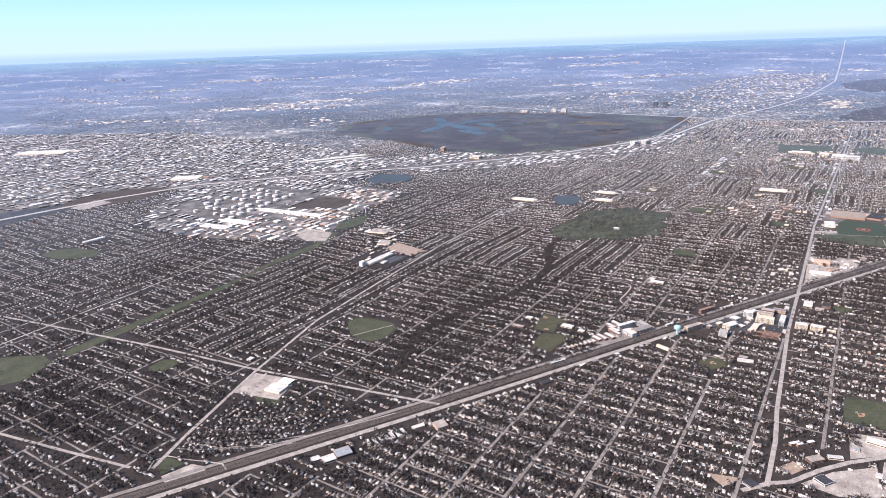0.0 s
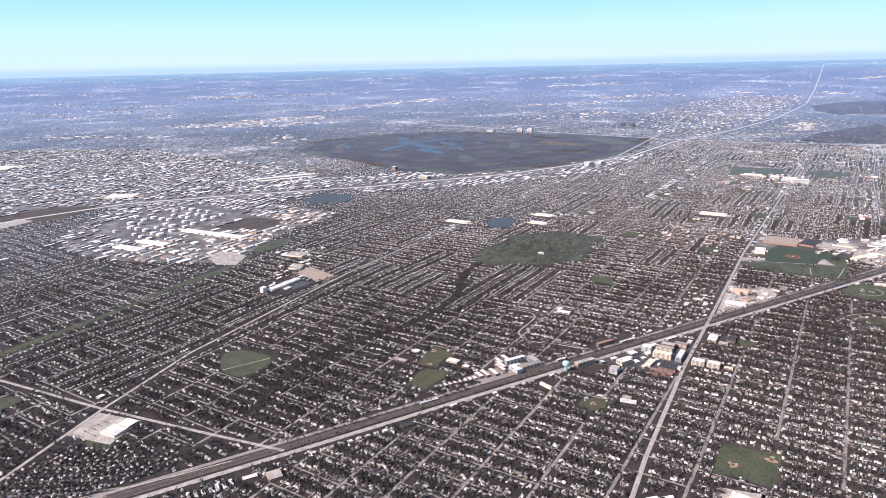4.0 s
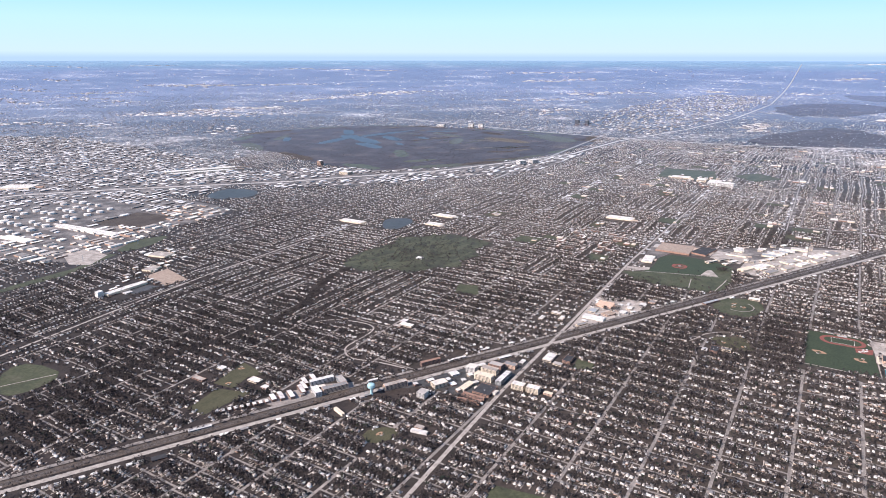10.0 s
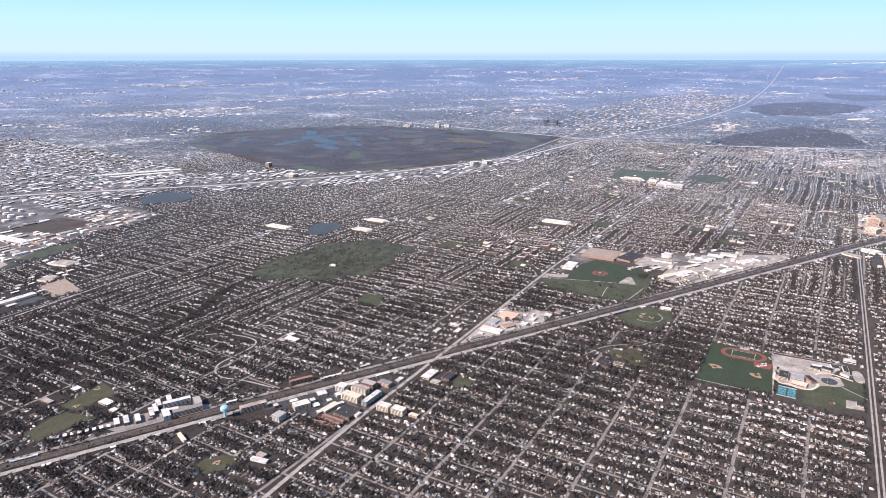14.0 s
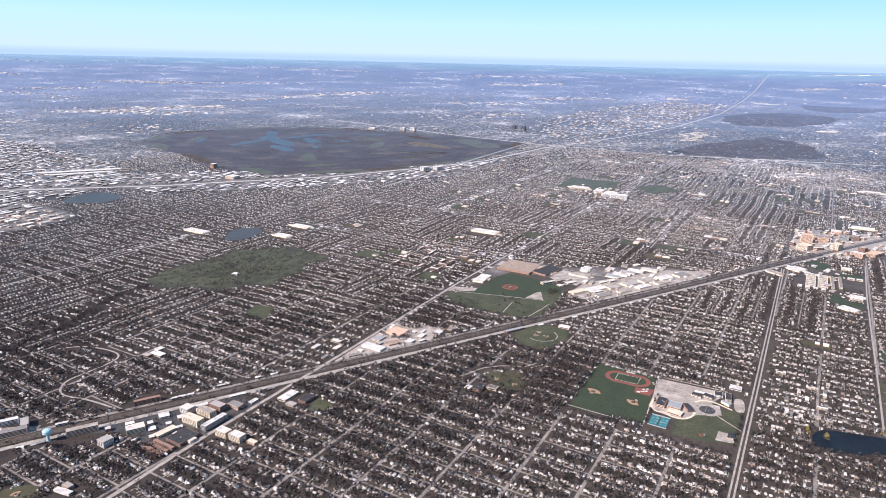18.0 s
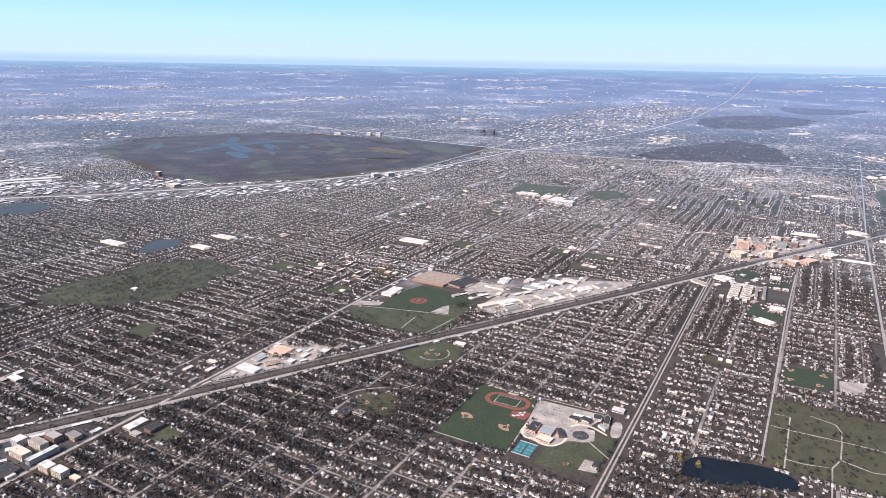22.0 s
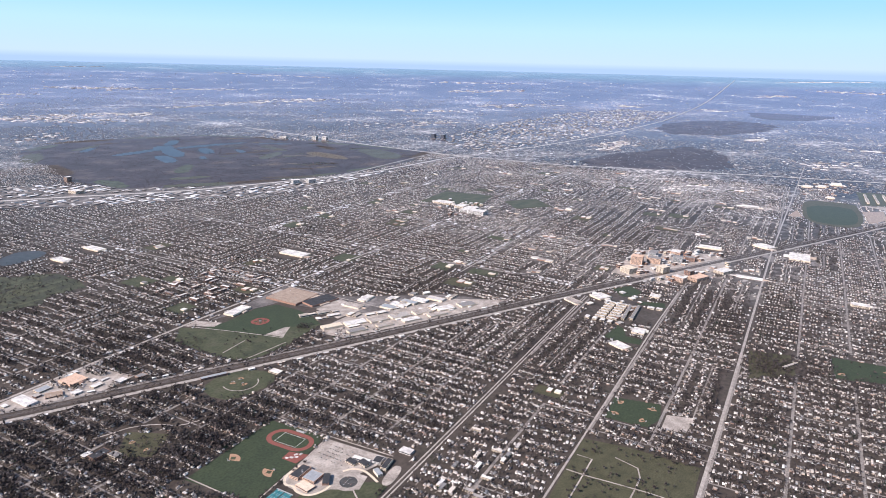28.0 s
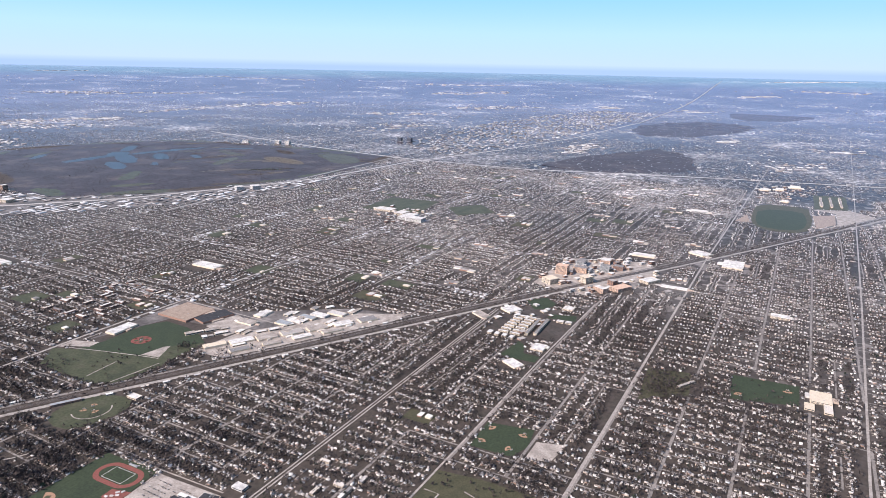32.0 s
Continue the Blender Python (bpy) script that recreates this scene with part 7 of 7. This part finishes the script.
def build_roadside():
    """Low stores strung along the mile roads of the farther suburb."""
    px, py = [], []
    for nm, pts, w in ARTERIALS:
        if nm in ("road_mile", "road_golf", "road_central", "road_south"):
            for side in (-1, 1):
                line = offset(pts, side * (w / 2 + 1.5))
                for (x1, y1), (x2, y2) in zip(line[:-1], line[1:]):
                    m = int(math.hypot(x2 - x1, y2 - y1) / 3.4)
                    t = (np.arange(m) + rng.uniform(0.2, 0.8, m)) / max(m, 1)
                    px.append(x1 + t * (x2 - x1) + rng.normal(0, 0.3, m)), py.append(y1 + t * (y2 - y1) + rng.normal(0, 0.3, m))
    x, y = np.concatenate(px), np.concatenate(py)
    dens = np.array([noise.noise(Vector((u * 0.02, w * 0.02, 12.0))) for u, w in zip(x, y)])
    k = (dens > rng.normal(0.02, 0.15, len(x))) & (x > 60) & free(x, y, 0.35)
    x, y = x[k], y[k]
    m = len(x)
    blocks_mesh("roadside_stores", x, y, rng.uniform(0.5, 1.0, m), rng.uniform(0.5, 1.3, m), rng.uniform(0.4, 0.6, m), "low stores along the mile roads", M_FARROOF, M_WORKS)


build_roadside()


def rise_at(x, y):
    return swell(np.hypot(x - 100, y))


def patchiness(x, y, s, k):
    return np.array([noise.noise(Vector((u * s, w * s, k))) + 0.5 * noise.noise(Vector((u * s * 3.7, w * s * 3.7, k + 2))) for u, w in zip(x, y)])


# districts of large pale roofs in the distance: ends of their axis, spread across it, number of roofs, size
DISTRICTS = [
    ((590, 1120), (700, 900), 45, 130, 1.5), ((700, 1080), (860, 990), 40, 90, 1.7), ((1350, 2140), (1560, 1930), 70, 110, 2.4), ((1560, 1930), (1840, 1690), 60, 70, 2.2), ((690, 2000), (630, 1560), 40, 46, 1.8),
    ((843, 1850), (790, 1440), 30, 46, 1.7), ((960, 1900), (1090, 1860), 50, 50, 1.9), ((970, 2300), (930, 2100), 40, 26, 2.0), ((1237, 2722), (1300, 2560), 50, 22, 2.6), ((1010, 1115), (1230, 1136), 25, 40, 1.6),
    ((1300, 1150), (1670, 1140), 60, 120, 1.8), ((2080, 3300), (2310, 3240), 20, 30, 3.0), ((2530, 2620), (2760, 2010), 20, 60, 3.0), ((1690, 3610), (1800, 3300), 30, 26, 3.0), ((2060, 250), (2170, 300), 30, 40, 2.0),
    ((4120, -90), (4440, -560), 25, 70, 3.6), ((3460, -280), (3380, -510), 60, 60, 2.6), ((2960, -60), (3080, -160), 40, 40, 2.4), ((2060, -10), (2160, 60), 30, 30, 1.8), ((1170, -150), (1210, -165), 12, 26, 1.5),
    ((1120, -300), (1140, -350), 16, 22, 1.4), ((870, 20), (1000, 30), 22, 60, 1.3), ((310, 1190), (420, 950), 30, 60, 1.5), ((430, 700), (520, 760), 30, 24, 1.3), ((1330, 700), (1480, 560), 40, 44, 1.6),
    ((960, 480), (1160, 420), 50, 60, 1.3), ((1750, 620), (1950, 480), 60, 60, 2.0), ((2400, 1100), (2700, 900), 60, 60, 2.6), ((2900, 1500), (3100, 1100), 40, 46, 3.0), ((860, -250), (960, -290), 30, 40, 1.2),
]


def hazy_block(x, y, a, b_, h, name, label, roof, lift=0.0):
    blocks_mesh(name, x, y, a, b_, h + rise_at(x, y) + lift, label, roof, roof)


def build_far():
    # small houses in neighbourhoods, thinning out with distance
    n = 140000
    r = 600 + 1900 * rng.random(n) ** 2.0
    t = radians(28) + rng.uniform(-0.75, 0.78, n)
    x, y = -150 + r * np.cos(t), -130 + r * np.sin(t)
    town = patchiness(x, y, 0.007, 0.3)
    k = (town > np.where(r < 1250, -0.6, -0.12) + 0.12 * rng.normal(size=n)) & ~((x < WEST - 8) & visible(x, y) & (y < 430) & (y > -330))
    for p in [q[1] for q in PARKS] + [w[1] for w in WATERS] + INDUSTRY:
        k &= ~inside(x, y, p)
    for p in WOODS:
        k &= ~inside(x, y, p) | (rng.random(n) < 0.2)
    k &= ~near_line(x, y, HIGHWAY, 5) & ~near_line(x, y, HIGHWAY_B, 5)
    x, y = np.round(x[k] / 4.4) * 4.4 + rng.normal(0, 0.4, k.sum()), y[k]
    m = len(x)
    hazy_block(x, y, rng.uniform(0.35, 0.65, m), rng.uniform(0.4, 0.8, m), rng.uniform(0.2, 0.32, m), "far_suburb", "distant small houses", M_FARROOF)
    # districts of large pale roofs, and a few scattered between them
    px, py, s = [], [], []
    for (x1, y1), (x2, y2), wide, q, size in DISTRICTS:
        u = rng.random(q)
        px.append(x1 + (x2 - x1) * u + rng.normal(0, wide * 0.6, q)), py.append(y1 + (y2 - y1) * u + rng.normal(0, wide * 0.6, q)), s.append(np.full(q, size))
    q = 1500
    r = 750 + 3000 * rng.random(q) ** 1.5
    t = radians(28) + rng.uniform(-0.72, 0.75, q)
    px.append(-150 + r * np.cos(t)), py.append(-130 + r * np.sin(t)), s.append(0.3 + r / 3600)
    x, y, s = np.concatenate(px), np.concatenate(py), np.concatenate(s)
    k = np.ones(len(x), bool)
    for p in [q[1] for q in PARKS] + [w[1] for w in WATERS] + WOODS:
        k &= ~inside(x, y, p)
    k &= ~((x < WEST) & (y < 430)) & ~near_line(x, y, HIGHWAY, 6)
    x, y, s = x[k], y[k], s[k]
    m = len(x)
    hazy_block(x, y, rng.uniform(0.8, 2.6, m) * s, rng.uniform(1.0, 4.2, m) * s, rng.uniform(0.3, 0.5, m), "far_stores", "distant stores and works", M_WORKS, 0.2)
    # woods
    wx, wy = rng.uniform(660, 1900, 9000), rng.uniform(-290, 110, 9000)
    wk = (inside(wx, wy, WOODS[0]) | inside(wx, wy, WOODS[1])) & (patchiness(wx, wy, 0.02, 7.0) < 0.3)
    n = 9000
    r = 560 + 900 * rng.random(n) ** 1.2
    t = radians(28) + rng.uniform(-0.75, 0.78, n)
    x, y = np.concatenate([-150 + r * np.cos(t), wx[wk]]), np.concatenate([-130 + r * np.sin(t), wy[wk]])
    k = ((patchiness(x, y, 0.007, 0.3) < 0.03) | (np.arange(len(x)) >= n)) & ~((x < WEST - 8) & visible(x, y) & (y < 430) & (y > -330))
    mx, my = rng.uniform(275, 750, 30000), rng.uniform(110, 690, 30000)
    mk = inside(mx, my, MARSH) & (patchiness(mx, my, 0.03, 3.0) < 0.10 + (400 - my) * 0.0012)
    for w in WATERS:
        k &= ~inside(x, y, w[1])
        mk &= ~inside(mx, my, w[1])
    tree_cloud("marsh_trees", mx[mk], my[mk], 0.9, M_TWIG, "low leafless marsh woodland", 33, blades=4, wide=1.2)
    for p in INDUSTRY:
        k &= ~inside(x, y, p)
    k &= (rise_at(x, y) < 2) & ~near_line(x, y, HIGHWAY, 6)
    tree_cloud("far_woods", x[k], y[k], 1.3, M_TWIG, "distant leafless woods", 31, blades=6, wide=1.3)
    for p in WOODS:
        patch("woodland", uneven(rounded(p, 1), 22, 4), 0.04, M_MARSH, "dark leafless woodland beside the expressway", "woodland")


build_far()


# ---- single trees and parked cars ----
def tree_thing(h, seed, mat=M_TWIG):
    e = new("tree")
    gg = random.Random(seed)
    v, f = [], []
    for k, (r, z) in enumerate(((0.05 * h, 0), (0.035 * h, h * 0.3), (0.015 * h, h * 0.75))):
        v += [(r * math.cos(2 * math.pi * q / 6), r * math.sin(2 * math.pi * q / 6), z) for q in range(6)]
    f = [(i * 6 + q, i * 6 + (q + 1) % 6, (i + 1) * 6 + (q + 1) % 6, (i + 1) * 6 + q) for i in range(2) for q in range(6)]
    mesh_object("trunk", v, f, M_BARK, e)
    v, f = [], []
    for k in range(46):
        a, u, rr = gg.uniform(0, 6.283), gg.uniform(-0.5, 1), math.sqrt(gg.uniform(0.05, 1))
        c = Vector((math.cos(a) * math.sqrt(1 - min(u * u, 0.96)) * rr * 0.36 * h, math.sin(a) * math.sqrt(1 - min(u * u, 0.96)) * rr * 0.36 * h, h * (0.62 + 0.36 * u * rr)))
        f.append((len(v), len(v) + 1, len(v) + 2))
        v += [tuple(c + Vector((gg.gauss(0, 1), gg.gauss(0, 1), gg.gauss(0, 1))) * 0.12 * h) for _ in range(3)]
    mesh_object("crown", v, f, mat, e)
    return tagged(e, "leafless tree with a loose dark crown", "tree", group="park trees")


def build_single_trees():
    spots = []
    while len(spots) < 110:
        x, y = g.uniform(54, 105), g.uniform(-211, -179)
        if inside(np.array([x]), np.array([y]), CEMETERY)[0]:
            spots.append((x, y))
    spots += [(105 + g.gauss(0, 6), -32 + g.gauss(0, 6)) for _ in range(24)]
    spots += [(28 + g.uniform(0, 22), -110.6 + g.gauss(0, 0.2)) for _ in range(12)]
    spots += [(g.uniform(28, 52), -136.9) for _ in range(14)]
    protos = [tree_thing(0.75 + 0.12 * k, k) for k in range(5)]
    for k, (x, y) in enumerate(spots):
        m = pose(x, y, 0.04, 0, 0, g.uniform(0, 360))
        if k < 5:
            protos[k].matrix_basis = m
        else:
            copy_thing(protos[k % 5], m)
    willow = tree_thing(1.6, 40, M_BUD)
    willow["label"] = "budding yellow willow on the pond bank"
    willow.matrix_basis = pose(50.5, -156.0, 0.04)
    for x, y in ((50.4, -161.0), (49.7, -161.3), (52, -155.8), (49, -156.4), (60.4, -176), (60.8, -181)):
        copy_thing(willow, pose(x, y, 0.04, 0, 0, g.uniform(0, 360)))


build_single_trees()


SCHOOL_LOT = [(62.5, -108.2), (63.7, -131), (52, -127), (51, -109.5)]


def car_proto(mat):
    e = new("car")
    mesh_object("body", *box(-0.22, 0.22, -0.09, 0.09, 0.03, 0.09), mat, e)
    v = [(-0.14, -0.08, 0.09), (0.12, -0.08, 0.09), (0.12, 0.08, 0.09), (-0.14, 0.08, 0.09), (-0.09, -0.07, 0.145), (0.06, -0.07, 0.145), (0.06, 0.07, 0.145), (-0.09, 0.07, 0.145)]
    mesh_object("cabin", v, [(4, 5, 6, 7), (0, 1, 5, 4), (1, 2, 6, 5), (2, 3, 7, 6), (3, 0, 4, 7)], M_GLASS, e)
    for sx in (-0.14, 0.14):
        mesh_object("wheel", *box(sx - 0.035, sx + 0.035, -0.092, 0.092, 0.0, 0.065), M_DARKROOF, e)
    return tagged(e, "small parked car on pale concrete", "car", group="parked cars")


def build_cars():
    protos = [car_proto(m) for m in (M_WHITE, M_DARKROOF, M_METAL, M_BRICK)]
    spots = []
    for row in range(5):
        for k in range(22):
            spots.append((53.5 + 1.7 * row, -110.6 - 0.62 * k - 0.2 * row, 0))
    for row in range(4):
        for k in range(9):
            spots.append((46.7 + 1.0 * row, -125.2 - 0.42 * k, 0))
    for row in range(6):
        for k in range(14):
            spots.append((-150 + 2.6 * row, -31 - 0.7 * k + 0.9 * row * -1, 0))
    for row in range(4):
        for k in range(10):
            spots.append((-187 + 2.2 * row, 152 - 0.8 * k, 0))
    n = 0
    for x, y, t in spots:
        if g.random() < 0.5 and n < 150:
            if not inside(np.array([x]), np.array([y]), SCHOOL_LOT)[0] and not (math.hypot(x - 48.2, y + 126.9) < 2.4) and x > 0:
                continue
            m = pose(x, y, 0.10 if x > 0 else 0.07, 0, 0, t)
            if n < 4:
                protos[n].matrix_basis = m
            else:
                copy_thing(protos[n % 4], m)
            n += 1


build_cars()


# ---- pylons and street furniture that show ----
def pylon(x, y):
    e = new("power_pylon")
    e.matrix_basis = pose(x, y, 0)
    for sx, sy in ((-1, -1), (1, -1), (1, 1), (-1, 1)):
        v = []
        for r, z in ((0.35, 0), (0.12, 2.6), (0.05, 3.6)):
            v += [(sx * r - 0.03, sy * r, z), (sx * r + 0.03, sy * r, z), (sx * r, sy * r + 0.03, z)]
        mesh_object("leg", v, [(i * 3 + q, i * 3 + (q + 1) % 3, i * 3 + 3 + (q + 1) % 3, i * 3 + 3 + q) for i in range(2) for q in range(3)], M_METAL, e)
    for z, w in ((2.4, 0.9), (2.9, 0.75), (3.4, 0.55)):
        mesh_object("crossarm", *box(-0.05, 0.05, -w, w, z, z + 0.07), M_METAL, e)
    return tagged(e, "grey lattice power pylon", "pylon", group="power pylons")


for k in range(7):
    pylon(-228 + 38 * k, 246 + (k > 3) * (k - 3) * 7)


# ---- crescent streets by the station ----
NO_HOUSE_CRESCENT = [p[1] for p in PARKS if p[0] == "crescent_gardens"][0]


def free_of(px, py):
    return ~near_line(px, py, RAIL, 5.6) & ~near_line(px, py, GOLF, 1.4) & ~inside(px, py, [(-196, 156), (-178, 160), (-172, 140), (-189, 136)])


def build_crescents():
    inner = [(-203.0, 143.4), (-197.5, 132.5), (-187.3, 123.0)]
    outer = [(-222.0, 143.0), (-214.1, 128.9), (-200.0, 111.5)]
    sites = []
    for k in range(6):
        t = k / 5
        a, b_, c = [Vector(p) * (1 - t) + Vector(q) * t for p, q in zip(inner, outer)]
        curve = [tuple(a * (1 - s) ** 2 + (b_ * 2 - (a + c) / 2) * 2 * s * (1 - s) + c * s * s) for s in [i / 14 for i in range(15)]]
        if k % 2 == 0 or k == 5:
            road("street_crescent", curve, 0.6, 0.06, M_STREET, "pale curved residential street", "street")
        for side in (-1.1, 1.1):
            line = offset(curve, side)
            for p, q in zip(line[:-1], line[1:]):
                m = max(1, round(math.hypot(q[0] - p[0], q[1] - p[1]) / 1.3))
                sites += [(p[0] + (q[0] - p[0]) * u / m + rng.normal(0, 0.2), p[1] + (q[1] - p[1]) * u / m + rng.normal(0, 0.2), 1.0) for u in range(m)]
    for x in np.arange(-221, -178, 1.5):
        for y in np.arange(106, 148, 2.4):
            sites.append((x + rng.normal(0, 0.3), y + rng.normal(0, 0.3), 1.0))
    s = np.array(sites)
    gap = np.hypot(s[:, None, 0] - s[None, :, 0], s[:, None, 1] - s[None, :, 1]) < 1.15
    keep = inside(s[:, 0], s[:, 1], NO_HOUSE_CRESCENT) & free_of(s[:, 0], s[:, 1])
    for n in range(len(s)):
        keep[n] &= not (gap[n, :n] & keep[:n]).any()
    sites = s[keep]
    s = np.array(sites)
    houses_mesh(s)
    tx, ty = s[:, 0] + rng.normal(0, 0.9, len(s)), s[:, 1] + rng.normal(0, 0.9, len(s))
    wx, wy = rng.uniform(-223, -176, 900), rng.uniform(105, 149, 900)
    wk = inside(wx, wy, NO_HOUSE_CRESCENT) & free_of(wx, wy)
    tree_cloud("crescent_trees", np.concatenate([tx, tx + 0.7, wx[wk]]), np.concatenate([ty, ty - 0.8, wy[wk]]), 1.2, M_TWIG, "leafless garden trees along curved streets", 51, blades=9)


build_crescents()


# ---- white water tower in the industrial quarter ----
def spheroid_tower(x, y):
    e = new("water_tower")
    e.matrix_basis = pose(x, y, 0)
    seg = 18
    for nm, prof in (("tank", ((0.5, 3.1), (1.0, 3.5), (1.15, 3.9), (1.0, 4.3), (0.5, 4.6), (0.0, 4.66))), ("column", ((0.6, 0.0), (0.3, 0.5), (0.28, 2.7), (0.5, 3.1)))):
        v = [(r * math.cos(2 * math.pi * k / seg), r * math.sin(2 * math.pi * k / seg), z) for r, z in prof for k in range(seg)]
        f = [(i * seg + k, i * seg + (k + 1) % seg, (i + 1) * seg + (k + 1) % seg, (i + 1) * seg + k) for i in range(len(prof) - 1) for k in range(seg)]
        mesh_object(nm, v, f, M_WHITE, e)
    return tagged(e, "white water tower beside a green park", "water tower")


spheroid_tower(27.5, 274.5)
